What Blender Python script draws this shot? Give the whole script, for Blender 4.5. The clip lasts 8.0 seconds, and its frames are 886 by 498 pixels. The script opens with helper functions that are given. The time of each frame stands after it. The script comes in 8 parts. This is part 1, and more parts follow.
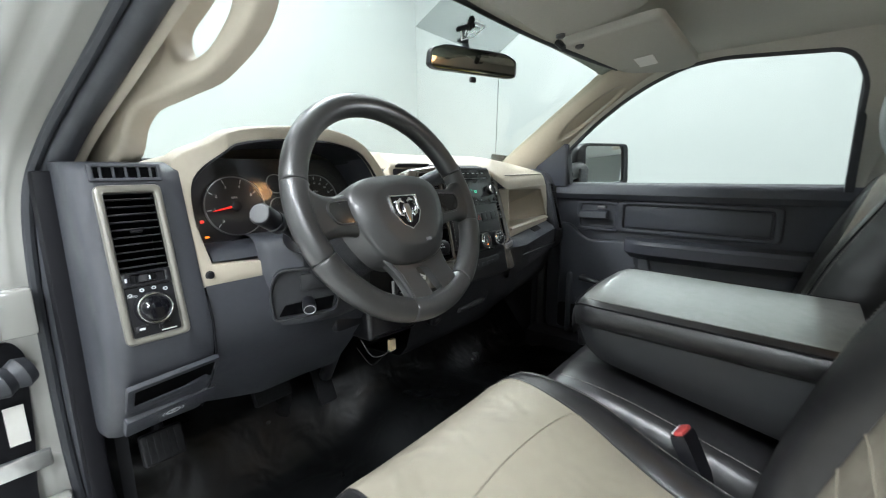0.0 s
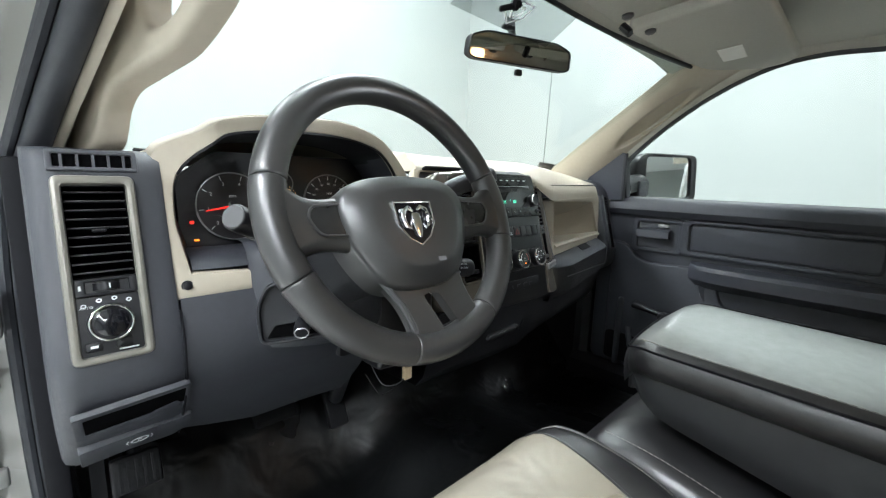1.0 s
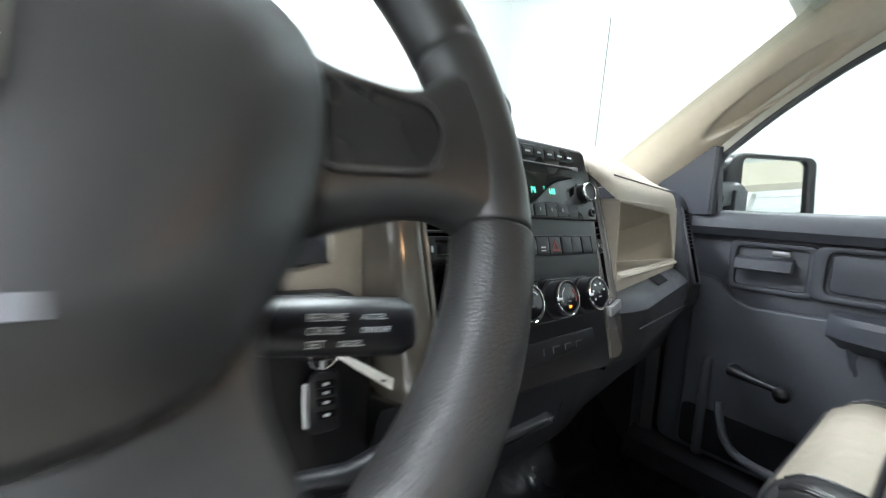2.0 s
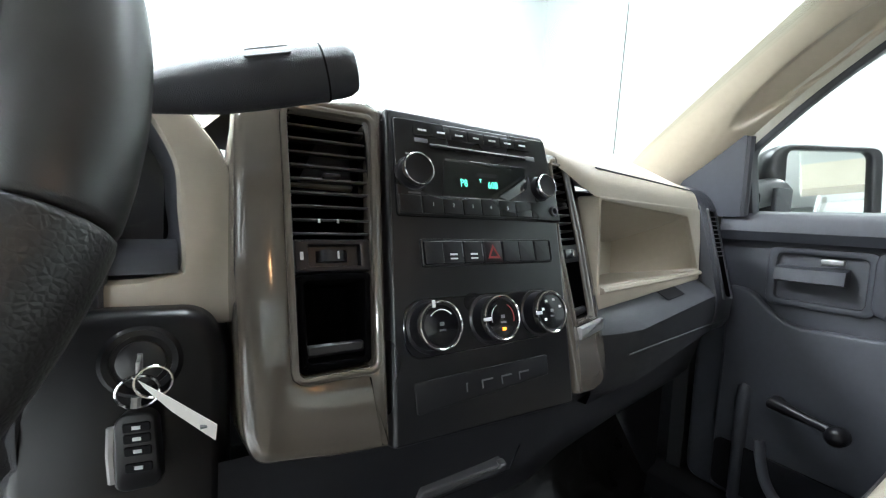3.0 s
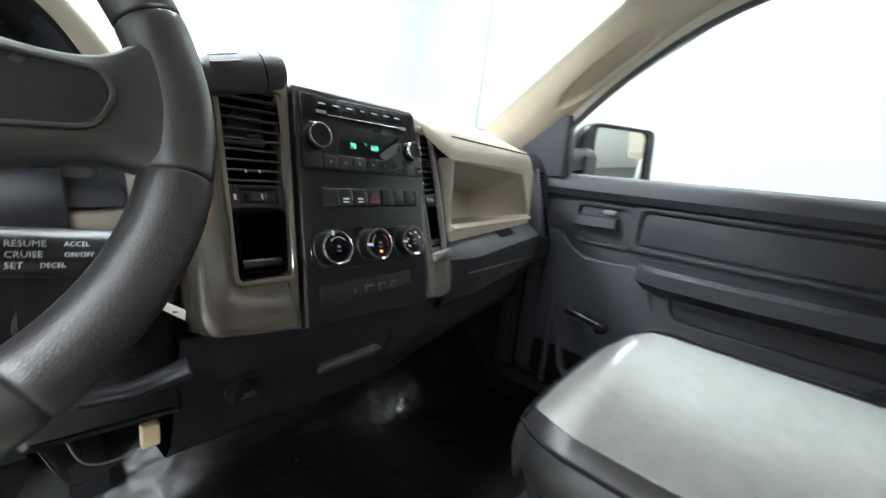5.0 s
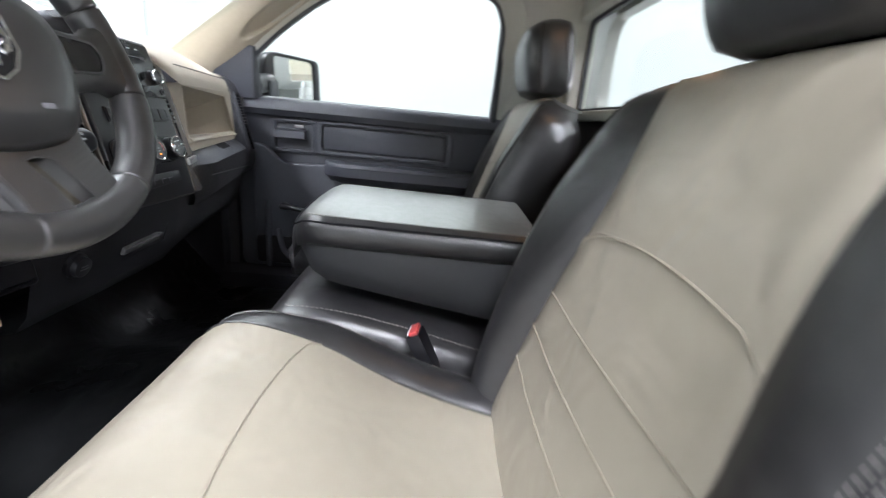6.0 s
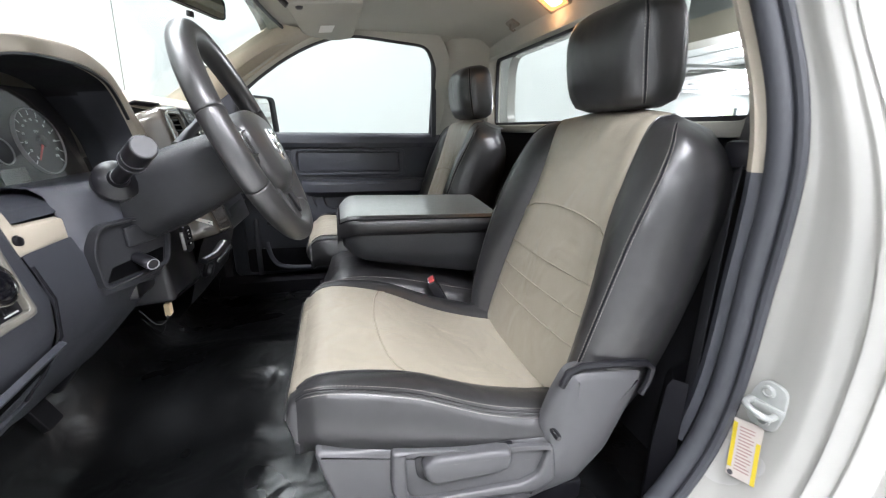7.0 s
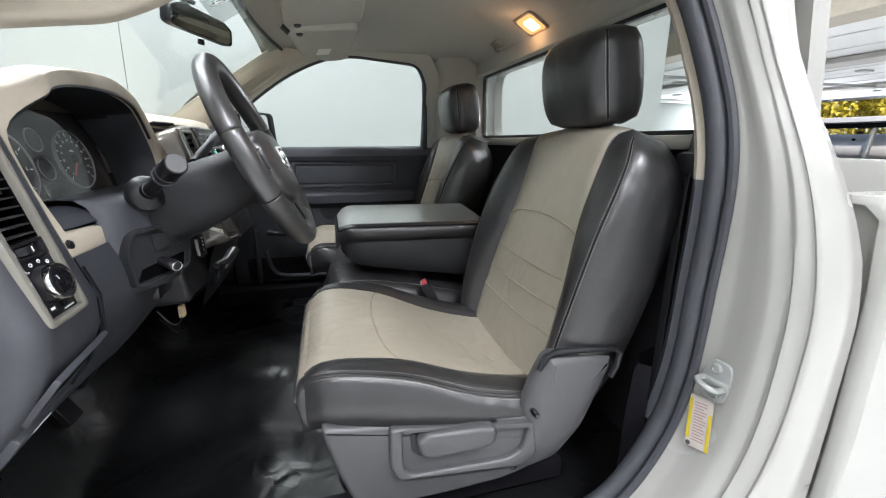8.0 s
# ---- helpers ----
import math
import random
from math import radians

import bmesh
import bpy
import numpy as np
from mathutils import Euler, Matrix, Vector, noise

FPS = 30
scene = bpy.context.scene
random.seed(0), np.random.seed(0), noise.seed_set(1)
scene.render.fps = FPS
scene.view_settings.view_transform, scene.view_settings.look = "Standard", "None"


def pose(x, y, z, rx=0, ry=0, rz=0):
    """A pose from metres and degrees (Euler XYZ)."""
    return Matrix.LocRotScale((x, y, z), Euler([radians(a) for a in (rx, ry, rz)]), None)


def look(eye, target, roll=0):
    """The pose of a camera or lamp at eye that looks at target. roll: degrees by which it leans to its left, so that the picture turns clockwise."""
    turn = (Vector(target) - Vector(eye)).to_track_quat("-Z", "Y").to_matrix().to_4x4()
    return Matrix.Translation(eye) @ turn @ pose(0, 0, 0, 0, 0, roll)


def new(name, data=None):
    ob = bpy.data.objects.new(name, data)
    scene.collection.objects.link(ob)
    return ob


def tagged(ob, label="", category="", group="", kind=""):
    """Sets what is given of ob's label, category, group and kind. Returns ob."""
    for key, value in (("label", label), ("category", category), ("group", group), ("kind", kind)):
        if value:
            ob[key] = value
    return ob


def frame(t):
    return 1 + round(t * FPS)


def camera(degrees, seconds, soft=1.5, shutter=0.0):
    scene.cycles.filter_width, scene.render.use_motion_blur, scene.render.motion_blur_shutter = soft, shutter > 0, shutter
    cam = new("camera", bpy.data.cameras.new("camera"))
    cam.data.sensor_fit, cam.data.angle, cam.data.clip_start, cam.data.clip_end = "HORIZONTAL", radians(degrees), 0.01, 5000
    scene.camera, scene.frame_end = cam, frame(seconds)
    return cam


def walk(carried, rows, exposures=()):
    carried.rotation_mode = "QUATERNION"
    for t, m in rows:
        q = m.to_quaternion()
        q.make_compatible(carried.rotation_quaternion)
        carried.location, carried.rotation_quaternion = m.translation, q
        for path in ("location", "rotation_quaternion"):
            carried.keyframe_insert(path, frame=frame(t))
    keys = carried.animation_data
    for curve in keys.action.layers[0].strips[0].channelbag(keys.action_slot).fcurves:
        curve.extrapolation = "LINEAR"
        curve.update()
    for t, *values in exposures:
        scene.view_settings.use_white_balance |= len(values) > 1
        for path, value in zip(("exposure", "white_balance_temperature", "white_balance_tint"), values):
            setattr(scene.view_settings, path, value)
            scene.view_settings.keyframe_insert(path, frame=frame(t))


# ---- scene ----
cam = camera(94.0, 8.0, soft=1.1, shutter=0.4)
PATH = [
    (0, (-0.928, 0.178, 1.453), (0.569, 1.452, 1.083), -0.6),
    (0.5, (-0.842, 0.218, 1.452), (0.582, 1.574, 1.087), 0.4),
    (1, (-0.8, 0.245, 1.446), (0.553, 1.679, 1.112), 1.6),
    (1.2, (-0.768, 0.274, 1.445), (0.563, 1.733, 1.13), 2.3),
    (2.3, (-0.342, 0.542, 1.358), (0.835, 2.148, 1.166), 3.3),
    (2.5, (-0.305, 0.53, 1.358), (0.831, 2.165, 1.164), 3.4),
    (3, (-0.279, 0.498, 1.366), (0.772, 2.191, 1.196), 2.3),
    (3.5, (-0.281, 0.47, 1.375), (0.724, 2.188, 1.182), 1.6),
    (4, (-0.29, 0.43, 1.388), (0.737, 2.129, 1.153), 1.3),
    (4.2, (-0.296, 0.415, 1.394), (0.765, 2.09, 1.131), 1.5),
    (5.4, (-0.509, 0.307, 1.378), (1.226, 1.168, 0.877), 6.3),
    (5.5, (-0.55, 0.286, 1.377), (1.238, 1.013, 0.85), 6.0),
    (5.7, (-0.666, 0.259, 1.374), (1.223, 0.631, 0.832), 6.7),
    (5.8, (-0.731, 0.257, 1.379), (1.18, 0.432, 0.815), 7.0),
    (6, (-0.839, 0.278, 1.37), (1.07, 0.183, 0.781), 5.5),
    (6.2, (-0.952, 0.351, 1.373), (0.933, 0.06, 0.772), 4.0),
    (6.5, (-1.113, 0.461, 1.404), (0.745, 0.056, 0.784), 1.6),
    (7, (-1.251, 0.524, 1.421), (0.609, 0.046, 0.863), 0.5),
    (7.5, (-1.307, 0.538, 1.428), (0.554, 0.024, 0.906), 0.4),
    (8, (-1.345, 0.539, 1.429), (0.521, 0.031, 0.921), -0.1),
]
EXPOSURE = [(0, 0.76, 6200, 9), (1.2, 0.87, 6180, 9), (2.3, 1.50, 6080, 11), (4.2, 1.38, 6150, 11), (5.4, 1.26, 6250, 13), (6.5, 1.26, 6100, 20),
            (7.0, 1.10, 6300, 17), (8.0, 0.60, 6330, 15)]
walk(cam, [(t, look(eye, target, roll)) for t, eye, target, roll in PATH], EXPOSURE)

# ---- world and light ----
world = bpy.data.worlds.new("daylight")
scene.world = world
world.use_nodes = True
_bg = world.node_tree.nodes["Background"]
_sky = world.node_tree.nodes.new("ShaderNodeTexSky")
_sky.sky_type, _sky.sun_disc = "NISHITA", False
_sky.sun_elevation, _sky.sun_rotation = radians(36), radians(313)
world.node_tree.links.new(_sky.outputs[0], _bg.inputs[0])
_bg.inputs[1].default_value = 0.12
sun = new("sun", bpy.data.lights.new("sun", "SUN"))
sun.data.energy, sun.data.angle, sun.data.color = 3.0, radians(0.6), (1, 0.95, 0.88)
sun.matrix_world = look((-20, 4, 30), (10, -24, 0))


def area_lamp(name, eye, target, sx, sy, watts, color=(1, 1, 1)):
    ob = new(name, bpy.data.lights.new(name, "AREA"))
    ob.data.shape, ob.data.size, ob.data.size_y = "RECTANGLE", sx, sy
    ob.data.energy, ob.data.color = watts, color
    ob.matrix_world = look(eye, target)
    return ob


HALL = 4.7
LAMP_WATTS = 136
LAMPS = ((-3.6, 2.6), (-3.6, -0.2), (-3.6, -3.2), (-1.4, 3.2), (1.2, 3.2), (0.1, 1.7), (2.6, 1.4), (2.6, -1.6), (0.2, -5.5), (-2.0, -9.0))
for _x, _y in LAMPS:
    area_lamp("ceiling_lamp_light", (_x, _y, HALL - .045), (_x, _y, 0), 1.1, 1.1, LAMP_WATTS * (0.95 if _x < -3 and _y > 2 else 1.45 if _x < -3 else 0.46 if _y == 3.2 else 0.58 if _y > -6 else 2.4), (0.965, 0.995, 1.0))
area_lamp("window_daylight", (10.9, -12.95, 1.93), (6, -11, 2.2), 0.62, 0.58, 640, (0.95, 0.98, 1.0))


# ---- materials ----
def material(name, color, rough=0.5, metal=0.0, var=0.08, scale=30.0, bump=0.0, bscale=400.0, coat=0.0, spec=0.5,
             kind="noise", rough_var=0.08, blotch=3.0, sheen=0.0, coat_rough=0.06, coat_ior=1.5, wrinkle=0.0):
    m = bpy.data.materials.new(name)
    m.use_nodes = True
    nt = m.node_tree
    b = nt.nodes["Principled BSDF"]
    b.inputs["Metallic"].default_value = metal
    b.inputs["Coat Weight"].default_value = coat
    b.inputs["Coat Roughness"].default_value, b.inputs["Coat IOR"].default_value = coat_rough, coat_ior
    b.inputs["Specular IOR Level"].default_value = spec
    b.inputs["Sheen Weight"].default_value = sheen
    co = nt.nodes.new("ShaderNodeTexCoord")
    fine = nt.nodes.new("ShaderNodeTexNoise")
    fine.inputs["Scale"].default_value, fine.inputs["Detail"].default_value = scale, 5
    wide = nt.nodes.new("ShaderNodeTexNoise")
    wide.inputs["Scale"].default_value, wide.inputs["Detail"].default_value = blotch, 3
    mixf = nt.nodes.new("ShaderNodeMath")
    mixf.operation = "ADD"
    half = nt.nodes.new("ShaderNodeMath")
    half.operation = "MULTIPLY"
    half.inputs[1].default_value = 0.5
    for n in (fine, wide):
        nt.links.new(co.outputs["Object"], n.inputs["Vector"])
    nt.links.new(fine.outputs["Fac"], mixf.inputs[0])
    nt.links.new(wide.outputs["Fac"], mixf.inputs[1])
    nt.links.new(mixf.outputs[0], half.inputs[0])
    ramp = nt.nodes.new("ShaderNodeMapRange")
    ramp.inputs["From Min"].default_value, ramp.inputs["From Max"].default_value = 0.3, 0.7
    ramp.inputs["To Min"].default_value, ramp.inputs["To Max"].default_value = 1 - var, 1 + var
    nt.links.new(half.outputs[0], ramp.inputs["Value"])
    mul = nt.nodes.new("ShaderNodeVectorMath")
    mul.operation = "SCALE"
    mul.inputs[0].default_value = color[:3]
    nt.links.new(ramp.outputs[0], mul.inputs["Scale"])
    nt.links.new(mul.outputs[0], b.inputs["Base Color"])
    rr = nt.nodes.new("ShaderNodeMapRange")
    rr.inputs["From Min"].default_value, rr.inputs["From Max"].default_value = 0.3, 0.7
    rr.inputs["To Min"].default_value, rr.inputs["To Max"].default_value = max(0.02, rough - rough_var), min(1, rough + rough_var)
    nt.links.new(wide.outputs["Fac"], rr.inputs["Value"])
    nt.links.new(rr.outputs[0], b.inputs["Roughness"])
    if bump:
        bn = nt.nodes.new("ShaderNodeBump")
        bn.inputs["Strength"].default_value, bn.inputs["Distance"].default_value = bump, 0.001
        if kind == "leather":
            tx = nt.nodes.new("ShaderNodeTexVoronoi")
            tx.feature = "DISTANCE_TO_EDGE"
            tx.inputs["Scale"].default_value = bscale
            nt.links.new(co.outputs["Object"], tx.inputs["Vector"])
            nt.links.new(tx.outputs["Distance"], bn.inputs["Height"])
        else:
            tx = nt.nodes.new("ShaderNodeTexNoise")
            tx.inputs["Scale"].default_value, tx.inputs["Detail"].default_value = bscale, 3
            nt.links.new(co.outputs["Object"], tx.inputs["Vector"])
            nt.links.new(tx.outputs["Fac"], bn.inputs["Height"])
        nt.links.new(bn.outputs[0], b.inputs["Normal"])
        if wrinkle:
            wn, wt = nt.nodes.new("ShaderNodeBump"), nt.nodes.new("ShaderNodeTexNoise")
            wt.inputs["Scale"].default_value, wt.inputs["Detail"].default_value, wt.inputs["Distortion"].default_value = 9, 2, 0.6
            wn.inputs["Strength"].default_value, wn.inputs["Distance"].default_value = wrinkle, 0.02
            nt.links.new(co.outputs["Object"], wt.inputs["Vector"])
            nt.links.new(wt.outputs["Fac"], wn.inputs["Height"])
            nt.links.new(wn.outputs[0], bn.inputs["Normal"])
    return m


def glowing(name, color, strength):
    m = bpy.data.materials.new(name)
    m.use_nodes = True
    nt = m.node_tree
    nt.nodes.remove(nt.nodes["Principled BSDF"])
    e = nt.nodes.new("ShaderNodeEmission")
    e.inputs[0].default_value, e.inputs[1].default_value = (*color, 1), strength
    nt.links.new(e.outputs[0], nt.nodes["Material Output"].inputs[0])
    return m


def pane_material(name, tint, gloss, rough=0.02, see=(1, 1, 1), graze=0.7):
    """A thin pane: clear, with a mirror-like sheen that grows at grazing angles."""
    m = bpy.data.materials.new(name)
    m.use_nodes = True
    nt = m.node_tree
    nt.nodes.remove(nt.nodes["Principled BSDF"])
    a, g, mx = (nt.nodes.new(k) for k in ("ShaderNodeBsdfTransparent", "ShaderNodeBsdfGlossy", "ShaderNodeMixShader"))
    a.inputs[0].default_value = (*[tint * c for c in see], 1)
    g.inputs["Roughness"].default_value = rough
    lw = nt.nodes.new("ShaderNodeLayerWeight")
    lw.inputs[0].default_value = 0.5
    pw, sc = nt.nodes.new("ShaderNodeMath"), nt.nodes.new("ShaderNodeMath")
    pw.operation, sc.operation = "POWER", "MULTIPLY_ADD"
    pw.inputs[1].default_value = 4.0
    sc.inputs[1].default_value, sc.inputs[2].default_value = graze, gloss
    nt.links.new(lw.outputs["Facing"], pw.inputs[0])
    nt.links.new(pw.outputs[0], sc.inputs[0])
    nt.links.new(sc.outputs[0], mx.inputs[0])
    nt.links.new(a.outputs[0], mx.inputs[1])
    nt.links.new(g.outputs[0], mx.inputs[2])
    nt.links.new(mx.outputs[0], nt.nodes["Material Output"].inputs[0])
    return m


M_BLACK_LEATHER = material("black_vinyl", (0.0175, 0.0172, 0.0180), 0.34, wrinkle=0.34, var=0.25, scale=60, bump=0.14, bscale=1100, kind="leather", spec=0.72, rough_var=0.05, blotch=7)
# Black vinyl; pale base and strong coat stand in for the lid's sheen.
M_LID_SHEEN = material("console_lid_sheen", (0.19, 0.195, 0.19), 0.36, var=0.2, scale=60, bump=0.10, bscale=1300, kind="leather", spec=1.0,
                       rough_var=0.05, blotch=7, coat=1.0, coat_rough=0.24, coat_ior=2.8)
M_BEIGE_LEATHER = material("beige_vinyl", (0.258, 0.232, 0.185), 0.37, wrinkle=0.42, var=0.05, scale=50, bump=0.2, bscale=800, kind="leather", rough_var=0.06, blotch=6)
M_DASH_GREY = material("grained_slate_plastic", (0.036, 0.038, 0.046), 0.42, var=0.12, scale=120, bump=0.5, bscale=1100, kind="leather", blotch=5)
M_DASH_DARK = material("grained_charcoal_plastic", (0.015, 0.0155, 0.018), 0.50, spec=0.28, var=0.15, scale=100, bump=0.4, bscale=1100, kind="leather", blotch=5)
M_DOOR_GREY = material("door_charcoal_plastic", (0.042, 0.045, 0.056), 0.46, var=0.12, scale=90, bump=0.4, bscale=1000, kind="leather", blotch=4)
M_DASH_BEIGE = material("grained_beige_plastic", (0.41, 0.365, 0.292), 0.5, var=0.05, scale=80, bump=0.35, bscale=1100, kind="leather", blotch=4)
M_HEADLINER = material("woven_headliner", (0.42, 0.41, 0.365), 0.9, var=0.07, scale=300, bump=0.4, bscale=1600, spec=0.1, blotch=3)
M_TAUPE = material("glossy_taupe_plastic", (0.098, 0.085, 0.070), 0.13, var=0.08, scale=40, coat=0.8, rough_var=0.04)
M_BEZEL = material("satin_olive_metallic", (0.20, 0.19, 0.165), 0.30, metal=0.35, var=0.08, scale=80, rough_var=0.06)
M_BLACK = material("satin_black_plastic", (0.008, 0.008, 0.010), 0.33, var=0.15, scale=80, rough_var=0.06, spec=0.4)
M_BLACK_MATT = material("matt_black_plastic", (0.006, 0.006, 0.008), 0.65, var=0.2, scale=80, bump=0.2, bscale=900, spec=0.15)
M_SLAT = material("satin_slat_plastic", (0.020, 0.020, 0.022), 0.38, var=0.1, scale=80, spec=0.6)
# Near-black with almost no gloss: the shade inside openings, put into the colour.
M_RECESS_SHADE = material("recess_shade_black", (0.0015, 0.0015, 0.0018), 0.9, var=0.1, scale=40, spec=0.03)
M_PANEL_BLACK = material("satin_black_panel", (0.008, 0.008, 0.0092), 0.30, var=0.12, scale=90, spec=0.45, bump=0.08, bscale=1400)
M_GLOSS_BLACK = material("gloss_black_plastic", (0.006, 0.006, 0.008), 0.10, var=0.1, scale=30, coat=0.3, rough_var=0.03)
M_RUBBER = material("black_rubber_seal", (0.027, 0.029, 0.035), 0.6, var=0.2, scale=60, bump=0.2, bscale=500)
M_WHEEL = material("steering_wheel_urethane", (0.023, 0.0225, 0.023), 0.36, var=0.12, scale=120, bump=0.06, bscale=1800, kind="leather", spec=0.9, rough_var=0.05)
M_WHEEL_GRIP = material("grained_grip_urethane", (0.021, 0.0203, 0.0203), 0.40, var=0.2, scale=200, bump=0.30, bscale=520, kind="leather", spec=0.7, rough_var=0.05)
M_SEAT_TRIM = material("seat_side_plastic", (0.054, 0.054, 0.057), 0.40, var=0.08, scale=80, bump=0.3, bscale=1000, rough_var=0.05)
M_SILVER = material("satin_silver_plastic", (0.30, 0.30, 0.30), 0.32, metal=0.5, var=0.06, scale=60)
M_CHROME = material("chrome", (0.78, 0.78, 0.78), 0.07, metal=1.0, var=0.03, scale=20, rough_var=0.03)
M_STEEL = material("zinc_plated_steel", (0.50, 0.50, 0.49), 0.38, metal=0.9, var=0.12, scale=70, bump=0.15, bscale=400)
M_MIRROR = material("mirror_silver", (0.86, 0.88, 0.87), 0.02, metal=1.0, var=0.01, scale=10, rough_var=0.0)
M_MIRROR_DARK = material("prismatic_mirror_silver", (0.40, 0.40, 0.38), 0.04, metal=1.0, var=0.02, scale=10, rough_var=0.02)
M_PAINT = material("white_car_paint", (0.275, 0.270, 0.253), 0.25, var=0.02, scale=15, coat=0.5, rough_var=0.05, blotch=2)
M_MAT = material("black_vinyl_floor", (0.0055, 0.006, 0.0065), 0.33, var=0.35, scale=25, bump=0.35, bscale=60, rough_var=0.10, blotch=6, spec=0.34, wrinkle=0.6)
M_PEDAL = material("pedal_rubber", (0.007, 0.007, 0.008), 0.6, spec=0.2, var=0.3, scale=80, bump=0.4, bscale=300)
M_WALL = material("white_painted_wall", (0.305, 0.317, 0.310), 0.6, var=0.015, scale=6, bump=0.1, bscale=120, blotch=0.6)
M_CONCRETE = material("sealed_concrete", (0.50, 0.50, 0.48), 0.45, var=0.12, scale=8, bump=0.2, bscale=90, blotch=0.8)
M_CEIL = material("white_ceiling_board", (0.78, 0.79, 0.78), 0.7, var=0.02, scale=5, blotch=0.5)
M_DOORPANEL = material("white_steel_door_panel", (0.75, 0.76, 0.77), 0.4, var=0.03, scale=12, bump=0.1, bscale=80, blotch=1)
M_ASPHALT = material("asphalt", (0.055, 0.055, 0.056), 0.85, var=0.2, scale=60, bump=0.5, bscale=120, blotch=0.5)
M_WEB = material("seat_belt_webbing", (0.028, 0.028, 0.032), 0.55, var=0.2, scale=300, bump=0.6, bscale=900)
M_STITCH = material("pale_thread", (0.24, 0.225, 0.205), 0.7, var=0.1, scale=300)
M_RED = material("red_plastic", (0.42, 0.060, 0.058), 0.35, var=0.05, scale=60)
M_HAZARD = material("dull_red_print", (0.20, 0.022, 0.022), 0.4, var=0.05, scale=60)
M_PAPER = material("white_label_paper", (0.72, 0.70, 0.66), 0.55, var=0.05, scale=60)
M_TAG = material("cream_tag", (0.70, 0.55, 0.34), 0.5, var=0.08, scale=80)
M_PRINT_DARK = material("dark_print", (0.04, 0.04, 0.045), 0.5, var=0.05, scale=60)
M_PRINT_WHITE = material("white_print", (0.72, 0.74, 0.75), 0.5, var=0.03, scale=60)
M_PRINT_DIM = material("grey_print", (0.13, 0.13, 0.14), 0.5, var=0.03, scale=60)
M_STICKER = material("cream_sticker_paper", (0.36, 0.325, 0.30), 0.5, var=0.05, scale=60)
M_STICKER_YELLOW = material("sticker_yellow", (0.40, 0.31, 0.018), 0.45, var=0.05, scale=60)
M_PRINT_PINK = material("faded_pink_print", (0.25, 0.165, 0.16), 0.5, var=0.05, scale=60)
M_STRIKER = material("matt_grey_steel", (0.30, 0.31, 0.30), 0.42, metal=0.35, var=0.1, scale=70, bump=0.1, bscale=400)
M_DIAL = material("dial_face", (0.012, 0.012, 0.014), 0.45, var=0.1, scale=60)
M_DISPLAY = material("display_glass", (0.006, 0.008, 0.009), 0.06, var=0.05, scale=20, rough_var=0.02, spec=0.7)
M_SATIN_DISPLAY = material("smoky_display_glass", (0.05, 0.052, 0.055), 0.12, var=0.05, scale=20, rough_var=0.03)
M_GREEN = glowing("green_segments", (0.15, 1.0, 0.62), 0.9)
M_AMBER = glowing("amber_lamp", (1.0, 0.22, 0.02), 1.6)
M_REDGLOW = glowing("red_warning", (1.0, 0.03, 0.02), 0.9)
M_DOME = glowing("lit_bulb_lens", (1.0, 0.62, 0.26), 5.0)
M_DOME_EDGE = glowing("lit_lens_rim", (1.0, 0.36, 0.12), 1.2)
M_GLASS = pane_material("window_glass", 0.96, 0.012, see=(0.97, 1.0, 0.985), graze=0.3)
M_LENS = pane_material("cluster_lens", 0.95, 0.045)
M_TINT = pane_material("smoked_film", 0.62, 0.03, rough=0.2, see=(0.97, 1.0, 1.0))
M_LEAF = material("yellow_leaves", (0.56, 0.45, 0.035), 0.6, var=0.4, scale=8, blotch=4)
M_BARK = material("bark", (0.09, 0.07, 0.05), 0.9, var=0.3, scale=20, bump=0.5, bscale=60)
M_ORANGE = material("orange_paint", (0.55, 0.16, 0.02), 0.4, var=0.1, scale=20)


# ---- building blocks ----
BASE = {}


def thing(name, at, label, category, group="", kind=""):
    ob = new(name)
    ob.empty_display_size = 0.05
    ob.location = at
    BASE[ob] = Vector(at)
    return tagged(ob, label, category, group, kind)


def finish(bm, mat, angle=40):
    bmesh.ops.recalc_face_normals(bm, faces=bm.faces)
    me = bpy.data.meshes.new("mesh")
    bm.to_mesh(me)
    bm.free()
    me.materials.append(mat)
    me.polygons.foreach_set("use_smooth", [True] * len(me.polygons))
    me.set_sharp_from_angle(angle=radians(angle))
    return me


def part(name, bm, mat, parent, label="", angle=40):
    """One mesh under a thing or under a part; the mesh is given in world coordinates."""
    at = BASE[parent]
    bmesh.ops.translate(bm, verts=bm.verts, vec=-at)
    ob = new(name, finish(bm, mat, angle))
    ob.parent = parent
    BASE[ob] = at
    if label:
        ob["label"] = label
    return ob


def solid(name, bm, mat, label, category, group="", kind="", angle=40):
    """A thing that is one mesh."""
    lo = Vector([min(v.co[i] for v in bm.verts) for i in range(3)])
    hi = Vector([max(v.co[i] for v in bm.verts) for i in range(3)])
    at = Vector(((lo.x + hi.x) / 2, (lo.y + hi.y) / 2, lo.z))
    bmesh.ops.translate(bm, verts=bm.verts, vec=-at)
    ob = new(name, finish(bm, mat, angle))
    ob.location = at
    BASE[ob] = at
    return tagged(ob, label, category, group, kind)


def face_at(o, u, v):
    """Local axes on a face: x along u, y along v, z out of it."""
    u, v = Vector(u).normalized(), Vector(v)
    v = (v - v.dot(u) * u).normalized()
    n = u.cross(v)
    m = Matrix((u, v, n)).transposed().to_4x4()
    m.translation = o
    return m


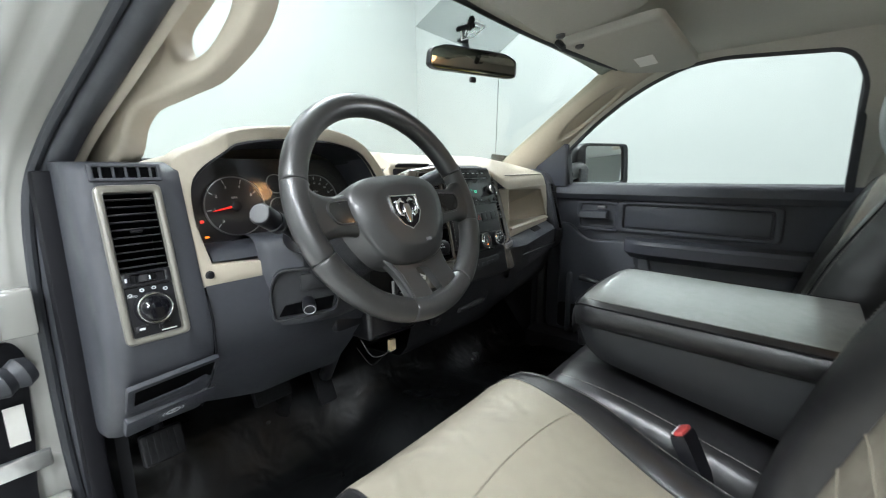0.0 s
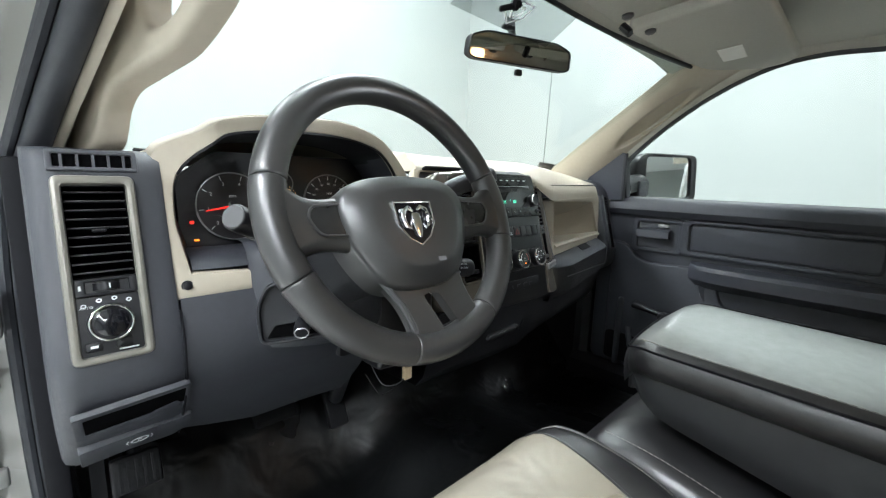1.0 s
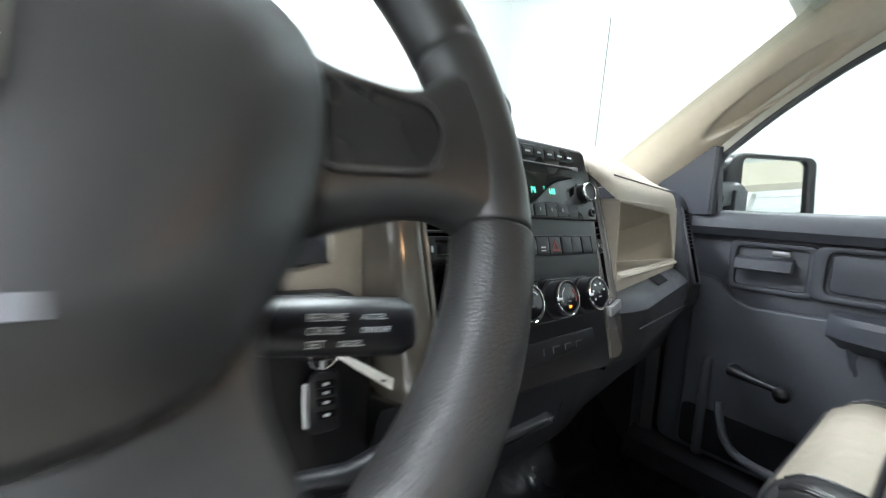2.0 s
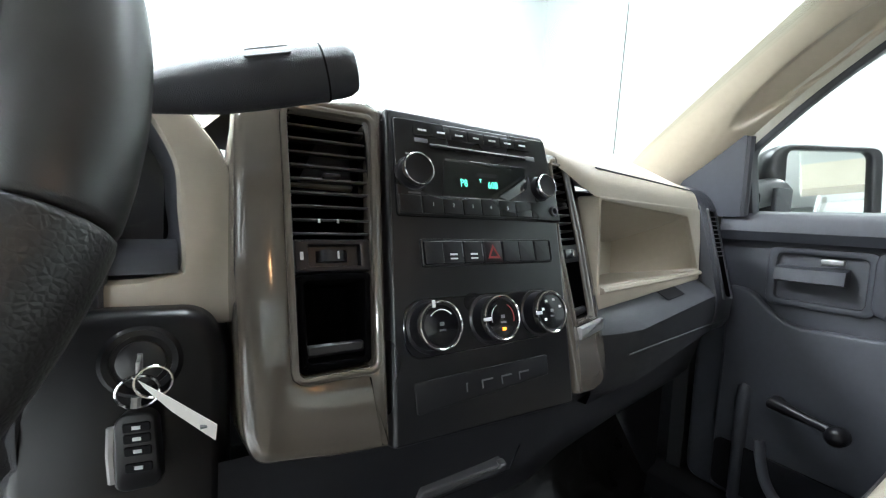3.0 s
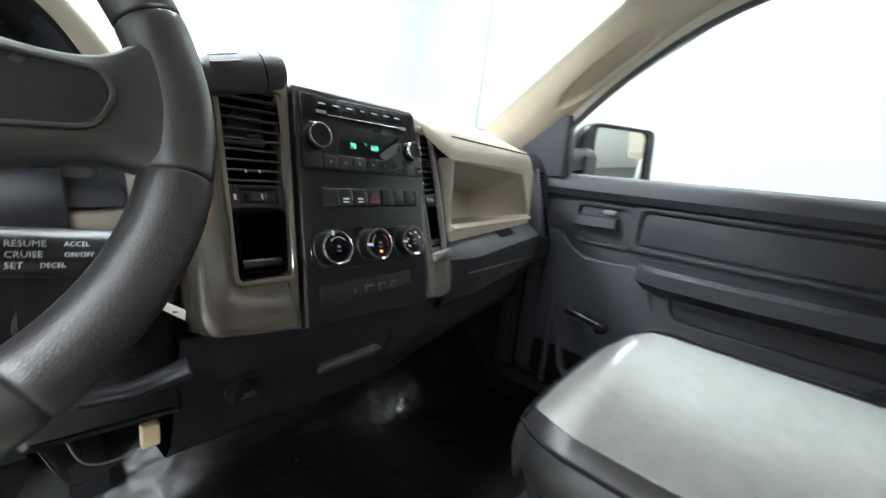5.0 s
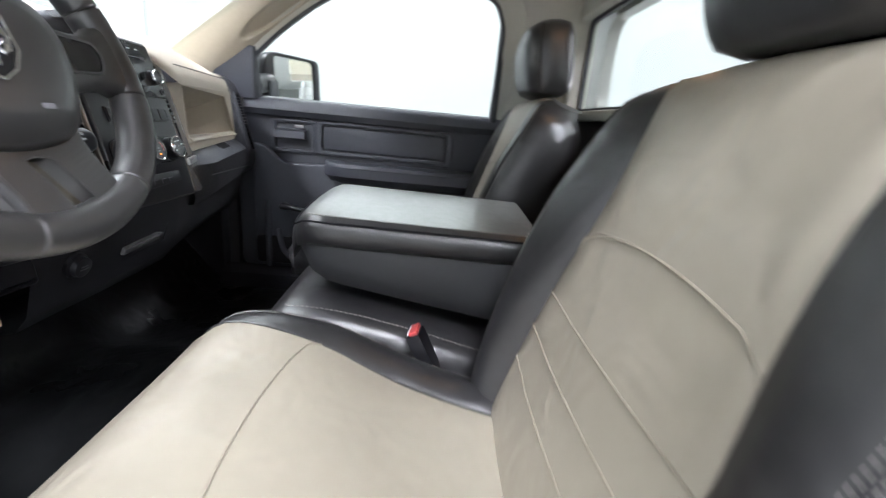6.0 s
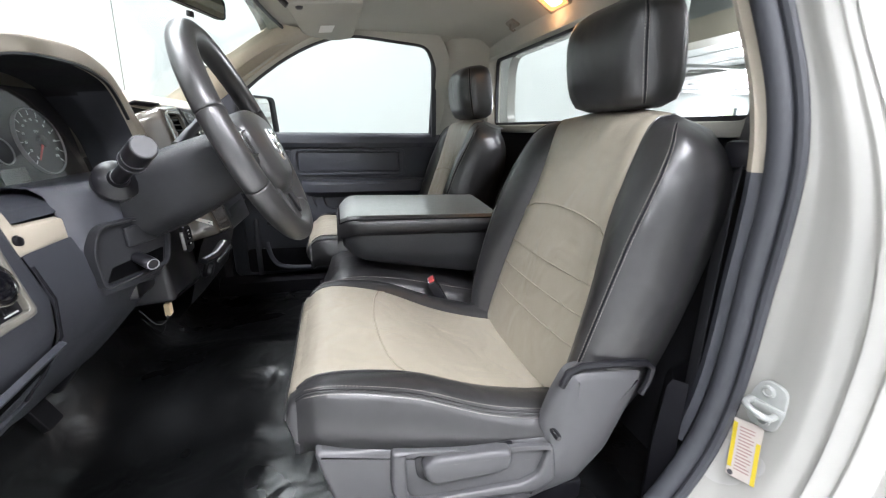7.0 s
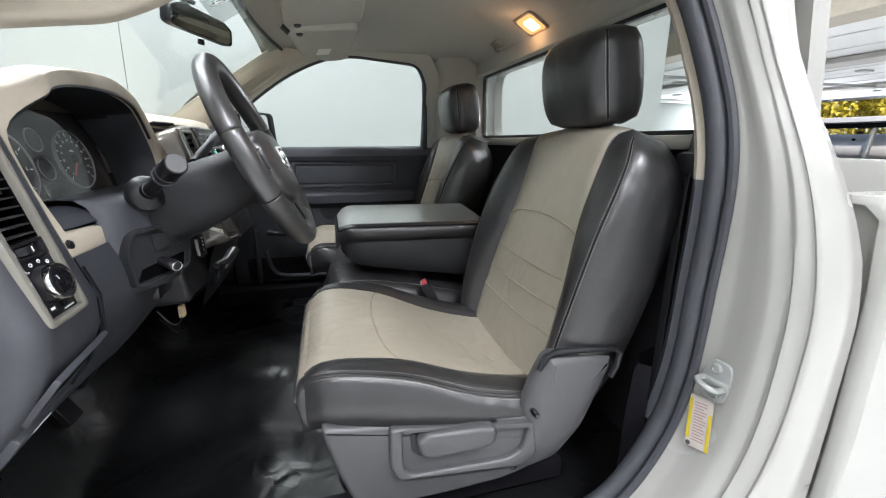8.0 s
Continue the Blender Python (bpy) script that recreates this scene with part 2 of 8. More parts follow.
def box(c, s, r=0.0, seg=2, m=None):
    bm = bmesh.new()
    bmesh.ops.create_cube(bm, size=1)
    bmesh.ops.scale(bm, vec=s, verts=bm.verts)
    if r:
        bmesh.ops.bevel(bm, geom=bm.edges[:], offset=min(r, 0.49 * min(s)), segments=seg, profile=0.5, affect="EDGES")
    bmesh.ops.translate(bm, vec=c, verts=bm.verts)
    if m is not None:
        bm.transform(m)
    return bm


def join(*bms):
    out = bms[0]
    for b in bms[1:]:
        me = bpy.data.meshes.new("t")
        b.to_mesh(me)
        b.free()
        out.from_mesh(me)
        bpy.data.meshes.remove(me)
    return out


def loft(rings, closed=True, caps=True, loop=False):
    bm = bmesh.new()
    vs = [[bm.verts.new(p) for p in ring] for ring in rings]
    n = len(vs[0])
    pairs = list(zip(vs, vs[1:])) + ([(vs[-1], vs[0])] if loop else [])
    for a, b in pairs:
        for i in range(n if closed else n - 1):
            j = (i + 1) % n
            q = [a[i], a[j], b[j], b[i]]
            bm.faces.new(q)
    if caps and closed and not loop:
        bm.faces.new(vs[0][::-1])
        bm.faces.new(vs[-1])
    return bm


def smooth_path(pts, k=6):
    """Catmull-Rom through the points."""
    p = [Vector(q) for q in pts]
    p = [2 * p[0] - p[1]] + p + [2 * p[-1] - p[-2]]
    out = []
    for i in range(1, len(p) - 2):
        for j in range(k):
            t = j / k
            a, b, c, d = p[i - 1:i + 3]
            out.append(0.5 * (2 * b + (c - a) * t + (2 * a - 5 * b + 4 * c - d) * t * t + (3 * b - a - 3 * c + d) * t ** 3))
    return out + [p[-2]]


def tube(path, r, n=10, flat=1.0, up=(0, 0, 1), caps=True, loop=False):
    """A round or flattened bar along a path; r is one number or one for each point."""
    path = [Vector(p) for p in path]
    rings = []
    last = Vector(up)
    k = len(path)
    for i, p in enumerate(path):
        if loop:
            d = path[(i + 1) % k] - path[i - 1]
        else:
            d = path[min(i + 1, k - 1)] - path[max(i - 1, 0)]
        d.normalize()
        a = last - last.dot(d) * d
        if a.length < 1e-4:
            a = d.orthogonal()
        a.normalize()
        last = a
        b = d.cross(a)
        rr = r[i] if isinstance(r, (list, tuple)) else r
        rings.append([p + rr * (math.cos(2 * math.pi * j / n) * a * flat + math.sin(2 * math.pi * j / n) * b) for j in range(n)])
    return loft(rings, True, caps, loop)


def rounded(pts, r, n=4):
    """A polygon with its corners rounded; r is one number or one for each corner."""
    out = []
    k = len(pts)
    for i in range(k):
        p, a, b = Vector(pts[i]), Vector(pts[i - 1]), Vector(pts[(i + 1) % k])
        rr = r[i] if isinstance(r, (list, tuple)) else r
        da, db = (a - p), (b - p)
        q = min(rr, 0.45 * da.length, 0.45 * db.length)
        if q < 1e-5:
            out.append(p)
            continue
        s, e = p + da.normalized() * q, p + db.normalized() * q
        for j in range(n + 1):
            t = j / n
            out.append((1 - t) ** 2 * s + 2 * t * (1 - t) * p + t * t * e)
    return out


def inset(pts, d):
    """The polygon drawn inwards by d (counter-clockwise points)."""
    out = []
    k = len(pts)
    for i in range(k):
        a, p, b = Vector(pts[i - 1]), Vector(pts[i]), Vector(pts[(i + 1) % k])
        e1, e2 = (p - a), (b - p)
        if e1.length < 1e-7 or e2.length < 1e-7:
            out.append(p)
            continue
        e1.normalize()
        e2.normalize()
        n1, n2 = Vector((-e1.y, e1.x)), Vector((-e2.y, e2.x))
        h = n1 + n2
        h = h / max(h.length, 1e-6)
        out.append(p + h * d / max(0.5, h.dot(n1)))
    return out


def plate(m, pts, z0, z1, r=0.0):
    """A flat piece on the face m from depth z0 to z1, its front edge rounded by r."""
    pts = [Vector((p[0], p[1])) for p in pts]
    area = sum(a.x * b.y - b.x * a.y for a, b in zip(pts, pts[1:] + pts[:1]))
    if area < 0:
        pts = pts[::-1]
    rings = [[Vector((p.x, p.y, z0)) for p in pts]]
    if r:
        for t in (0, 0.35, 0.7, 1):
            a = t * math.pi / 2
            q = inset(pts, r * (1 - math.cos(a)))
            rings.append([Vector((p.x, p.y, z1 - r + r * math.sin(a))) for p in q])
    else:
        rings.append([Vector((p.x, p.y, z1)) for p in pts])
    bm = loft(rings)
    bm.transform(m)
    return bm


def rect(x0, y0, x1, y1, r=0.0, n=4):
    p = [(x0, y0), (x1, y0), (x1, y1), (x0, y1)]
    return rounded(p, r, n) if r else p


def hoop(m, outer, inner, z0, z1, r=0.0, back=None):
    """A frame between two outlines with as many points each."""
    outer, inner = [Vector(p) for p in outer], [Vector(p) for p in inner]
    zb = z0 if back is None else back
    rings = [[Vector((p.x, p.y, z0)) for p in outer]]
    if r:
        rings += [[Vector((p.x, p.y, z1 - r)) for p in outer], [Vector((p.x, p.y, z1 - 0.3 * r)) for p in inset(outer, 0.3 * r)],
                  [Vector((p.x, p.y, z1)) for p in inset(outer, r)], [Vector((p.x, p.y, z1)) for p in inset(inner, -r)],
                  [Vector((p.x, p.y, z1 - 0.3 * r)) for p in inset(inner, -0.3 * r)], [Vector((p.x, p.y, z1 - r)) for p in inner]]
    else:
        rings += [[Vector((p.x, p.y, z1)) for p in outer], [Vector((p.x, p.y, z1)) for p in inner]]
    rings.append([Vector((p.x, p.y, zb)) for p in inner])
    bm = loft(rings, caps=False, loop=True)
    bm.transform(m)
    return bm


def ringed(m, profile, n=40):
    """A ring about the local z axis: a closed profile of (radius, height)."""
    rings = [[Vector((r * math.cos(2 * math.pi * i / n), r * math.sin(2 * math.pi * i / n), h)) for i in range(n)] for r, h in profile]
    bm = loft(rings, caps=False, loop=True)
    bm.transform(m)
    return bm


def turned(m, profile, n=32):
    """A body of revolution about the local z axis: profile of (radius, height)."""
    rings = [[Vector((max(r, 1e-5) * math.cos(2 * math.pi * i / n), max(r, 1e-5) * math.sin(2 * math.pi * i / n), h)) for i in range(n)] for r, h in profile]
    bm = loft(rings)
    bm.transform(m)
    return bm


def at_face(m, x, y, z=0.0):
    return m @ Matrix.Translation((x, y, z))


def sheet(nu, nv, f, thick=0.0, direction=(0, 0, -1)):
    """A surface f(u, v) with u, v in 0..1; thick makes it a slab."""
    d = Vector(direction)
    top = [[Vector(f(i / nu, j / nv)) for j in range(nv + 1)] for i in range(nu + 1)]
    bm = bmesh.new()
    a = [[bm.verts.new(p) for p in row] for row in top]
    for i in range(nu):
        for j in range(nv):
            bm.faces.new((a[i][j], a[i + 1][j], a[i + 1][j + 1], a[i][j + 1]))
    if thick:
        b = [[bm.verts.new(p + d * thick) for p in row] for row in top]
        for i in range(nu):
            for j in range(nv):
                bm.faces.new((b[i][j], b[i][j + 1], b[i + 1][j + 1], b[i + 1][j]))
        edge = [(i, 0) for i in range(nu + 1)] + [(nu, j) for j in range(1, nv + 1)] + [(i, nv) for i in range(nu - 1, -1, -1)] + [(0, j) for j in range(nv - 1, 0, -1)]
        for (i, j), (k, l) in zip(edge, edge[1:] + edge[:1]):
            bm.faces.new((a[i][j], b[i][j], b[k][l], a[k][l]))
    return bm


def lettering(name, text, m, size, mat, parent, align="CENTER", squeeze=1.0):
    """Raised letters on the face m, as a mesh."""
    cu = bpy.data.curves.new("t", "FONT")
    cu.body, cu.size, cu.align_x, cu.align_y, cu.extrude, cu.resolution_u = text, size, align, "CENTER", 0.00012, 2
    ob = bpy.data.objects.new("t", cu)
    me = bpy.data.meshes.new_from_object(ob)
    bpy.data.objects.remove(ob)
    bm = bmesh.new()
    bm.from_mesh(me)
    bpy.data.meshes.remove(me)
    bmesh.ops.scale(bm, vec=(squeeze, 1, 1), verts=bm.verts)
    bm.transform(m)
    return part(name, bm, mat, parent)


def stitches(path, r=0.0007, dash=0.006, gap=0.003):
    """A row of short thread bars along a path."""
    path = [Vector(p) for p in path]
    bm = bmesh.new()
    travelled, step = 0.0, dash + gap
    for a, b in zip(path, path[1:]):
        d = b - a
        length = d.length
        if length < 1e-9:
            continue
        t = (-travelled) % step
        d.normalize()
        s = d.orthogonal().normalized()
        o = d.cross(s)
        while t < length:
            p, q = a + d * t, a + d * (t + dash)
            ring = [[bm.verts.new(c + r * (i * s + j * o)) for i, j in ((1, 0), (0, 1), (-1, 0), (0, -1))] for c in (p, q)]
            for k in range(4):
                bm.faces.new((ring[0][k], ring[0][(k + 1) % 4], ring[1][(k + 1) % 4], ring[1][k]))
            t += step
        travelled += length
    return bm


def dense2(pts, step=.006):
    out = []
    for a, b in zip(pts, list(pts[1:]) + [pts[0]]):
        a, b = Vector(a), Vector(b)
        n = max(1, int((b - a).length / step))
        out += [a.lerp(b, k / n) for k in range(n)]
    return out


def match_poly(outer, poly):
    """Points of a polygon in the directions of the outer outline's points."""
    c = sum((Vector(p) for p in poly), Vector((0, 0))) / len(poly)
    res = []
    for p in outer:
        d = (Vector(p) - c).normalized()
        best = None
        for a, b in zip(poly, poly[1:] + poly[:1]):
            a, b = Vector(a) - c, Vector(b) - c
            e = b - a
            den = d.x * e.y - d.y * e.x
            if abs(den) < 1e-9:
                continue
            t = (a.x * e.y - a.y * e.x) / den
            s = (a.x * d.y - a.y * d.x) / den
            if t > 0 and -1e-6 <= s <= 1 + 1e-6 and (best is None or t < best):
                best = t
        res.append(c + d * (best or .01))
    return res


def ccw(pts):
    """The outline in counter-clockwise order."""
    area = sum(a[0] * b[1] - a[1] * b[0] for a, b in zip(pts, list(pts[1:]) + [pts[0]]))
    return list(pts) if area > 0 else list(pts)[::-1]


def pierced(m, outer, hole, z0, z1, r):
    """A rounded slab with a hole; both outlines counter-clockwise."""
    bm = bmesh.new()
    loops = []
    for pts in (inset(outer, r), inset(hole, -r)):
        vs = [bm.verts.new((p[0], p[1], z1)) for p in pts]
        loops.append([bm.edges.new((a, b)) for a, b in zip(vs, vs[1:] + vs[:1])])
    bmesh.ops.triangle_fill(bm, edges=loops[0] + loops[1], use_beauty=True)
    for pts, s in ((outer, 1), (hole, -1)):
        rings = []
        for k in range(7):
            a = k / 6 * math.pi / 2
            rings.append([(p[0], p[1], z1 - r + r * math.cos(a)) for p in inset(pts, s * r * (1 - math.sin(a)))])
        rings.append([(p[0], p[1], z0) for p in pts])
        vr = [[bm.verts.new(p) for p in ring] for ring in rings]
        n = len(pts)
        for u, w in zip(vr, vr[1:]):
            for i in range(n):
                bm.faces.new((u[i], u[(i + 1) % n], w[(i + 1) % n], w[i]))
    bmesh.ops.remove_doubles(bm, verts=bm.verts, dist=1e-5)
    bm.transform(m)
    return bm


def smooth_loop(pts, k=4):
    n = len(pts)
    out = []
    for i in range(n):
        a, b, c, d = (Vector(pts[(i + j) % n]) for j in (-1, 0, 1, 2))
        for j in range(k):
            t = j / k
            out.append(.5 * (2 * b + (c - a) * t + (2 * a - 5 * b + 4 * c - d) * t * t + (3 * b - a - 3 * c + d) * t ** 3))
    return out


# ---- the hall ----
def slab(name, lo, hi, mat, label, category="wall"):
    c = [(a + b) / 2 for a, b in zip(lo, hi)]
    return solid(name, box(c, [b - a for a, b in zip(lo, hi)]), mat, label, category, kind="structure")


slab("ground", (-300, -300, -0.3), (300, 300, -0.03), M_ASPHALT, "grey asphalt yard outside the hall", "ground")
slab("floor", (-5.4, -17, -0.029), (11.2, 4.2, 0), M_CONCRETE, "sealed grey concrete hall floor", "floor")
slab("wall_front", (-5.6, 4.2, 0), (3.5, 4.4, HALL), M_WALL, "plain white painted hall wall", "wall")
slab("wall_right", (3.3, -3.6, 0), (3.5, 4.2, HALL), M_WALL, "plain white painted side wall", "wall")
slab("wall_return", (3.5, -3.6, 0), (11.2, -3.4, HALL), M_WALL, "plain white return wall", "wall")
for _lo, _hi in (((-12.6, 0), (-3.6, HALL)), ((-17, 0), (-13.3, HALL)), ((-13.3, 0), (-12.6, 1.62)), ((-13.3, 2.25), (-12.6, HALL))):
    slab("wall_far_right", (11.0, *_lo), (11.2, *_hi), M_WALL, "white side wall of the rear bay round a small window", "wall")
_bw = thing("window_2", (11.05, -12.95, 1.6), "small bright window in the rear bay", "window", kind="structure")
part("window_frame", hoop(face_at((11.0, -12.95, 1.935), (0, -1, 0), (0, 0, 1)), rect(-.37, -.335, .37, .335, .02), rect(-.315, -.28, .315, .28, .02), -.05, .02, .006), M_DOORPANEL, _bw)
part("pane", box((11.1, -12.95, 1.935), (.006, .70, .63)), M_GLASS, _bw).visible_shadow = False
slab("wall_left", (-5.6, -17, 0), (-5.4, 4.2, HALL), M_WALL, "plain white painted side wall", "wall")
slab("wall_back", (-5.6, -17.2, 0), (3.0, -17, HALL), M_WALL, "white back wall beside the open gate", "wall")
slab("wall_back_lintel", (3.0, -17.2, 2.75), (11.2, -17, HALL), M_WALL, "white lintel over the open gate", "wall")
slab("ceiling", (-5.6, -17.2, HALL), (11.2, 4.4, HALL + .15), M_CEIL, "white boarded hall ceiling", "ceiling")


def ceiling_light(x, y):
    t = thing("ceiling_light", (x, y, HALL - .09), "flat white square LED ceiling panel, lit", "lamp", "ceiling lights")
    part("frame", hoop(pose(x, y, HALL, 180), rect(-0.6, -0.6, 0.6, 0.6), rect(-0.56, -0.56, 0.56, 0.56), 0, 0.06), M_SILVER, t)
    part("diffuser", box((x, y, HALL - .025), (1.12, 1.12, 0.02)), M_PANEL_GLOW, t)


M_PANEL_GLOW = glowing("lit_panel", (0.96, 1.0, 0.985), 3.0)
for _x, _y in LAMPS:
    ceiling_light(_x, _y)


def open_gate():
    t = thing("garage_door", (6, -10.8, 2.75), "white sectional garage door rolled up under the ceiling", "garage door")
    edges = (-5.45, -7.58, -9.76, -12.04, -14.1, -16.2)
    for k, (y1, y0) in enumerate(zip(edges, edges[1:])):
        part("panel", box((6.1, (y0 + y1) / 2, 2.78), (9.4, y1 - y0 - .03, .06), .012, 1), M_DOORPANEL, t)
        for f in (.28, .74):
            part("rib", box((6.1, y1 + (y0 - y1) * f, 2.744), (9.3, .07, .022), .008, 1), M_DOORPANEL, t)
        for x in (2.6, 4.9, 7.2, 9.5):
            part("hinge", box((x, y0 + .02, 2.735), (.16, .30, .05), .012, 1), M_STEEL, t)
    for y in (-7.98, -12.45):
        part("stiffener", box((6.1, y, 2.70), (9.4, .62, .09), .02, 1), M_GATE_RAIL, t)
    for x in (1.45, 10.75):
        part("track", box((x, -10.8, 2.68), (.06, 10.6, .09), .01, 1), M_STEEL, t)
    part("spring_shaft", tube([(1.4, -5.2, 2.95), (10.8, -5.2, 2.95)], .05, 12), M_STEEL, t)
    part("opener_rail", box((6.1, -9.0, 2.66), (.08, 7.0, .06), .01, 1), M_STEEL, t)


M_BEAM = material("beige_timber", (.40, .36, .29), .6, var=.12, scale=10, bump=.2, bscale=60, blotch=1.5)
M_GATE_RAIL = material("grey_steel_rail", (.42, .41, .39), .45, var=.06, scale=14, blotch=2)
slab("ceiling_beam", (1.2, -5.35, 2.72), (11.0, -4.85, 3.05), M_BEAM, "timber-coloured ceiling beam before the raised door", "beam")
slab("ceiling_bulkhead", (1.2, -5.35, 3.05), (11.0, -5.15, HALL), M_WALL, "white bulkhead over the ceiling beam", "wall")
open_gate()


def tree(x, y, h, seed):
    rnd = random.Random(seed)
    t = thing("tree", (x, y, 0), "broad tree with yellow autumn leaves", "tree", "trees in the yard")
    trunk = tube([(x, y, -0.1), (x + 0.1, y, h * 0.25), (x - 0.1, y + 0.1, h * 0.5), (x, y, h * 0.8)], [0.22, 0.17, 0.12, 0.04], 10)
    for k in range(9):
        a = k * 2.4
        z = h * (0.3 + 0.05 * k)
        trunk = join(trunk, tube([(x, y, z), (x + 0.9 * math.cos(a), y + 0.9 * math.sin(a), z + 0.7), (x + 1.9 * math.cos(a), y + 1.9 * math.sin(a), z + 1.1)], [0.08, 0.05, 0.02], 6))
    part("trunk", trunk, M_BARK, t)
    bm = bmesh.new()
    for i in range(5200):
        d = Vector((rnd.gauss(0, 1), rnd.gauss(0, 1), rnd.gauss(0, 1))).normalized() * (rnd.random() ** 0.4)
        lump = 1 + 0.25 * math.sin(5 * d.x + seed) * math.cos(4 * d.y)
        p = Vector((x + d.x * 2.9 * lump, y + d.y * 2.9 * lump, h * 0.62 + d.z * h * 0.42 * lump))
        u = Vector((rnd.gauss(0, 1), rnd.gauss(0, 1), rnd.gauss(0, 1))).normalized() * 0.13
        w = u.orthogonal().normalized() * 0.08
        bm.faces.new([bm.verts.new(q) for q in (p - u, p + w, p + u, p - w)])
    part("crown", bm, M_LEAF, t)


tree(12.4, -29, 6.2, 3)
tree(17.2, -31, 6.8, 5)
tree(7.8, -33, 6.0, 8)
tree(21.5, -30, 6.4, 12)


M_TANK = material("white_tank_enamel", (.66, .65, .63), .35, var=.06, scale=5, blotch=1.2)


def utility_truck():
    x, y = 11.0, -21.8
    t = thing("utility_truck", (x, y, 0), "white tank truck with orange stripe and a roof rack, parked outside", "truck")
    part("tank", tube([(x - 3.3, y, 1.10), (x - 3.2, y, 1.10), (x - 3.0, y, 1.10), (x + 3.0, y, 1.10), (x + 3.2, y, 1.10), (x + 3.3, y, 1.10)], [.3, .48, .56, .56, .48, .3], 32), M_TANK, t)
    for dx in (-2.0, -.9, .4, 1.6):
        part("tank_band", tube([(x + dx - .02, y, 1.10), (x + dx + .02, y, 1.10)], .565, 32), M_TANK, t)
        part("cap", tube([(x + dx + .3, y + .50, 1.42), (x + dx + .3, y + .58, 1.45)], .05, 12), M_BLACK_MATT, t)
    part("stripe", box((x, y + .60, .52), (6.6, .06, .12), .02, 1), M_ORANGE, t)
    for dx in (-1.7, .55, 2.2):
        part("bracket", box((x + dx, y + .60, .36), (.14, .05, .30), .02, 1), M_ORANGE, t)
    part("chassis", box((x, y, .50), (7.0, 1.1, .18), .03), M_BLACK_MATT, t)
    for dx in (-2.4, -1.4, 2.3):
        for dy in (-.75, .75):
            part("tyre", tube([(x + dx, y + dy - .14, .42), (x + dx, y + dy + .14, .42)], .42, 22), M_RUBBER, t)
    part("cab", box((x + 4.3, y, 1.30), (1.6, 2.0, 1.7), .18, 3), M_TANK, t)
    part("rack_deck", box((x, y + .8, 2.22), (8.4, 1.3, .22), .03, 1), M_TANK, t)
    part("rack_beam", box((x, y + .9, 2.0), (8.2, .16, .20), .02, 1), M_BLACK_MATT, t)
    for dx in (-2.5, -.1, 2.4):
        part("rack_post", tube([(x + dx + .12, y + .85, .3), (x + dx - .05, y + .85, 1.98)], .085, 8), M_STEEL, t)


utility_truck()

# ---- the pickup's shell ----
OPENING = [(-.79, .06, .74), (-.795, -.03, .86), (-.80, -.07, 1.0), (-.802, -.08, 1.19), (-.806, -.08, 1.34), (-.795, -.08, 1.43),
           (-.77, -.075, 1.52), (-.725, -.05, 1.655), (-.70, .0, 1.735), (-.69, .12, 1.785), (-.69, .35, 1.795), (-.70, .52, 1.775),
           (-.735, .68, 1.70), (-.775, .86, 1.60), (-.815, 1.03, 1.50), (-.84, 1.08, 1.42), (-.85, 1.09, 1.30), (-.852, 1.09, 1.15),
           (-.85, 1.09, .95), (-.84, 1.06, .80), (-.82, 1.0, .73), (-.80, .9, .70), (-.79, .5, .70), (-.785, .2, .70)]


def opening_loop(side=-1, k=5):
    pts = [Vector(p) for p in OPENING]
    n = len(pts)
    out = []
    for i in range(n):
        a, b, c, d = pts[i - 1], pts[i], pts[(i + 1) % n], pts[(i + 2) % n]
        for j in range(k):
            t = j / k
            out.append(0.5 * (2 * b + (c - a) * t + (2 * a - 5 * b + 4 * c - d) * t * t + (3 * b - a - 3 * c + d) * t ** 3))
    res = []
    n = len(out)
    for i, p in enumerate(out):
        tan = (out[(i + 1) % n] - out[i - 1]).normalized()
        o = Vector((0, -tan.z, tan.y))
        if o.dot(p - Vector((p.x, 0.5, 1.25))) < 0:
            o = -o
        o = o.normalized()
        res.append((Vector((p.x if side < 0 else -p.x, p.y, p.z)), o))
    return res


def around(side, section):
    """A body that follows the door opening; section(p) gives (inward, outward) offsets."""
    s = 1 if side < 0 else -1
    return loft([[p + Vector((s * dx, 0, 0)) + o * q for dx, q in section(p, o)] for p, o in opening_loop(side)], closed=False, loop=True)


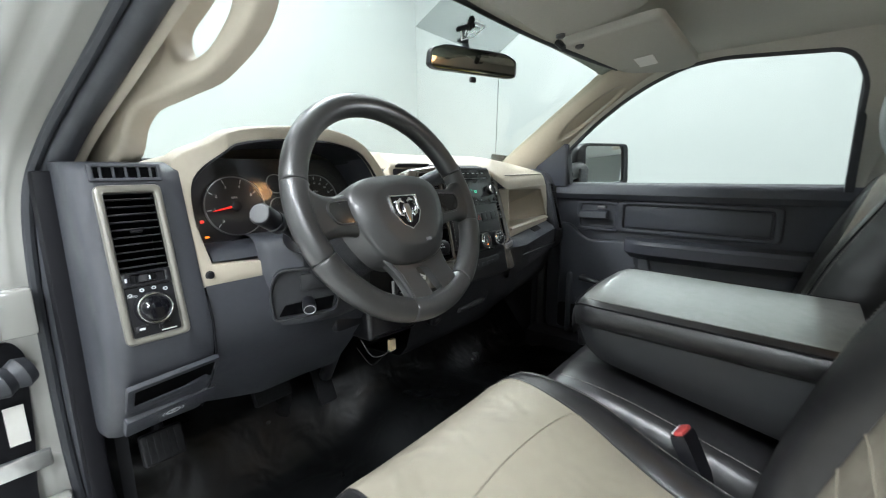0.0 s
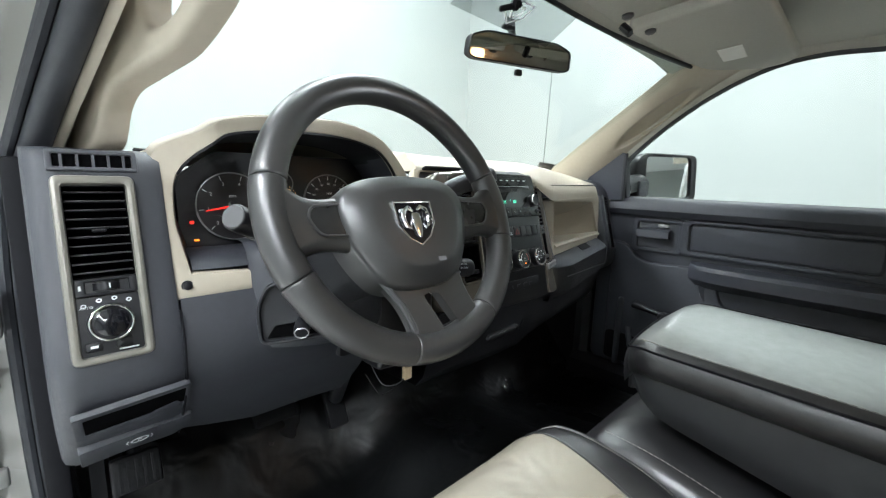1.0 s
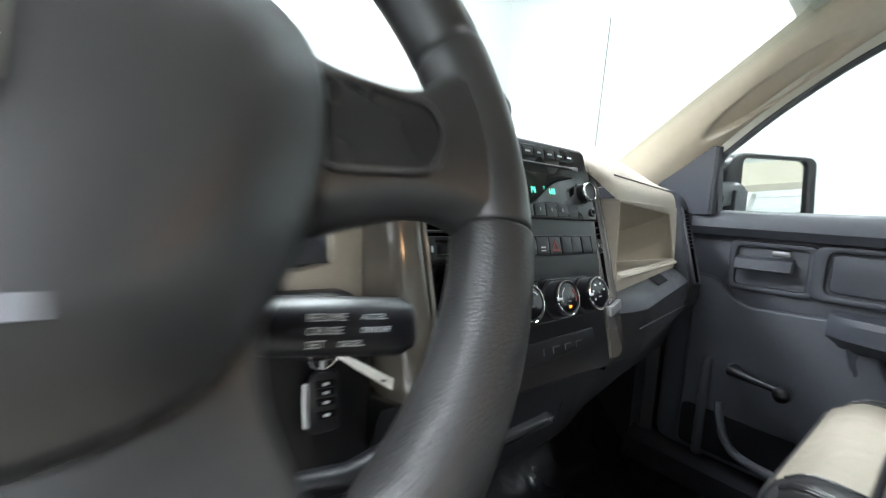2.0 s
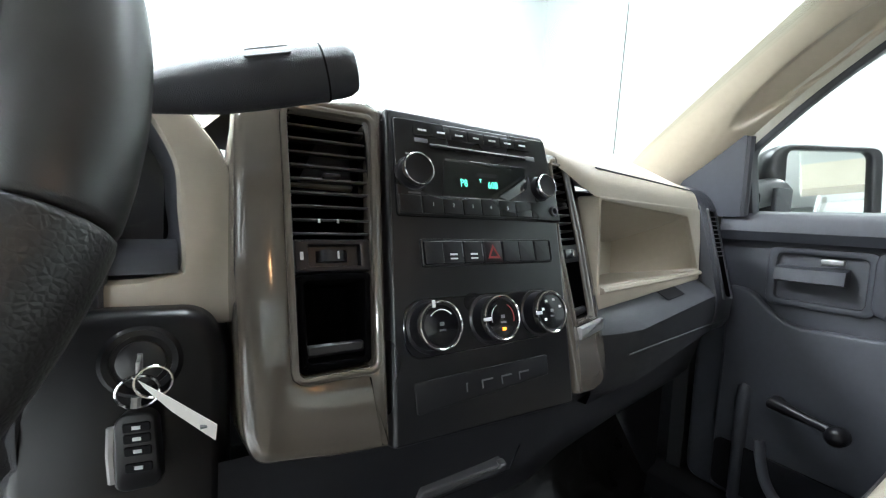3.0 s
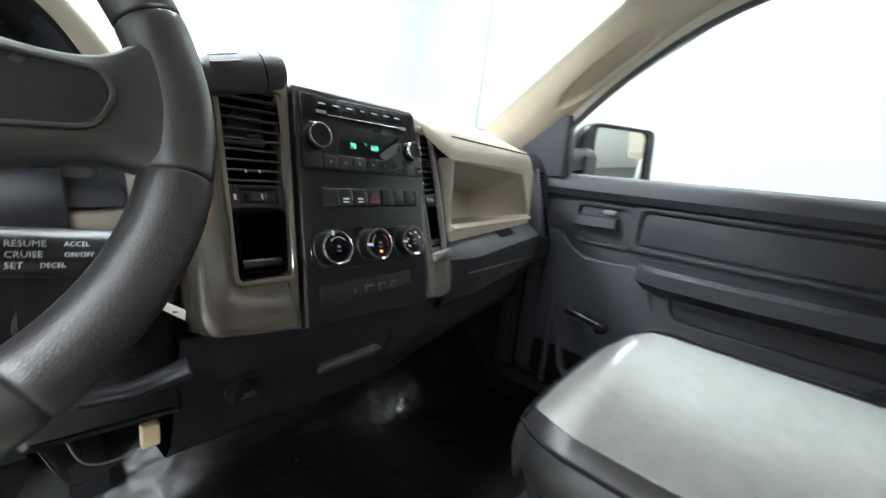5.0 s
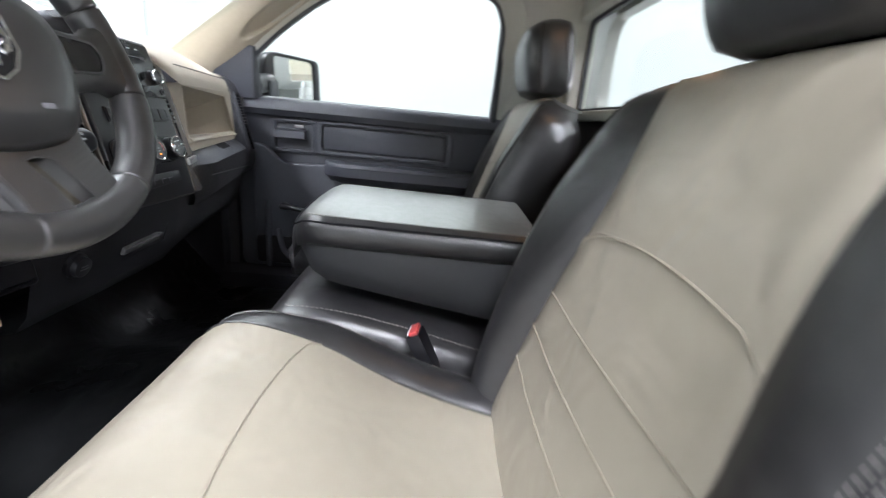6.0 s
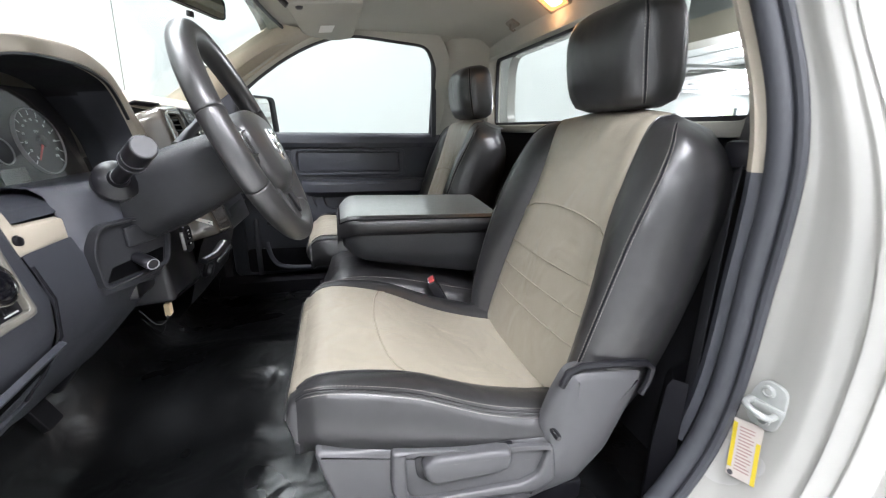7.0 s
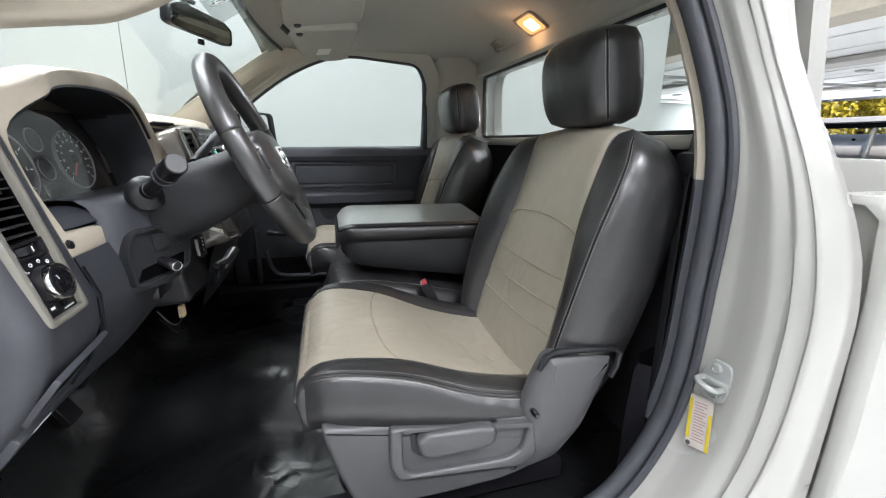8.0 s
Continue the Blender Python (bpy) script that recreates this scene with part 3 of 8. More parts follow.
def skin(p, o):
    far = 1.0
    if p.z > 1.45 and p.y > 0.3:
        far = 0.45
    if p.z > 1.6:
        far = 0.35
    if p.z < 0.8:
        far = 0.6
    if p.y < 0.1 and p.z < 1.76:
        # rear jamb: a bright strip, a shallow trough, two ribs that merge upward, then the flat cab side
        u = min(1, max(0, (p.z - 1.14) / .42))
        k = 1.0 - .56 * u * u * (3 - 2 * u)
        rear = -.222 + .055 * min(1, max(0, (p.z - 1.25) / .30))
        r = min(1, max(.25, (k - .45) / .5))
        e = .11
        if o.y < -.35:
            e = min(.45, max(.09, (p.y - rear) / -o.y))
        return [(0.03, 0.012), (0.0, 0.014), (-.018 * k, .019), (-.034 * k, .025), (-.044 * k, .027), (-.068 * k, .0245), (-.090 * k, .023), (-.102 * k, .025), (-.116 * k, .034),
                (-.122 * k, .036), (-.128 * k, .036 - .005 * r), (-.133 * k, .036 - .003 * r), (-.141 * k, .046), (-.146 * k, .049), (-.151 * k, .046), (-.154 * k, .048), (-.156 * k, .056),
                (-.155 * k, .5 * e + .028), (-.152 * k, e - .004), (-.145 * k, e), (-.02, e)]
    return [(0.03, 0.012), (0.0, 0.014), (-.01, .017), (-.02, .020), (-.035, .020), (-.045, .020), (-.055, .028), (-.07, .029), (-.085, .030), (-.09, .036), (-.097, .042), (-.12, .046),
            (-.135, .054), (-.138, .064), (-.14, .075), (-.142, .12 * far + .03), (-.14, .20 * far + .02), (-.125, .26 * far + .01), (-.085, .30 * far), (-.03, .31 * far), (-.02, .31 * far)]


cab = thing("cab_body", (-0.9, 0.4, 0.5), "white painted body side round the open driver's door", "vehicle body", kind="structure")
part("door_surround", around(-1, skin), M_PAINT, cab, angle=60)
part("door_surround", around(1, lambda p, o: [(dx, q) for dx, q in skin(p, o)[5:]]), M_PAINT, cab, angle=60)
part("door_seal", tube([p + Vector((.012, 0, 0)) + o * 0.004 for p, o in opening_loop()], 0.017, 10, loop=True), M_RUBBER, cab, "black rubber door seal")
part("door_seal_lip", tube([p + Vector((-.012, 0, 0)) + o * 0.010 for p, o in opening_loop()], 0.008, 8, loop=True), M_RUBBER, cab)
part("seal_carrier", around(-1, lambda p, o: [(0.024, 0.016), (0.030, 0.008), (0.034, 0.012)]), M_RUBBER, cab)

# floor of the cab, firewall, rear wall
def floor_height(x, y):
    z = 0.66 + 0.085 * math.exp(-(x / 0.22) ** 4) * min(1, max(0, (y - 0.2) / 0.5))
    if y > 1.12:
        z += (y - 1.12) * 1.25
    return z + 0.004 * noise.noise((x * 9, y * 9, 0))


solid("cab_floor", sheet(60, 60, lambda u, v: (-.80 + 1.6 * u, -.30 + 1.72 * v, floor_height(-.80 + 1.6 * u, -.30 + 1.72 * v)), 0.03), M_MAT,
      "black moulded vinyl floor covering with scuffs", "floor", kind="structure")
for _s in (-1, 1):
    solid("cowl_side", box((_s * .835, 1.25 if _s < 0 else 1.22, 1.0), (.03, .42 if _s < 0 else .50, .92), .005), M_BLACK_MATT, "black inner side wall of the footwell", "wall", kind="structure")
solid("firewall", box((0, 1.44, 1.10), (1.64, 0.04, 0.66)), M_BLACK_MATT, "black firewall under the dashboard", "wall", kind="structure")
solid("rear_panel", loft([[(x, -0.235, .66), (x, -.26, 1.425), (x, -.215, 1.425), (x, -.19, 1.32), (x, -.185, .66)] for x in (-.78, -.4, 0, .4, .78)]), M_DASH_DARK,
      "dark trim panel below the rear window", "wall", kind="structure")
solid("door_sill", loft([[(-.73, y, .66), (-.74, y, .70), (-.78, y, .712), (-.88, y, .70), (-.90, y, .60), (-.73, y, .58)] for y in (-.05, .3, .7, 1.08)]), M_BLACK_MATT,
      "black plastic sill plate at the driver's door", "sill", kind="structure")
solid("door_sill", loft([[(.73, y, .66), (.74, y, .715), (.79, y, .735), (.88, y, .73), (.90, y, .60), (.73, y, .58)] for y in (-.05, .3, .7, 1.08)]), M_BLACK_MATT,
      "black plastic sill plate at the passenger's door", "sill", kind="structure")
slab("cab_underside", (-.86, -.33, .50), (.86, 1.45, .62), M_BLACK_MATT, "dark underside of the cab", "floor")

# rear window with its surround
REAR = face_at((0, -.205, 1.43), (-1, 0, 0), (0, 0.03, 1))
_out = rounded([(-.74, -.02), (.74, -.02), (.70, .40), (-.70, .40)], 0.03, 4)
_in = rounded([(-.655, .01), (.655, .01), (.645, .292), (-.645, .292)], 0.03, 4)
rear = thing("window_1", (0, -.205, 1.43), "fixed rear cab window in a beige surround", "window", kind="structure")
part("surround", hoop(REAR, _out, _in, -.03, .03, .006), M_HEADLINER, rear)
part("gasket", hoop(at_face(REAR, 0, 0, -.012), inset(_in, -.006), inset(_in, .010), -.006, .006), M_RUBBER, rear, "black rubber gasket")
_p = part("pane", plate(REAR, _in, -.018, -.013), M_GLASS, rear)
_p.visible_shadow = False
solid("cab_rear_outside", hoop(face_at((0, -.26, 1.2), (-1, 0, 0), (0, 0.03, 1)), rounded([(-.86, -.6), (.86, -.6), (.74, .66), (-.74, .66)], .08, 4),
      rounded([(-.66, .23), (.66, .23), (.65, .53), (-.65, .53)], .08, 4), -.06, -.02), M_PAINT, "white outside of the cab's back wall", "vehicle body", kind="structure")


# headliner and roof
def roof_z(x, y):
    z = 1.832 - 0.022 * abs(x / .70) ** 4
    if y < 0.0:
        z -= 0.105 * (min(0.215, -y) / 0.215) ** 2.6
    if y > 0.55:
        z -= 0.05 * ((y - .55) / .2) ** 1.5
    return z


solid("headliner", sheet(40, 40, lambda u, v: (-.72 + 1.44 * u, -.215 + .955 * v, roof_z(-.72 + 1.44 * u, -.215 + .955 * v)), 0.03, (0, 0, 1)), M_HEADLINER,
      "beige woven cloth headliner", "ceiling", kind="structure")
solid("roof_skin", sheet(20, 20, lambda u, v: (-.80 + 1.6 * u, -.32 + 1.10 * v, 1.90 - .05 * abs(2 * u - 1) ** 4 - .06 * abs(2 * v - 1) ** 4), 0.02, (0, 0, -1)), M_PAINT,
      "white cab roof", "vehicle body", kind="structure")
for s in (-1, 1):
    solid("roof_rail_trim", loft([[(s * .66, y, z + .025), (s * .685, y, z), (s * .71, y, z - .012), (s * .745, y, z - .005), (s * .75, y, z + .04)]
          for y, z in ((-.21, 1.80), (0, 1.805), (.3, 1.812), (.5, 1.80), (.58, 1.785))]), M_HEADLINER, "beige roof rail trim above the door", "trim", kind="structure")

# windshield
WS = lambda u, v: ((-1 + 2 * u) * (.615 + .16 * v), .735 + .565 * v - .05 * (2 * u - 1) ** 2 * (1 - v * .5), 1.79 - .335 * v)
_w = solid("windshield", sheet(16, 12, WS, 0.005, (0, 0.5, 0.86)), M_GLASS, "clear laminated windshield", "window", kind="structure")
_w.visible_shadow = False
solid("windshield_edge", tube([Vector(WS(u / 16, 0)) + Vector((0, .002, -.002)) for u in range(17)], 0.006, 8), M_RUBBER, "black rubber edge of the windshield", "trim", kind="structure")
solid("cowl", box((0, 1.40, 1.43), (1.56, .22, .03), .01), M_BLACK_MATT, "black plastic cowl below the windshield", "trim", kind="structure")
solid("hood", sheet(24, 20, lambda u, v: (-.82 + 1.64 * u, 1.47 + 1.2 * v, 1.37 - .05 * (2 * u - 1) ** 4 - .06 * v * v), .03), M_PAINT, "white hood ahead of the windshield", "vehicle body", kind="structure")
for s in (-1, 1):
    solid("fender", loft([[(s * .80, y, 1.32 - .05 * (y - 1.4)), (s * .93, y, 1.27 - .05 * (y - 1.4)), (s * .97, y, 1.10), (s * .97, y, .6), (s * .80, y, .6)] for y in (1.36, 1.8, 2.3, 2.7)]), M_PAINT,
          "white front fender", "vehicle body", kind="structure")
_a = thing("antenna", (.905, 1.385, 1.28), "thin black radio antenna on the fender", "antenna")
part("base", turned(pose(.905, 1.385, 1.275), [(.02, 0), (.02, .015), (.008, .03), (.004, .04)], 16), M_BLACK, _a)
part("mast", tube([(.905, 1.385, 1.30), (.905, 1.36, 2.05)], 0.0016, 6), M_BLACK, _a)
_wp = thing("wiper", (-.5, 1.28, 1.455), "black windshield wiper arm lying on the cowl", "wiper")
part("arm", tube([(-.42, 1.33, 1.462), (-.60, 1.26, 1.478), (-.68, 1.235, 1.482)], .007, 6), M_BLACK_MATT, _wp)
part("blade", box((-.42, 1.275, 1.478), (.5, .012, .02), .004, 1), M_RUBBER, _wp)

# pickup bed behind the cab
def bed():
    t = thing("pickup_bed", (-.5, -1.3, .5), "white pickup bed behind the cab with a raised rail", "vehicle body", kind="structure")
    for s in (-1, 1):
        part("side", loft([[(s * .80, y, .55), (s * .955, y, .55), (s * .968, y, .95), (s * .965, y, 1.20), (s * .955, y, 1.325), (s * .93, y, 1.345), (s * .86, y, 1.345), (s * .84, y, 1.31), (s * .84, y, .6)]
              for y in (-.262, -.9, -1.6, -2.4)]), M_PAINT, t, angle=50)
        part("front_return", loft([[(s * (.80 + (x - .80) * k), y, z0 - (.012 if z0 > 1.3 and k < .95 else 0)) for x, z0 in ((.80, .55), (.955, .55), (.968, .95), (.965, 1.20), (.955, 1.325), (.93, 1.345), (.86, 1.345))] for y, k in ((-.2625, 1.0), (-.254, .985), (-.248, .94), (-.246, .85))], closed=False), M_PAINT, t, angle=60)
    part("head_board", box((0, -.43, .95), (1.7, .05, .75), .01), M_PAINT, t)
    part("bed_floor", box((0, -1.4, .66), (1.7, 2.0, .05), .01), M_PAINT, t)
    part("tailgate", box((0, -2.4, .95), (1.75, .06, .75), .02), M_PAINT, t)


bed()


# ---- pillars, door, mirror ----
def pillar(side):
    """A-pillar trim with an oval hand recess on the passenger's side."""
    s = side
    W = smooth_path([(s * .745, 1.25, 1.47), (s * .715, 1.19, 1.515), (s * .655, .99, 1.635), (s * .60, .79, 1.755), (s * .575, .715, 1.80)], 10)
    D = smooth_path([(s * .815, 1.05, 1.42), (s * .800, .985, 1.48), (s * .775, .83, 1.615), (s * .745, .655, 1.735), (s * .715, .52, 1.805)], 10)

    if side < 0:
        W = [p + Vector((-.05, 0, 0)) for p in W]

    def f(u, v):
        i = u * (len(W) - 1)
        k = min(int(i), len(W) - 2)
        w, d = W[k].lerp(W[k + 1], i - k), D[k].lerp(D[k + 1], i - k)
        p = w.lerp(d, v)
        bulge = math.sin(math.pi * min(1, max(0, v))) * (0.035 if side > 0 else 0.012)
        p += Vector((-s * .75, -.45, -.3)) * bulge
        e = ((u - .60) / .16) ** 2 + ((v - .58) / .17) ** 2
        if side > 0 and e < 1.25:
            k2 = min(1, (1.25 - e) / .45)
            p -= Vector((-s * .75, -.45, -.3)) * 0.020 * k2 * k2 * (3 - 2 * k2)
        return p

    return sheet(72, 40, f, 0.004, (s * .75, .45, .3))


solid("pillar_trim", pillar(1), M_DASH_BEIGE, "beige windshield pillar trim with an oval hand recess", "trim", kind="structure", angle=70)
_L = smooth_path([(-.792, 1.156, 1.465), (-.766, 1.056, 1.547), (-.745, .976, 1.61), (-.728, .91, 1.651), (-.715, .859, 1.682), (-.702, .81, 1.719), (-.692, .773, 1.748)], 4)
_D = sorted([(p, o) for p, o in opening_loop() if p.y > .50 and 1.40 < p.z < 1.79], key=lambda q: -q[0].y)
_D = [(p, o, _L[min(len(_L) - 1, int(k / (len(_D) - 1) * (len(_L) - 1) + .5))]) for k, (p, o) in enumerate(_D)]
_q = [(p, o, l + Vector((.0060, -.036, 0))) for p, o, l in _D]
solid("pillar_trim", loft([[p + Vector((.030, 0, 0)) + o * .002, p + Vector((.040, 0, 0)) - o * .006, (p + Vector((.040, 0, 0))).lerp(q, .4) + Vector((-.003, -.005, 0)), (p + Vector((.040, 0, 0))).lerp(q, .75) + Vector((-.003, -.004, 0)), q, q + Vector((.012, -.004, .0))] for p, o, q in _q], closed=False), M_DASH_BEIGE,
      "beige windshield pillar trim behind the grab handle", "trim", kind="structure", angle=70)

def b_trim():
    t = thing("rear_pillar_trim", (-.74, -.12, .8), "rear door pillar trim, beige above and charcoal below", "trim", kind="structure")
    loop = [(p, o) for p, o in opening_loop() if p.y < 0.10 and p.z > .87 and o.y < -.05]
    loop.sort(key=lambda q: q[0].z)
    up = [q for q in loop if q[0].z > 1.35]
    lo = [q for q in loop if q[0].z <= 1.37]
    sec = lambda p, o: [p + Vector((.04, 0, 0)) + o * .012, p + Vector((.052, 0, 0)) + o * .004, p + Vector((.068, 0, 0)) + o * .014, p + Vector((.075, 0, 0)) + o * .05, p + Vector((.085, 0, 0)) + o * .12]
    part("upper_trim", loft([sec(p, o) for p, o in up], closed=False), M_DASH_BEIGE, t)
    part("lower_trim", loft([sec(p, o) for p, o in lo], closed=False), M_DOOR_GREY, t)


b_trim()
# passenger's rear pillar
solid("quarter_trim", loft([[(.80, .03, z0), (.79 - k, .0, z0), (.755 - k, -.05, z0), (.72 - k, -.20, z0)] for z0, k in ((1.38, 0), (1.50, .03), (1.62, .06), (1.72, .085), (1.80, .11))], closed=False),
      M_HEADLINER, "beige rear pillar trim behind the passenger's window", "trim", kind="structure", angle=70)
solid("quarter_lower", loft([[(.82, .06, z0), (.80, .0, z0), (.76, -.06, z0), (.74, -.24, z0)] for z0 in (.66, 1.0, 1.385)], closed=False), M_DASH_DARK,
      "dark lower pillar trim beside the passenger seat", "trim", kind="structure")


def passenger_door():
    t = thing("door_1", (.83, .5, .70), "closed passenger door with charcoal trim and a hand-cranked window", "door", kind="structure")
    lean = lambda z: max(0, z - 1.39) * .32
    # window outline on the leaning plane
    D = face_at((.812, 0, 1.385), (0, -1, 0), (-.30, 0, 1))
    L = 1.044
    glass = [(-.935, 0), (-.06, 0), (-.06, .30 * L), (-.10, .385 * L), (-.40, .410 * L), (-.50, .40 * L), (-.60, .365 * L), (-.70, .315 * L), (-.82, .235 * L), (-.935, .14 * L)]
    glass = rounded(glass, [.01, .01, .03, .06, .1, .06, .06, .06, .06, .02], 5)
    part("window_frame", hoop(D, inset(glass, -.075), glass, -.03, .008, .006), M_HEADLINER, t, "beige trim round the window")
    part("window_seal", hoop(at_face(D, 0, 0, -.004), inset(glass, -.004), inset(glass, .009), -.02, .012, .003), M_RUBBER, t, "black rubber window seal")
    g = part("pane", plate(D, glass, -.016, -.012), M_GLASS, t)
    g.visible_shadow = False
    part("rear_channel", box((.80 - .05, .062, 1.55), (.02, .022, .34), .004, 2, None), M_RUBBER, t)
    # trim panel
    X = face_at((.80, 0, 1.15), (0, -1, 0), (0, 0, 1))
    part("panel", plate(X, rounded([(-1.02, -.42), (-.02, -.42), (-.02, .19), (-1.02, .19)], .04, 4), -.05, 0, .01), M_DOOR_GREY, t)
    part("top_rail", loft([[(.815, y, 1.392), (.785, y, 1.394), (.770, y, 1.380), (.766, y, 1.355), (.778, y, 1.335), (.81, y, 1.335)] for y in (.02, .4, .8, .975)]), M_DOOR_GREY, t)
    part("pad", plate(X, rounded([(-.69, .075), (-.225, .072), (-.225, .160), (-.69, .163)], .018, 4), -.01, .006, .005), M_DOOR_GREY, t)
    part("pad_frame", hoop(X, rounded([(-.72, .055), (-.195, .052), (-.195, .178), (-.72, .181)], .026, 4), rounded([(-.695, .071), (-.22, .068), (-.22, .164), (-.695, .167)], .018, 4), -.01, .014, .006), M_DOOR_GREY, t)
    # arm rest
    sec = lambda y, w: [(.80, y, 1.188), (.80 - w, y, 1.182), (.80 - w - .010, y, 1.170), (.80 - w - .008, y, 1.135), (.80 - w + .02, y, 1.115), (.80, y, 1.10)]
    part("armrest", loft([sec(.02, .05), sec(.2, .062), sec(.45, .068), sec(.60, .06), sec(.655, .04), sec(.68, .012)]), M_DOOR_GREY, t)
    part("pull_cup", loft([[(.80, .66, 1.17), (.765, .655, 1.165), (.80, .60, 1.165)], [(.80, .645, 1.08), (.778, .635, 1.08), (.80, .60, 1.08)], [(.80, .615, 1.02), (.792, .61, 1.02), (.80, .58, 1.02)]]), M_DOOR_GREY, t)
    part("lower_panel", plate(X, rounded([(-.955, -.40), (-.03, -.40), (-.03, -.105), (-.575, -.10), (-.605, .012), (-.64, .020), (-.828, .012), (-.868, .034), (-.905, .075), (-.955, .08)], [.01, .01, .01, .03, .02, .02, .03, .03, .03, .01], 5), -.004, .016, .008), M_DOOR_GREY, t, angle=60)
    part("pocket", loft([[(.80, y, 1.02), (.765, y, 1.015), (.755, y, 1.0), (.758, y, .84), (.80, y, .80)] for y in (.04, .3, .56)]), M_DOOR_GREY, t)
    # front edge moulding beside the dash and the lip of the map pocket
    part("front_moulding", loft([[(.80, .915, z), (.776 + k, .912, z), (.770 + k, .902, z), (.774 + k, .890, z), (.80, .884, z)] for z, k in ((.74, 0), (.85, 0), (.97, 0), (1.0, .003), (1.015, .014), (1.018, .024))]), M_DOOR_GREY, t, angle=60)
    part("pocket_lip", tube(smooth_path([(.782, .862, .90), (.776, .855, .865), (.772, .836, .81), (.770, .79, .778), (.770, .66, .768), (.772, .45, .766)], 5), .011, 10, flat=.8), M_DOOR_GREY, t)
    # latch
    part("latch_bezel", hoop(X, rounded([(-.885, .052), (-.712, .052), (-.712, .176), (-.885, .176)], .018, 4), rounded([(-.868, .066), (-.728, .066), (-.728, .162), (-.868, .162)], .012, 4), -.03, .010, .005), M_DOOR_GREY, t)
    part("latch_cup", plate(X, rounded([(-.868, .066), (-.728, .066), (-.728, .162), (-.868, .162)], .012, 4), -.03, -.022), M_BLACK, t)
    lv = part("latch_lever", loft([[(.790, y, z + .018), (.772 - b, y, z + .013), (.768 - b, y, z - .012), (.788, y, z - .016)] for y, z, b in ((.865, 1.27, 0), (.82, 1.27, .004), (.775, 1.272, .010), (.752, 1.272, .006))]), M_DOOR_GREY, t)
    part("latch_tip", box((.779, .775, 1.302), (.016, .035, .012), .004), M_SILVER, t)
    # window crank
    cr = part("crank", tube([(.79, .838, .998), (.762, .836, .998), (.756, .79, .992), (.752, .735, .985)], [.016, .018, .012, .011], 12, flat=.8), M_BLACK, t)
    part("crank_knob", turned(face_at((.752, .730, .984), (0, -1, 0), (0, 0, 1)), [(.010, -.004), (.016, 0), (.018, .012), (.016, .028), (.010, .034), (0, .035)], 20), M_BLACK, cr)
    # Black strip added to darken the foot of the door.
    part("lower_dark_strip", plate(X, rounded([(-.95, -.395), (-.04, -.395), (-.04, -.30), (-.95, -.28)], .02, 4), .014, .021, .002), M_BLACK_MATT, t, "black strip added along the foot of the door")
    # mirror triangle inside the window's front corner
    _sy = [(1.085, 1.385), (1.07, 1.448), (1.030, 1.510), (.980, 1.548), (.940, 1.562), (.922, 1.558), (.928, 1.386)]
    part("sail", loft([[(.785 - .14 * (z - 1.39), y, z) for y, z in _sy], [(.762 - .14 * (z - 1.39), y + .004, z) for y, z in _sy]], True), M_DOOR_GREY, t)
    part("division_bar", tube([(.766, .929, 1.388), (.754, .924, 1.48), (.744, .920, 1.556)], .008, 8), M_RUBBER, t)
    part("outer_skin", plate(face_at((.90, 0, 1.0), (0, 1, 0), (0, 0, 1)), rect(-.05, -.45, 1.05, .37, .03), -.02, .03, .01), M_PAINT, t, "white painted door skin")


passenger_door()
solid("door_front_post", loft([[(.83, 1.025, z), (.80, 1.03, z), (.79, 1.06, z), (.83, 1.12, z)] for z in (.66, 1.0, 1.40, 1.45)], closed=False), M_DASH_DARK,
      "dark kick panel and post ahead of the passenger door", "trim", kind="structure")
solid("kick_panel", loft([[(-.80, 1.10, z), (-.78, 1.10, z), (-.77, 1.2, z), (-.78, 1.42, z)] for z in (.62, 1.0, 1.44)], closed=False), M_DASH_DARK,
      "dark kick panel beside the driver's footwell", "trim", kind="structure")


def side_mirror():
    t = thing("door_mirror", (.98, .95, 1.38), "black-housed towing mirror on the passenger door", "mirror")
    n = Vector((-.585, -.811, .09)).normalized()
    u = Vector((0, 0, 1)).cross(n).normalized()
    G = face_at(Vector((1.080, .900, 1.478)), u, n.cross(u))
    w, h = .128, .084
    edge = rounded([(-w + .040, -h), (w - .014, -h), (w - .014, h), (-w + .044, h)], .024, 6)
    rim = rounded([(-w - .030, -h - .014), (w + .014, -h - .014), (w + .014, h + .010), (-w + .004, h + .014)], [.03, .03, .03, .06], 6)
    rings = []
    for k, z in ((1.0, .008), (1.03, .0), (1.04, -.03), (.98, -.07), (.80, -.105), (.45, -.125)):
        rings.append([G @ Vector((p.x * k, p.y * k, z)) for p in rim])
    part("housing", join(loft(rings[::-1], caps=False), hoop(G, rim, edge, -.004, .012, .004), plate(G, [(p.x * .46, p.y * .46) for p in rim], -.13, -.122)), M_BLACK, t, angle=60)
    part("glass", plate(G, edge, -.006, .002), M_MIRROR, t, "clear mirror glass")
    part("stalk", tube([(.83, .98, 1.43), (.90, .98, 1.44), (.98, .965, 1.455)], [.055, .05, .05], 14, flat=.7), M_BLACK, t)
    part("turn_lamp", plate(at_face(face_at((.94, .955, 1.43), (1, -.2, 0), (0, 0, 1)), 0, 0, .03), rect(-.03, -.03, .03, .03, .006), 0, .01, .003), M_DASH_GREY, t)


side_mirror()


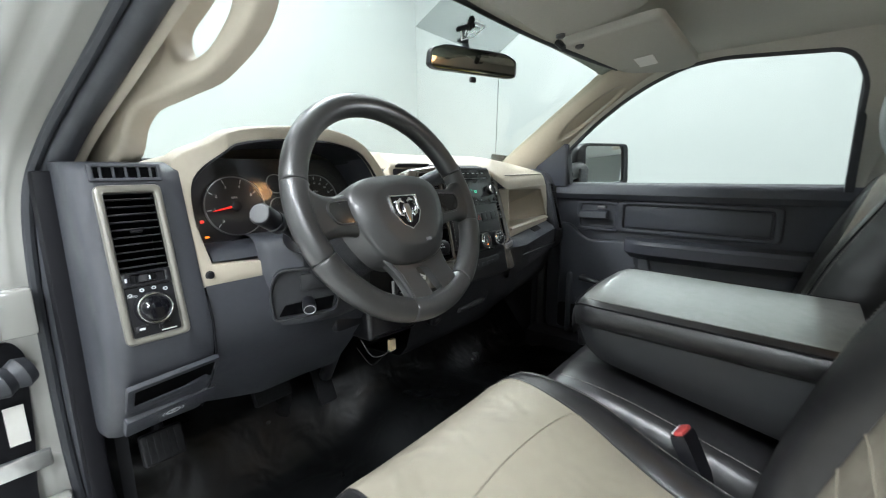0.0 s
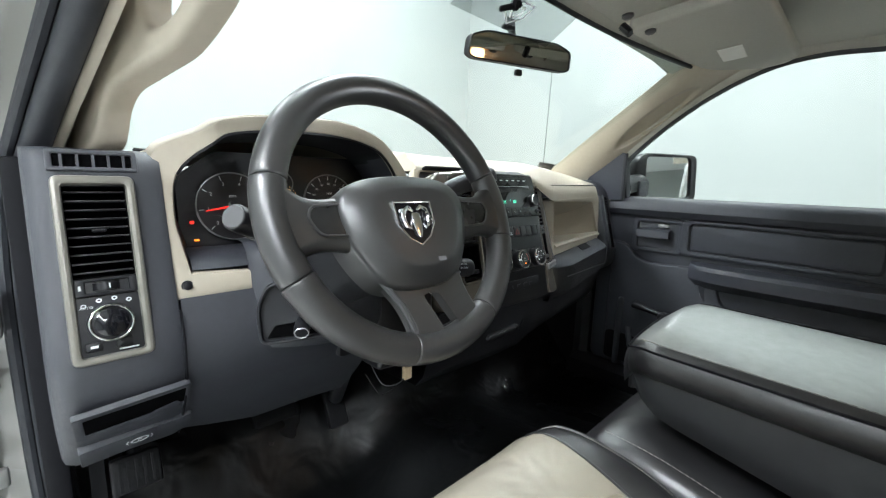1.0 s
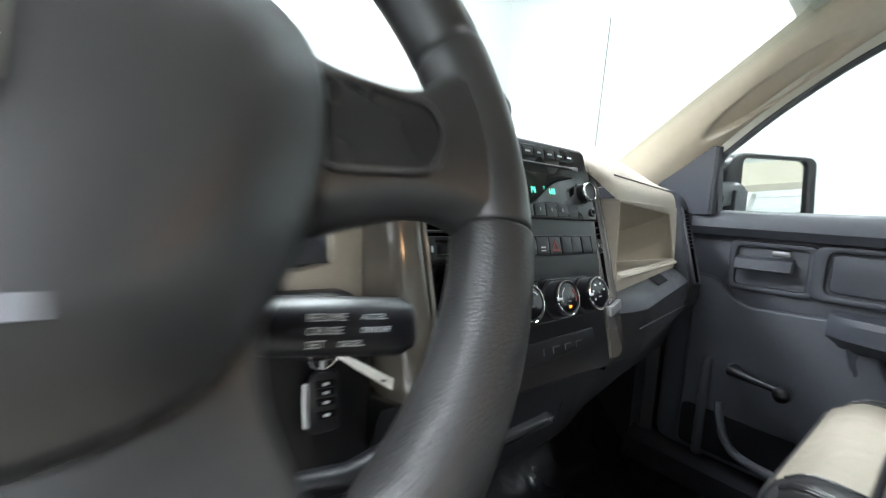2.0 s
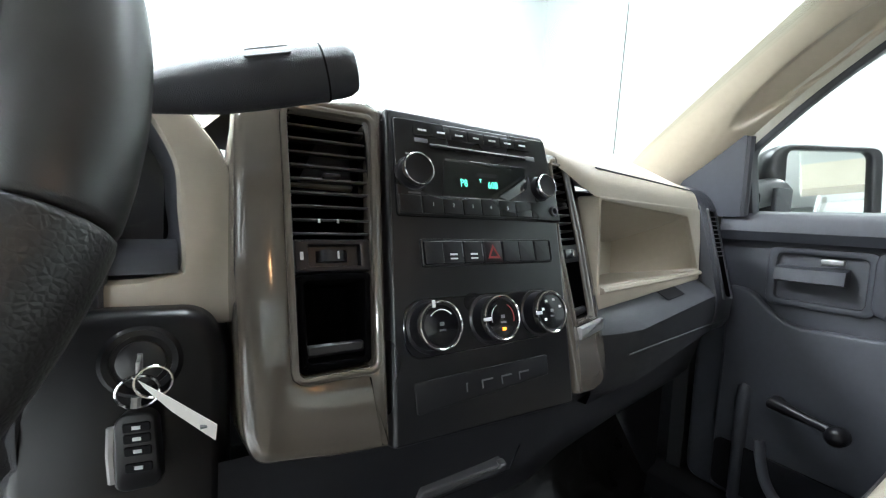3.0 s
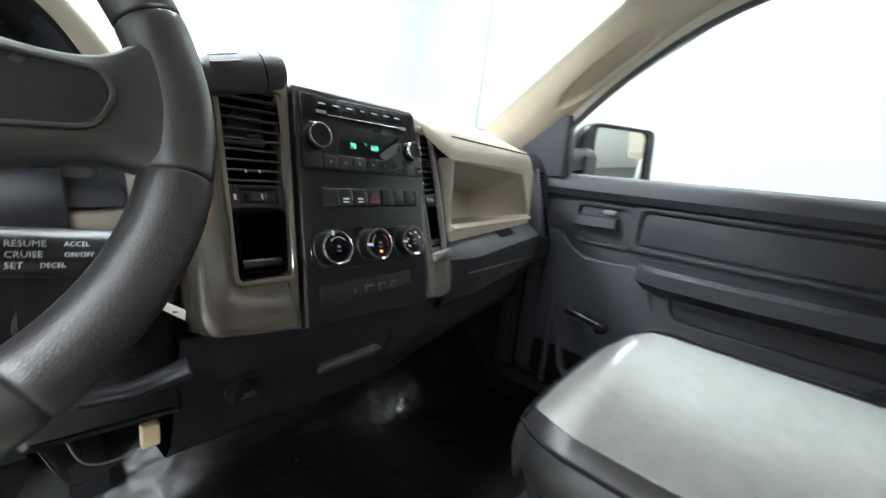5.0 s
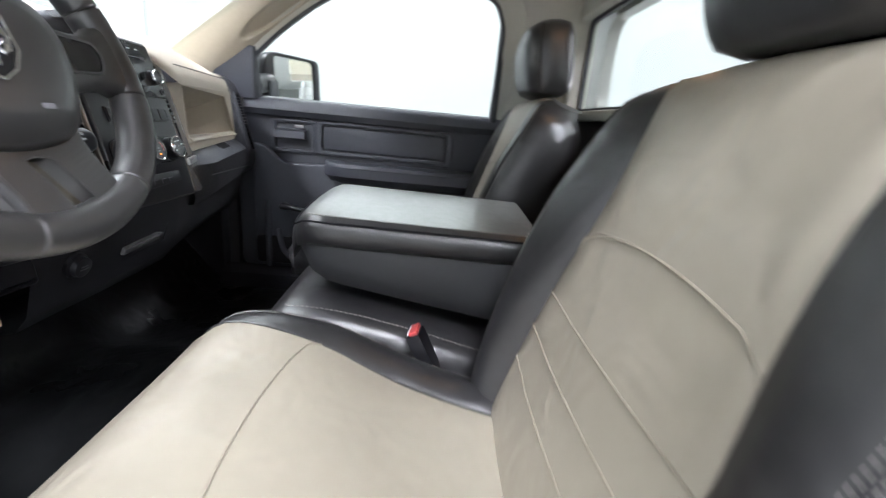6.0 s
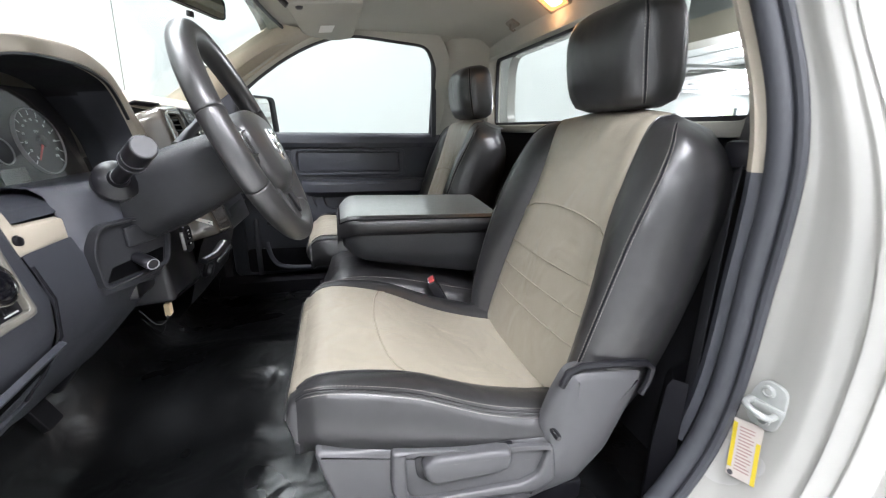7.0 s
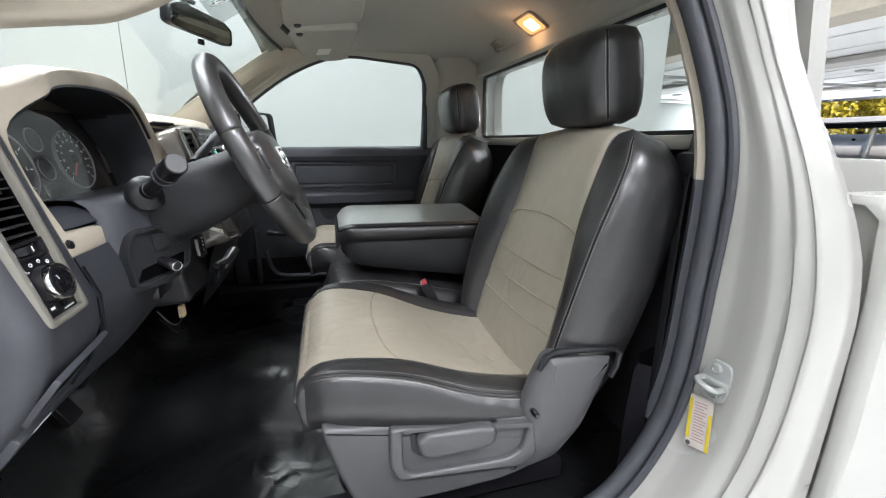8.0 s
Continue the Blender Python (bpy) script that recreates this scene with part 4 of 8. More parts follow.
# ---- seats ----
def catmull(vals, t):
    """A smooth value from a list of (t, value)."""
    ts = [a for a, _ in vals]
    t = min(max(t, ts[0]), ts[-1])
    n = len(vals)
    for i in range(n - 1):
        (a, p), (b, q) = vals[i], vals[i + 1]
        if t <= b:
            h = b - a
            k = (t - a) / h
            m0 = (q - vals[i - 1][1]) / (b - vals[i - 1][0]) if i else (q - p) / h
            m1 = (vals[i + 2][1] - p) / (vals[i + 2][0] - a) if i + 2 < n else (q - p) / h
            return (2 * k ** 3 - 3 * k * k + 1) * p + (k ** 3 - 2 * k * k + k) * h * m0 + (3 * k * k - 2 * k ** 3) * q + (k ** 3 - k * k) * h * m1
    return vals[-1][1]


def strip(rings, i0, i1):
    return loft([r[i0:i1 + 1] for r in rings], closed=False)


def seat(name, x0, side, dy, dz, label):
    """A bucket seat with beige inserts; side: -1 has its plastic skirt and lever on the left."""
    t = thing(name, (x0, .35 + dy, .66), label, "seat", "front seats")
    # -- cushion: rings run across, from the back to the front
    N = 26
    rings = []
    for k in range(N + 1):
        q = k / N
        y = .085 + .530 * q
        ztop = catmull([(0, .912), (.22, .934), (.39, .960), (.50, .984), (.59, 1.006), (.69, 1.024), (.85, 1.040), (1, 1.040)], q)
        wi = catmull([(0, .158), (.5, .180), (.85, .196), (1, .192)], q)
        wo = catmull([(0, .235), (.4, .252), (.7, .250), (.9, .236), (1, .214)], q)
        drop = catmull([(0, 0), (.88, 0), (.95, .006), (1, .022)], q)
        bol = catmull([(0, .022), (.5, .018), (.85, .006), (1, .0)], q)
        zb = catmull([(0, .888), (.25, .905), (.6, .930), (1, .955)], q)
        if q > .93:
            y = .085 + .530 * (.93 + (q - .93) * .75)
        half = []
        for d, z in ((0, ztop), (wi * .35, ztop), (wi * .7, ztop + .001), (wi * .94, ztop + .004), (wi, ztop + .002),
                     (wi + .010, ztop + bol * .6), ((wi + wo) / 2, ztop + bol), (wo - .010, ztop + bol * .75), (wo + .004, ztop + bol * .3 - .004),
                     (wo + .010, ztop - .014 + bol * .3), (wo + .024, (ztop + zb) / 2 - .004), (wo + .022, zb), (wo - .02, zb - .015)):
            half.append((d, z - drop))
        ring = [Vector((x0 - d, y + dy, z + dz)) for d, z in half[::-1]] + [Vector((x0 + d, y + dy, z + dz)) for d, z in half[1:]]
        rings.append(ring)
    H = 12
    part("cushion_insert", strip(rings, H - 4, H + 4), M_BEIGE_LEATHER, t, "beige vinyl seat insert", angle=80)
    for a, b in ((0, H - 4), (H + 4, 2 * H)):
        part("cushion_bolster", strip(rings, a, b), M_BLACK_LEATHER, t, "black vinyl bolster", angle=80)
    last = rings[-1]
    low = .952 + dz
    front = [last]
    for dyy, k in ((.010, .10), (.017, .30), (.016, .55), (.008, .80), (-.004, 1.0)):
        front.append([Vector((p.x, p.y + dyy * (1 if 2 < i < 2 * H - 2 else .4), p.z + (min(low, p.z) - p.z) * k)) for i, p in enumerate(last)])
    nose = [[r0.lerp(r1, f) for r0, r1 in zip(front[k], front[k + 1])] if f else front[k] for k, f in ((0, 0), (0, .5), (1, 0), (1, .5), (2, 0))]
    part("cushion_nose", loft([r[H - 4:H + 5] for r in nose], closed=False), M_BEIGE_LEATHER, t, "beige vinyl seat insert rolled over the front", angle=80)
    for a, b in ((0, H - 4), (H + 4, 2 * H)):
        part("bolster_nose", loft([r[a:b + 1] for r in nose], closed=False), M_BLACK_LEATHER, t, angle=80)
    part("front_valance", loft(front[2:], closed=False), M_BLACK_LEATHER, t, "black vinyl front valance", angle=80)
    part("piping", tube([p + Vector((0, .0012, .0)) for p in front[2][3:2 * H - 2]], .0024, 6), M_BLACK_LEATHER, t)
    for i in (H - 4, H + 4):
        part("piping", tube([r[i] + Vector((0, 0, .001)) for r in rings], .0022, 6), M_BLACK_LEATHER, t)
    for i in (4, 2 * H - 4):
        s = -1 if i < H else 1
        j = i + (1 if s < 0 else -1)
        part("edge_piping", tube([r[i].lerp(r[j], .15) + Vector((s * .001, 0, .0006)) for r in rings[1:]], .0024, 6), M_BLACK_LEATHER, t)
        part("edge_piping", tube([r[i].lerp(r[j], .45) + Vector((s * .001, 0, .0006)) for r in rings[1:]], .0020, 6), M_BLACK_LEATHER, t)
        for f in (-.25, .70):
            k = j if f > 0 else 2 * i - j
            part("seam_thread", stitches([r[i].lerp(r[k], abs(f)) + Vector((s * .0006, 0, .0010)) for r in rings[2:-1]], .00055, .0034, .0022), M_STITCH, t)
    # curved seam across the cushion
    arc = []
    for k in range(17):
        a = -1 + 2 * k / 16
        q = .640 + .075 * (1 - a * a)
        r0 = rings[int(q * N)]
        r1 = rings[min(N, int(q * N) + 1)]
        f = q * N - int(q * N)
        i = H + a * 3.9
        j = int(i)
        g = i - j
        p = r0[j].lerp(r1[j], f).lerp(r0[j + 1].lerp(r1[j + 1], f), g)
        arc.append(p + Vector((0, 0, .0008)))
    part("cushion_seam", tube(arc, .0017, 6), material_seam(), t)
    # -- backrest: rings run across, from the bottom up
    B0, up, fw = Vector((x0, .165 + dy, .855 + dz)), Vector((0, -.285, .958)).normalized(), Vector((0, .958, .285)).normalized()
    HT = .648
    rings = []
    for k in range(31):
        q = k / 30
        h = HT * q
        wi = catmull([(0, .165), (.18, .182), (.45, .172), (.72, .142), (1, .150)], q)
        wo = catmull([(0, .232), (.25, .262), (.70, .272), (.88, .262), (.96, .236), (1, .205)], q)
        bol = catmull([(0, .025), (.25, .050), (.6, .050), (.85, .020), (1, .0)], q)
        lumb = .012 * math.sin(math.pi * min(1, q / .55)) if q < .55 else 0
        back = catmull([(0, -.11), (.3, -.148), (.75, -.150), (.93, -.118), (1, -.07)], q)
        roll = catmull([(0, 0), (.90, 0), (.97, -.012), (1, -.04)], q)
        crown = .03 * catmull([(0, 0), (.80, 0), (1, 1)], q)
        half = []
        for d, f in ((0, lumb), (wi * .4, lumb * .9), (wi * .8, lumb * .5), (wi * .97, .004), (wi, .0),
                     (wi + .012, bol * .55), (wi * .45 + wo * .55, bol), (wo - .018, bol * .86), (wo - .002, bol * .35 - .006), (wo + .006, -.030), (wo + .004, back * .6), (wo - .014, back * .92), (wo * .8, back), (0, back - .012)):
            dropz = crown * (d / max(wo, .01)) ** 2
            half.append((d, f + roll, h - dropz))
        # the outboard bolster is wider set and flatter than the inboard one
        wide = [(d + .020 * min(1, d / wi) * max(0, 1 - max(0, d - wi) / max(.001, wo - wi)), f - (f - roll) * .42 if f - roll > 0 and d > wi else f, hh) for d, f, hh in half]
        pt = lambda d, f, hh, s: B0 + Vector((s * d, 0, 0)) + fw * f + up * hh
        left, right = (wide, half) if side < 0 else (half, wide)
        ring = [pt(d, f, hh, -1) for d, f, hh in left[::-1]] + [pt(d, f, hh, 1) for d, f, hh in right[1:]]
        rings.append(ring)
    H = 13
    part("back_insert", strip(rings, H - 4, H + 4), M_BEIGE_LEATHER, t, "beige vinyl backrest insert", angle=80)
    part("back_bolster", strip(rings, 0, H - 4), M_BLACK_LEATHER, t, "black vinyl bolster", angle=80)
    part("back_bolster", strip(rings, H + 4, 2 * H), M_BLACK_LEATHER, t, "black vinyl bolster", angle=80)
    part("back_top", loft([rings[-1], [p + up * .006 - fw * .018 + Vector(((x0 - p.x) * .12, 0, 0)) for p in rings[-1]]]), M_BLACK_LEATHER, t, angle=80)
    for i in (H - 4, H + 4):
        part("piping", tube([r[i] for r in rings], .0020, 6), M_BLACK_LEATHER, t)
    for i in (6, 2 * H - 6):
        j = i + (-1 if i < H else 1)
        for f in (-.12, .20):
            k = j if f > 0 else 2 * i - j
            part("seam_thread", stitches([r[i].lerp(r[k], abs(f)) + fw * .0010 for r in rings[3:-1]], .00055, .0034, .0022), M_STITCH, t)
        part("seam", tube([r[i].lerp(r[j], .03) + fw * .0004 for r in rings[3:-1]], .0016, 5), M_BLACK_MATT, t)
    # quilted lines and the arched seam
    for q0, arch in ((.595, .075), (.465, -.004), (.372, -.004), (.28, -.004)):
        line = []
        for k in range(25):
            a = -1 + 2 * k / 24
            q = q0 + arch * (1 - a * a) - (.02 if arch > 0 else 0)
            i0 = int(q * 30)
            f = q * 30 - i0
            i = H + a * 3.98
            j = min(int(i), H + 3)
            g = i - j
            p = rings[i0][j].lerp(rings[i0 + 1][j], f).lerp(rings[i0][j + 1].lerp(rings[i0 + 1][j + 1], f), g)
            line.append(p + fw * .0006)
        part("quilt_seam", tube(line, .0022 if arch > 0 else .0017, 6), material_seam(), t)
    # -- headrest
    C = Vector((x0 + side * .006, -.058 + dy, 1.560 + dz))
    hup, hfw = Vector((0, .12, .993)), Vector((0, .993, -.12))
    sec = []
    for k in range(17):
        q = -1 + 2 * k / 16
        hh = .098 * q
        w = .132 * (1 - .20 * max(0, q) ** 4 - .16 * max(0, -q) ** 4)
        f = .054 * (1 - .30 * max(0, q) ** 4 - .24 * max(0, -q) ** 4)
        if k in (0, 16):
            w, f = w * .84, f * .66
        ring = []
        for j in range(44):
            a = 2 * math.pi * j / 44
            ca, sa = math.cos(a), math.sin(a)
            bow = .030 * (1 - abs(ca) ** 2) * (1 - .5 * q * q) if sa > 0 else 0
            ring.append(C + Vector((w * abs(ca) ** .42 * (1 if ca > 0 else -1), 0, 0)) + hfw * (f * abs(sa) ** .55 * (1 if sa > 0 else -1) + bow) + hup * hh)
        sec.append(ring)
    hr = part("headrest", loft(sec), M_BLACK_LEATHER, t, "black vinyl headrest", angle=80)
    for j in (4, 18):
        part("seam", tube([r[j] for r in sec[1:-1]], .0020, 5), M_BLACK_MATT, hr)
        for jj in (j - .35, j + .35):
            i0 = int(jj)
            part("seam_thread", stitches([r[i0].lerp(r[i0 + 1], jj - i0) + fw * .0008 for r in sec[1:-1]], .0005, .0034, .0022), M_STITCH, hr)
    for dx in (-.06, .06):
        part("post", tube([B0 + up * (HT - .03) + Vector((dx, 0, 0)) - fw * .045, C - hup * .06 + Vector((dx, 0, 0))], .006, 10), M_CHROME, t)
    # -- base, tracks and the outboard skirt
    part("base_frame", box((x0, .33 + dy, .83 + dz), (.44, .46, .13), .02), M_BLACK_MATT, t)
    for dx in (-.19, .19):
        part("track", box((x0 + dx, .34 + dy, .705 + dz * .5), (.04, .54, .05 + abs(dz)), .008), M_BLACK_MATT, t)
    s = side
    X = face_at((x0 + s * .262, dy, dz), (0, -1, 0), (0, 0, 1)) if s < 0 else face_at((x0 + s * .262, dy, dz), (0, 1, 0), (0, 0, 1))
    m = lambda y: -y if s < 0 else y
    outl = [(.583, .962), (.53, .952), (.40, .939), (.28, .929), (.178, .906), (.190, .86), (.165, .826), (.19, .79), (.25, .776), (.353, .772), (.461, .772), (.537, .80), (.560, .864), (.574, .919)]
    outl = rounded(ccw([(m(y), z) for y, z in outl]), .014, 3)
    sk = part("side_skirt", plate(X, outl, -.04, .012, .010), M_SEAT_TRIM, t, "grey plastic side skirt", angle=60)
    cover = dense2(rounded(ccw([(m(y), z) for y, z in ((.250, .800), (.222, .868), (.206, .936), (.190, .985), (.165, 1.034), (.140, 1.037), (.050, 1.029), (.016, 1.018), (.016, .990), (.030, .954), (.071, .859), (.128, .797), (.187, .784), (.236, .779))]), .016, 5), .005)
    rings = []
    for d, z in ((0, -.016), (0, -.006), (.0015, -.001), (.005, .004), (.010, .009), (.016, .0135), (.022, .0165)):
        rings.append([X @ Vector((p.x, p.y, z)) for p in inset(cover, d)])
    mid = sum(cover, Vector((0, 0))) / len(cover)
    for f, z in ((.55, .020), (.3, .0215), (.08, .022)):
        rings.append([X @ Vector((mid.x + (p.x - mid.x) * f, mid.y + (p.y - mid.y) * f, z)) for p in cover])
    part("recliner_cover", loft(rings), M_SEAT_TRIM, sk, "grey moulded recliner cover", angle=80)
    rec = ccw([(m(y), z) for y, z in ((.469, .946), (.470, .870), (.456, .834), (.215, .809), (.180, .833), (.190, .902))])
    inn = ccw([(m(y), z) for y, z in ((.446, .936), (.445, .856), (.430, .842), (.247, .834), (.216, .845), (.199, .900))])
    part("lever_surround", hoop(X, rounded(rec, .010, 3), rounded(inn, .010, 3), .006, .024, .006), M_SEAT_TRIM, sk, angle=60)
    part("lever", plate(X, rounded(ccw([(m(y), z) for y, z in ((.422, .917), (.418, .893), (.404, .878), (.296, .877), (.274, .886), (.273, .918), (.303, .924), (.400, .930))]), .008, 4), .004, .036, .009), M_SEAT_TRIM, sk, angle=60)
    part("lever_shade", plate(X, rounded(ccw([(m(y), z) for y, z in ((.432, .922), (.428, .884), (.410, .868), (.292, .867), (.264, .880), (.264, .922))]), .008, 4), .004, .0135, .001), M_BLACK, sk)
    part("skirt_lip", tube([X @ Vector((m(y), z, .014)) for y, z in ((.184, 1.012), (.172, 1.036), (.15, 1.045), (.08, 1.040), (.022, 1.034), (.008, 1.022), (.012, .995), (.024, .972))], .0065, 8), M_BLACK, sk)
    part("screw", turned(at_face(X, m(.190), .925, .01), [(.006, 0), (.006, .02), (.004, .023), (0, .023)], 12), M_GLOSS_BLACK, sk)
    return t


_seam = []


def material_seam():
    if not _seam:
        _seam.append(material("recessed_seam", (0.235, 0.210, 0.165), .5, var=.1, scale=80))
    return _seam[0]


seat("bucket_seat", -.448, -1, 0, 0, "driver's seat in black vinyl with beige inserts, backrest slightly reclined")
seat("bucket_seat", .470, 1, .02, 0, "passenger seat in black vinyl with beige inserts beside the console")


def middle_seat():
    t = thing("middle_seat", (0, .35, .66), "black vinyl middle seat cushion under the console", "seat")
    rings = []
    for k in range(17):
        q = k / 16
        y = .07 + .52 * q
        z = .93 + .085 * catmull([(0, 0), (.6, .8), (.88, 1), (1, .85)], q) - catmull([(0, 0), (.9, 0), (1, .05)], q)
        if q > .93:
            y = .07 + .52 * (.93 + (q - .93) * .5)
        rings.append([(-.165, y, .82), (-.168, y, z - .06), (-.160, y, z - .015), (-.14, y, z + .002), (-.05, y, z + .004), (.05, y, z + .004), (.14, y, z + .002), (.165, y, z - .015), (.172, y, z - .06), (.17, y, .82)])
    part("cushion", join(loft(rings, closed=False), loft([rings[-1], [(x, y + .014, z - .03) for x, y, z in rings[-1]], [(x * .97, .575, .80) for x, y, z in rings[-1]]], closed=False)), M_BLACK_LEATHER, t, angle=80)
    part("base", box((0, .32, .76), (.30, .46, .14), .02), M_BLACK_MATT, t)
    part("seam_thread", stitches([(-.135, r[0][1], r[3][2] + .002) for r in rings[1:-2]], .0008), M_STITCH, t)


middle_seat()


def console():
    t = thing("center_console", (.03, .30, .99), "fold-down center console with a padded black vinyl lid", "console")
    xa, xb = -.112, .182
    # padded lid: rings from front to back
    rings, lo = [], []
    for k in range(25):
        q = k / 24
        y = .522 - .46 * q
        e = .0
        if q < .12:
            e = .045 * (1 - q / .12) ** 2
        top = 1.196 - .010 * q - .022 * max(0, 1 - q / .10) ** 2
        ring = []
        for u, zz in ((0, -.052), (-.006, -.040), (-.010, -.024), (-.004, -.006), (.016, .0), (.05, .003), (.5, .004)):
            x = xa + e + u if u < .3 else (xa + xb) / 2
            ring.append(Vector((x, y, top + zz)))
        ring += [Vector((xa + xb - p.x, p.y, p.z)) for p in ring[-2::-1]]
        rings.append([p + Vector((0, 0, .07 * (p.x - .035))) for p in ring])
    nose = [[p + Vector(((.5 * (xa + xb) - p.x) * k, d, -h)) for p in rings[0]] for k, d, h in ((.05, .008, .012), (.12, .010, .03))]
    lid = part("lid", join(strip([r[8:] + r[:5] for r in rings], 0, len(rings[0]) - 4), loft([rings[0], *nose], closed=True)), M_BLACK_LEATHER, t, "padded black vinyl lid", angle=75)
    # Top of the one vinyl cover, lightened in colour for its sheen.
    part("top_pad", strip(rings, 4, 8), M_LID_SHEEN, lid, "black vinyl pad with its pale sheen put into the colour", angle=75)
    for i in (3, 9):
        part("seam", tube([r[i] for r in rings], .0022, 6), M_BLACK_MATT, lid)
    part("front_seam", tube([rings[0][i] + Vector((0, .002, 0)) for i in range(3, 10)], .0022, 6), M_BLACK_MATT, lid)
    part("seam_thread", stitches([r[4] + Vector((0, 0, .001)) for r in rings[1:]], .0007), M_STITCH, lid)
    # box under it
    body = []
    for k in range(17):
        q = k / 16
        y = .517 - .45 * q
        e = .035 * max(0, 1 - q / .14) ** 2
        zb = catmull([(0, 1.095), (.08, 1.055), (.3, 1.030), (1, .975)], q)
        zt = 1.142 - .006 * q
        body.append([Vector((xa + .006 + e, y, zt)), Vector((xa + .004 + e, y, zt - .02)), Vector((xa + .010 + e, y, (zt + zb) / 2)), Vector((xa + .022 + e, y, zb + .012)), Vector((xa + .05, y, zb)),
                     Vector((xb - .05, y, zb)), Vector((xb - .022 - e, y, zb + .012)), Vector((xb - .010 - e, y, (zt + zb) / 2)), Vector((xb - .004 - e, y, zt - .02)), Vector((xb - .006 - e, y, zt))])
    part("bin", loft(body), M_SEAT_TRIM_DARK, t, "charcoal plastic storage bin", angle=60)
    part("latch", box((.035, .520, 1.135), (.06, .014, .022), .005), M_BLACK, t)
    part("hinge_block", box((.035, .095, 1.05), (.25, .07, .17), .02), M_BLACK, t)


M_SEAT_TRIM_DARK = material("console_charcoal_plastic", (0.030, 0.031, 0.033), .5, var=.12, scale=90, bump=.5, bscale=1100, kind="leather", blotch=5)
console()


def buckle(x, y, z, label):
    t = thing("seat_belt_buckle", (x, y - .06, z - .12), label, "seat belt")
    m = face_at((x, y, z), (.96, -.16, 0), (.0, .50, .86))
    part("body", loft([[m @ Vector(p) for p in ((-w, h, -d), (w, h, -d), (w, h, d), (-w, h, d))] for h, w, d in ((-.095, .014, .007), (-.075, .019, .010), (-.012, .0215, .0125), (-.002, .0205, .0115))]), M_BLACK, t, angle=30)
    part("button", box((0, .001, .002), (.036, .007, .016), .002, 2, m), M_RED, t, "red release button")
    part("button_lip", box((0, .0025, -.0075), (.034, .003, .0022), .0006, 1, m), M_PRINT_WHITE, t)
    part("strap", box((0, -.135, 0), (.028, .10, .007), .002, 1, m), M_WEB, t)


buckle(-.178, .283, 1.010, "black seat belt buckle with a red button between the seats")


def belt():
    t = thing("seat_belt", (-.74, -.14, .76), "black driver's seat belt hanging at the door pillar", "seat belt")
    m = [(-.715, -.120, 1.50), (-.700, -.115, 1.36), (-.705, -.105, 1.20), (-.712, -.095, 1.0), (-.715, -.09, .80)]
    path = smooth_path(m, 6)
    part("webbing", loft([[p + Vector((-.020, .012, 0)), p + Vector((.022, -.014, 0)), p + Vector((.022, -.016, 0)), p + Vector((-.020, .010, 0))] for p in path]), M_WEB, t)
    part("upper_guide", box((-.708, -.118, 1.385), (.06, .03, .045), .01), M_BLACK, t)
    part("retractor_cover", loft([[(-.755, -.045, z), (-.725 + k, -.03, z), (-.69 + k, -.06, z), (-.68, -.14, z)] for z, k in ((.70, .01), (.85, .01), (.98, 0), (1.0, -.01))], closed=False), M_BLACK_MATT, t)


belt()


# ---- dashboard ----
def interp(table, v):
    if v <= table[0][0]:
        return table[0][1]
    for (a, p), (b, q) in zip(table, table[1:]):
        if v <= b:
            return p + (q - p) * (v - a) / (b - a)
    return table[-1][1]


LEFT_PROFILE = [(.98, 1.02), (1.02, .98), (1.07, .935), (1.12, .895), (1.17, .866), (1.22, .862), (1.30, .8875), (1.47, .932)]
left_y = lambda z: interp(LEFT_PROFILE, z)
FL = face_at((0, .885, 1.29), (1, 0, 0), (0, .25, 1))
lv = lambda z: (z - 1.29) * 1.031
FS = face_at((0, .818, 1.27), (1, 0, 0), (0, .30, 1)) @ Matrix.Translation((-.281, .1096, 0)) @ Matrix.Diagonal((1.0545, 1.0545, 1, 1)) @ Matrix.Translation((.281, -.1096, 0))
sv = lambda z: (z - 1.27) * 1.044
FG = face_at((0, .985, 1.36), (1, 0, 0), (0, .20, 1))
gv = lambda z: (z - 1.36) * 1.02
FR = face_at((.17, .85, 1.30), (1, .24, 0), (0, .05, 1))
ru = lambda x: (x - .17) * 1.028
right_y = lambda x: .85 + .24 * (x - .17)

dash = thing("dashboard", (0, 1.05, 1.0), "pickup dashboard in slate grey and beige plastic", "dashboard")
# Unseen box inside the dash, added to keep light from leaking through.
part("light_block", box((0.0, 1.25, 1.20), (1.54, .26, .36), .02), M_BLACK_MATT, dash)


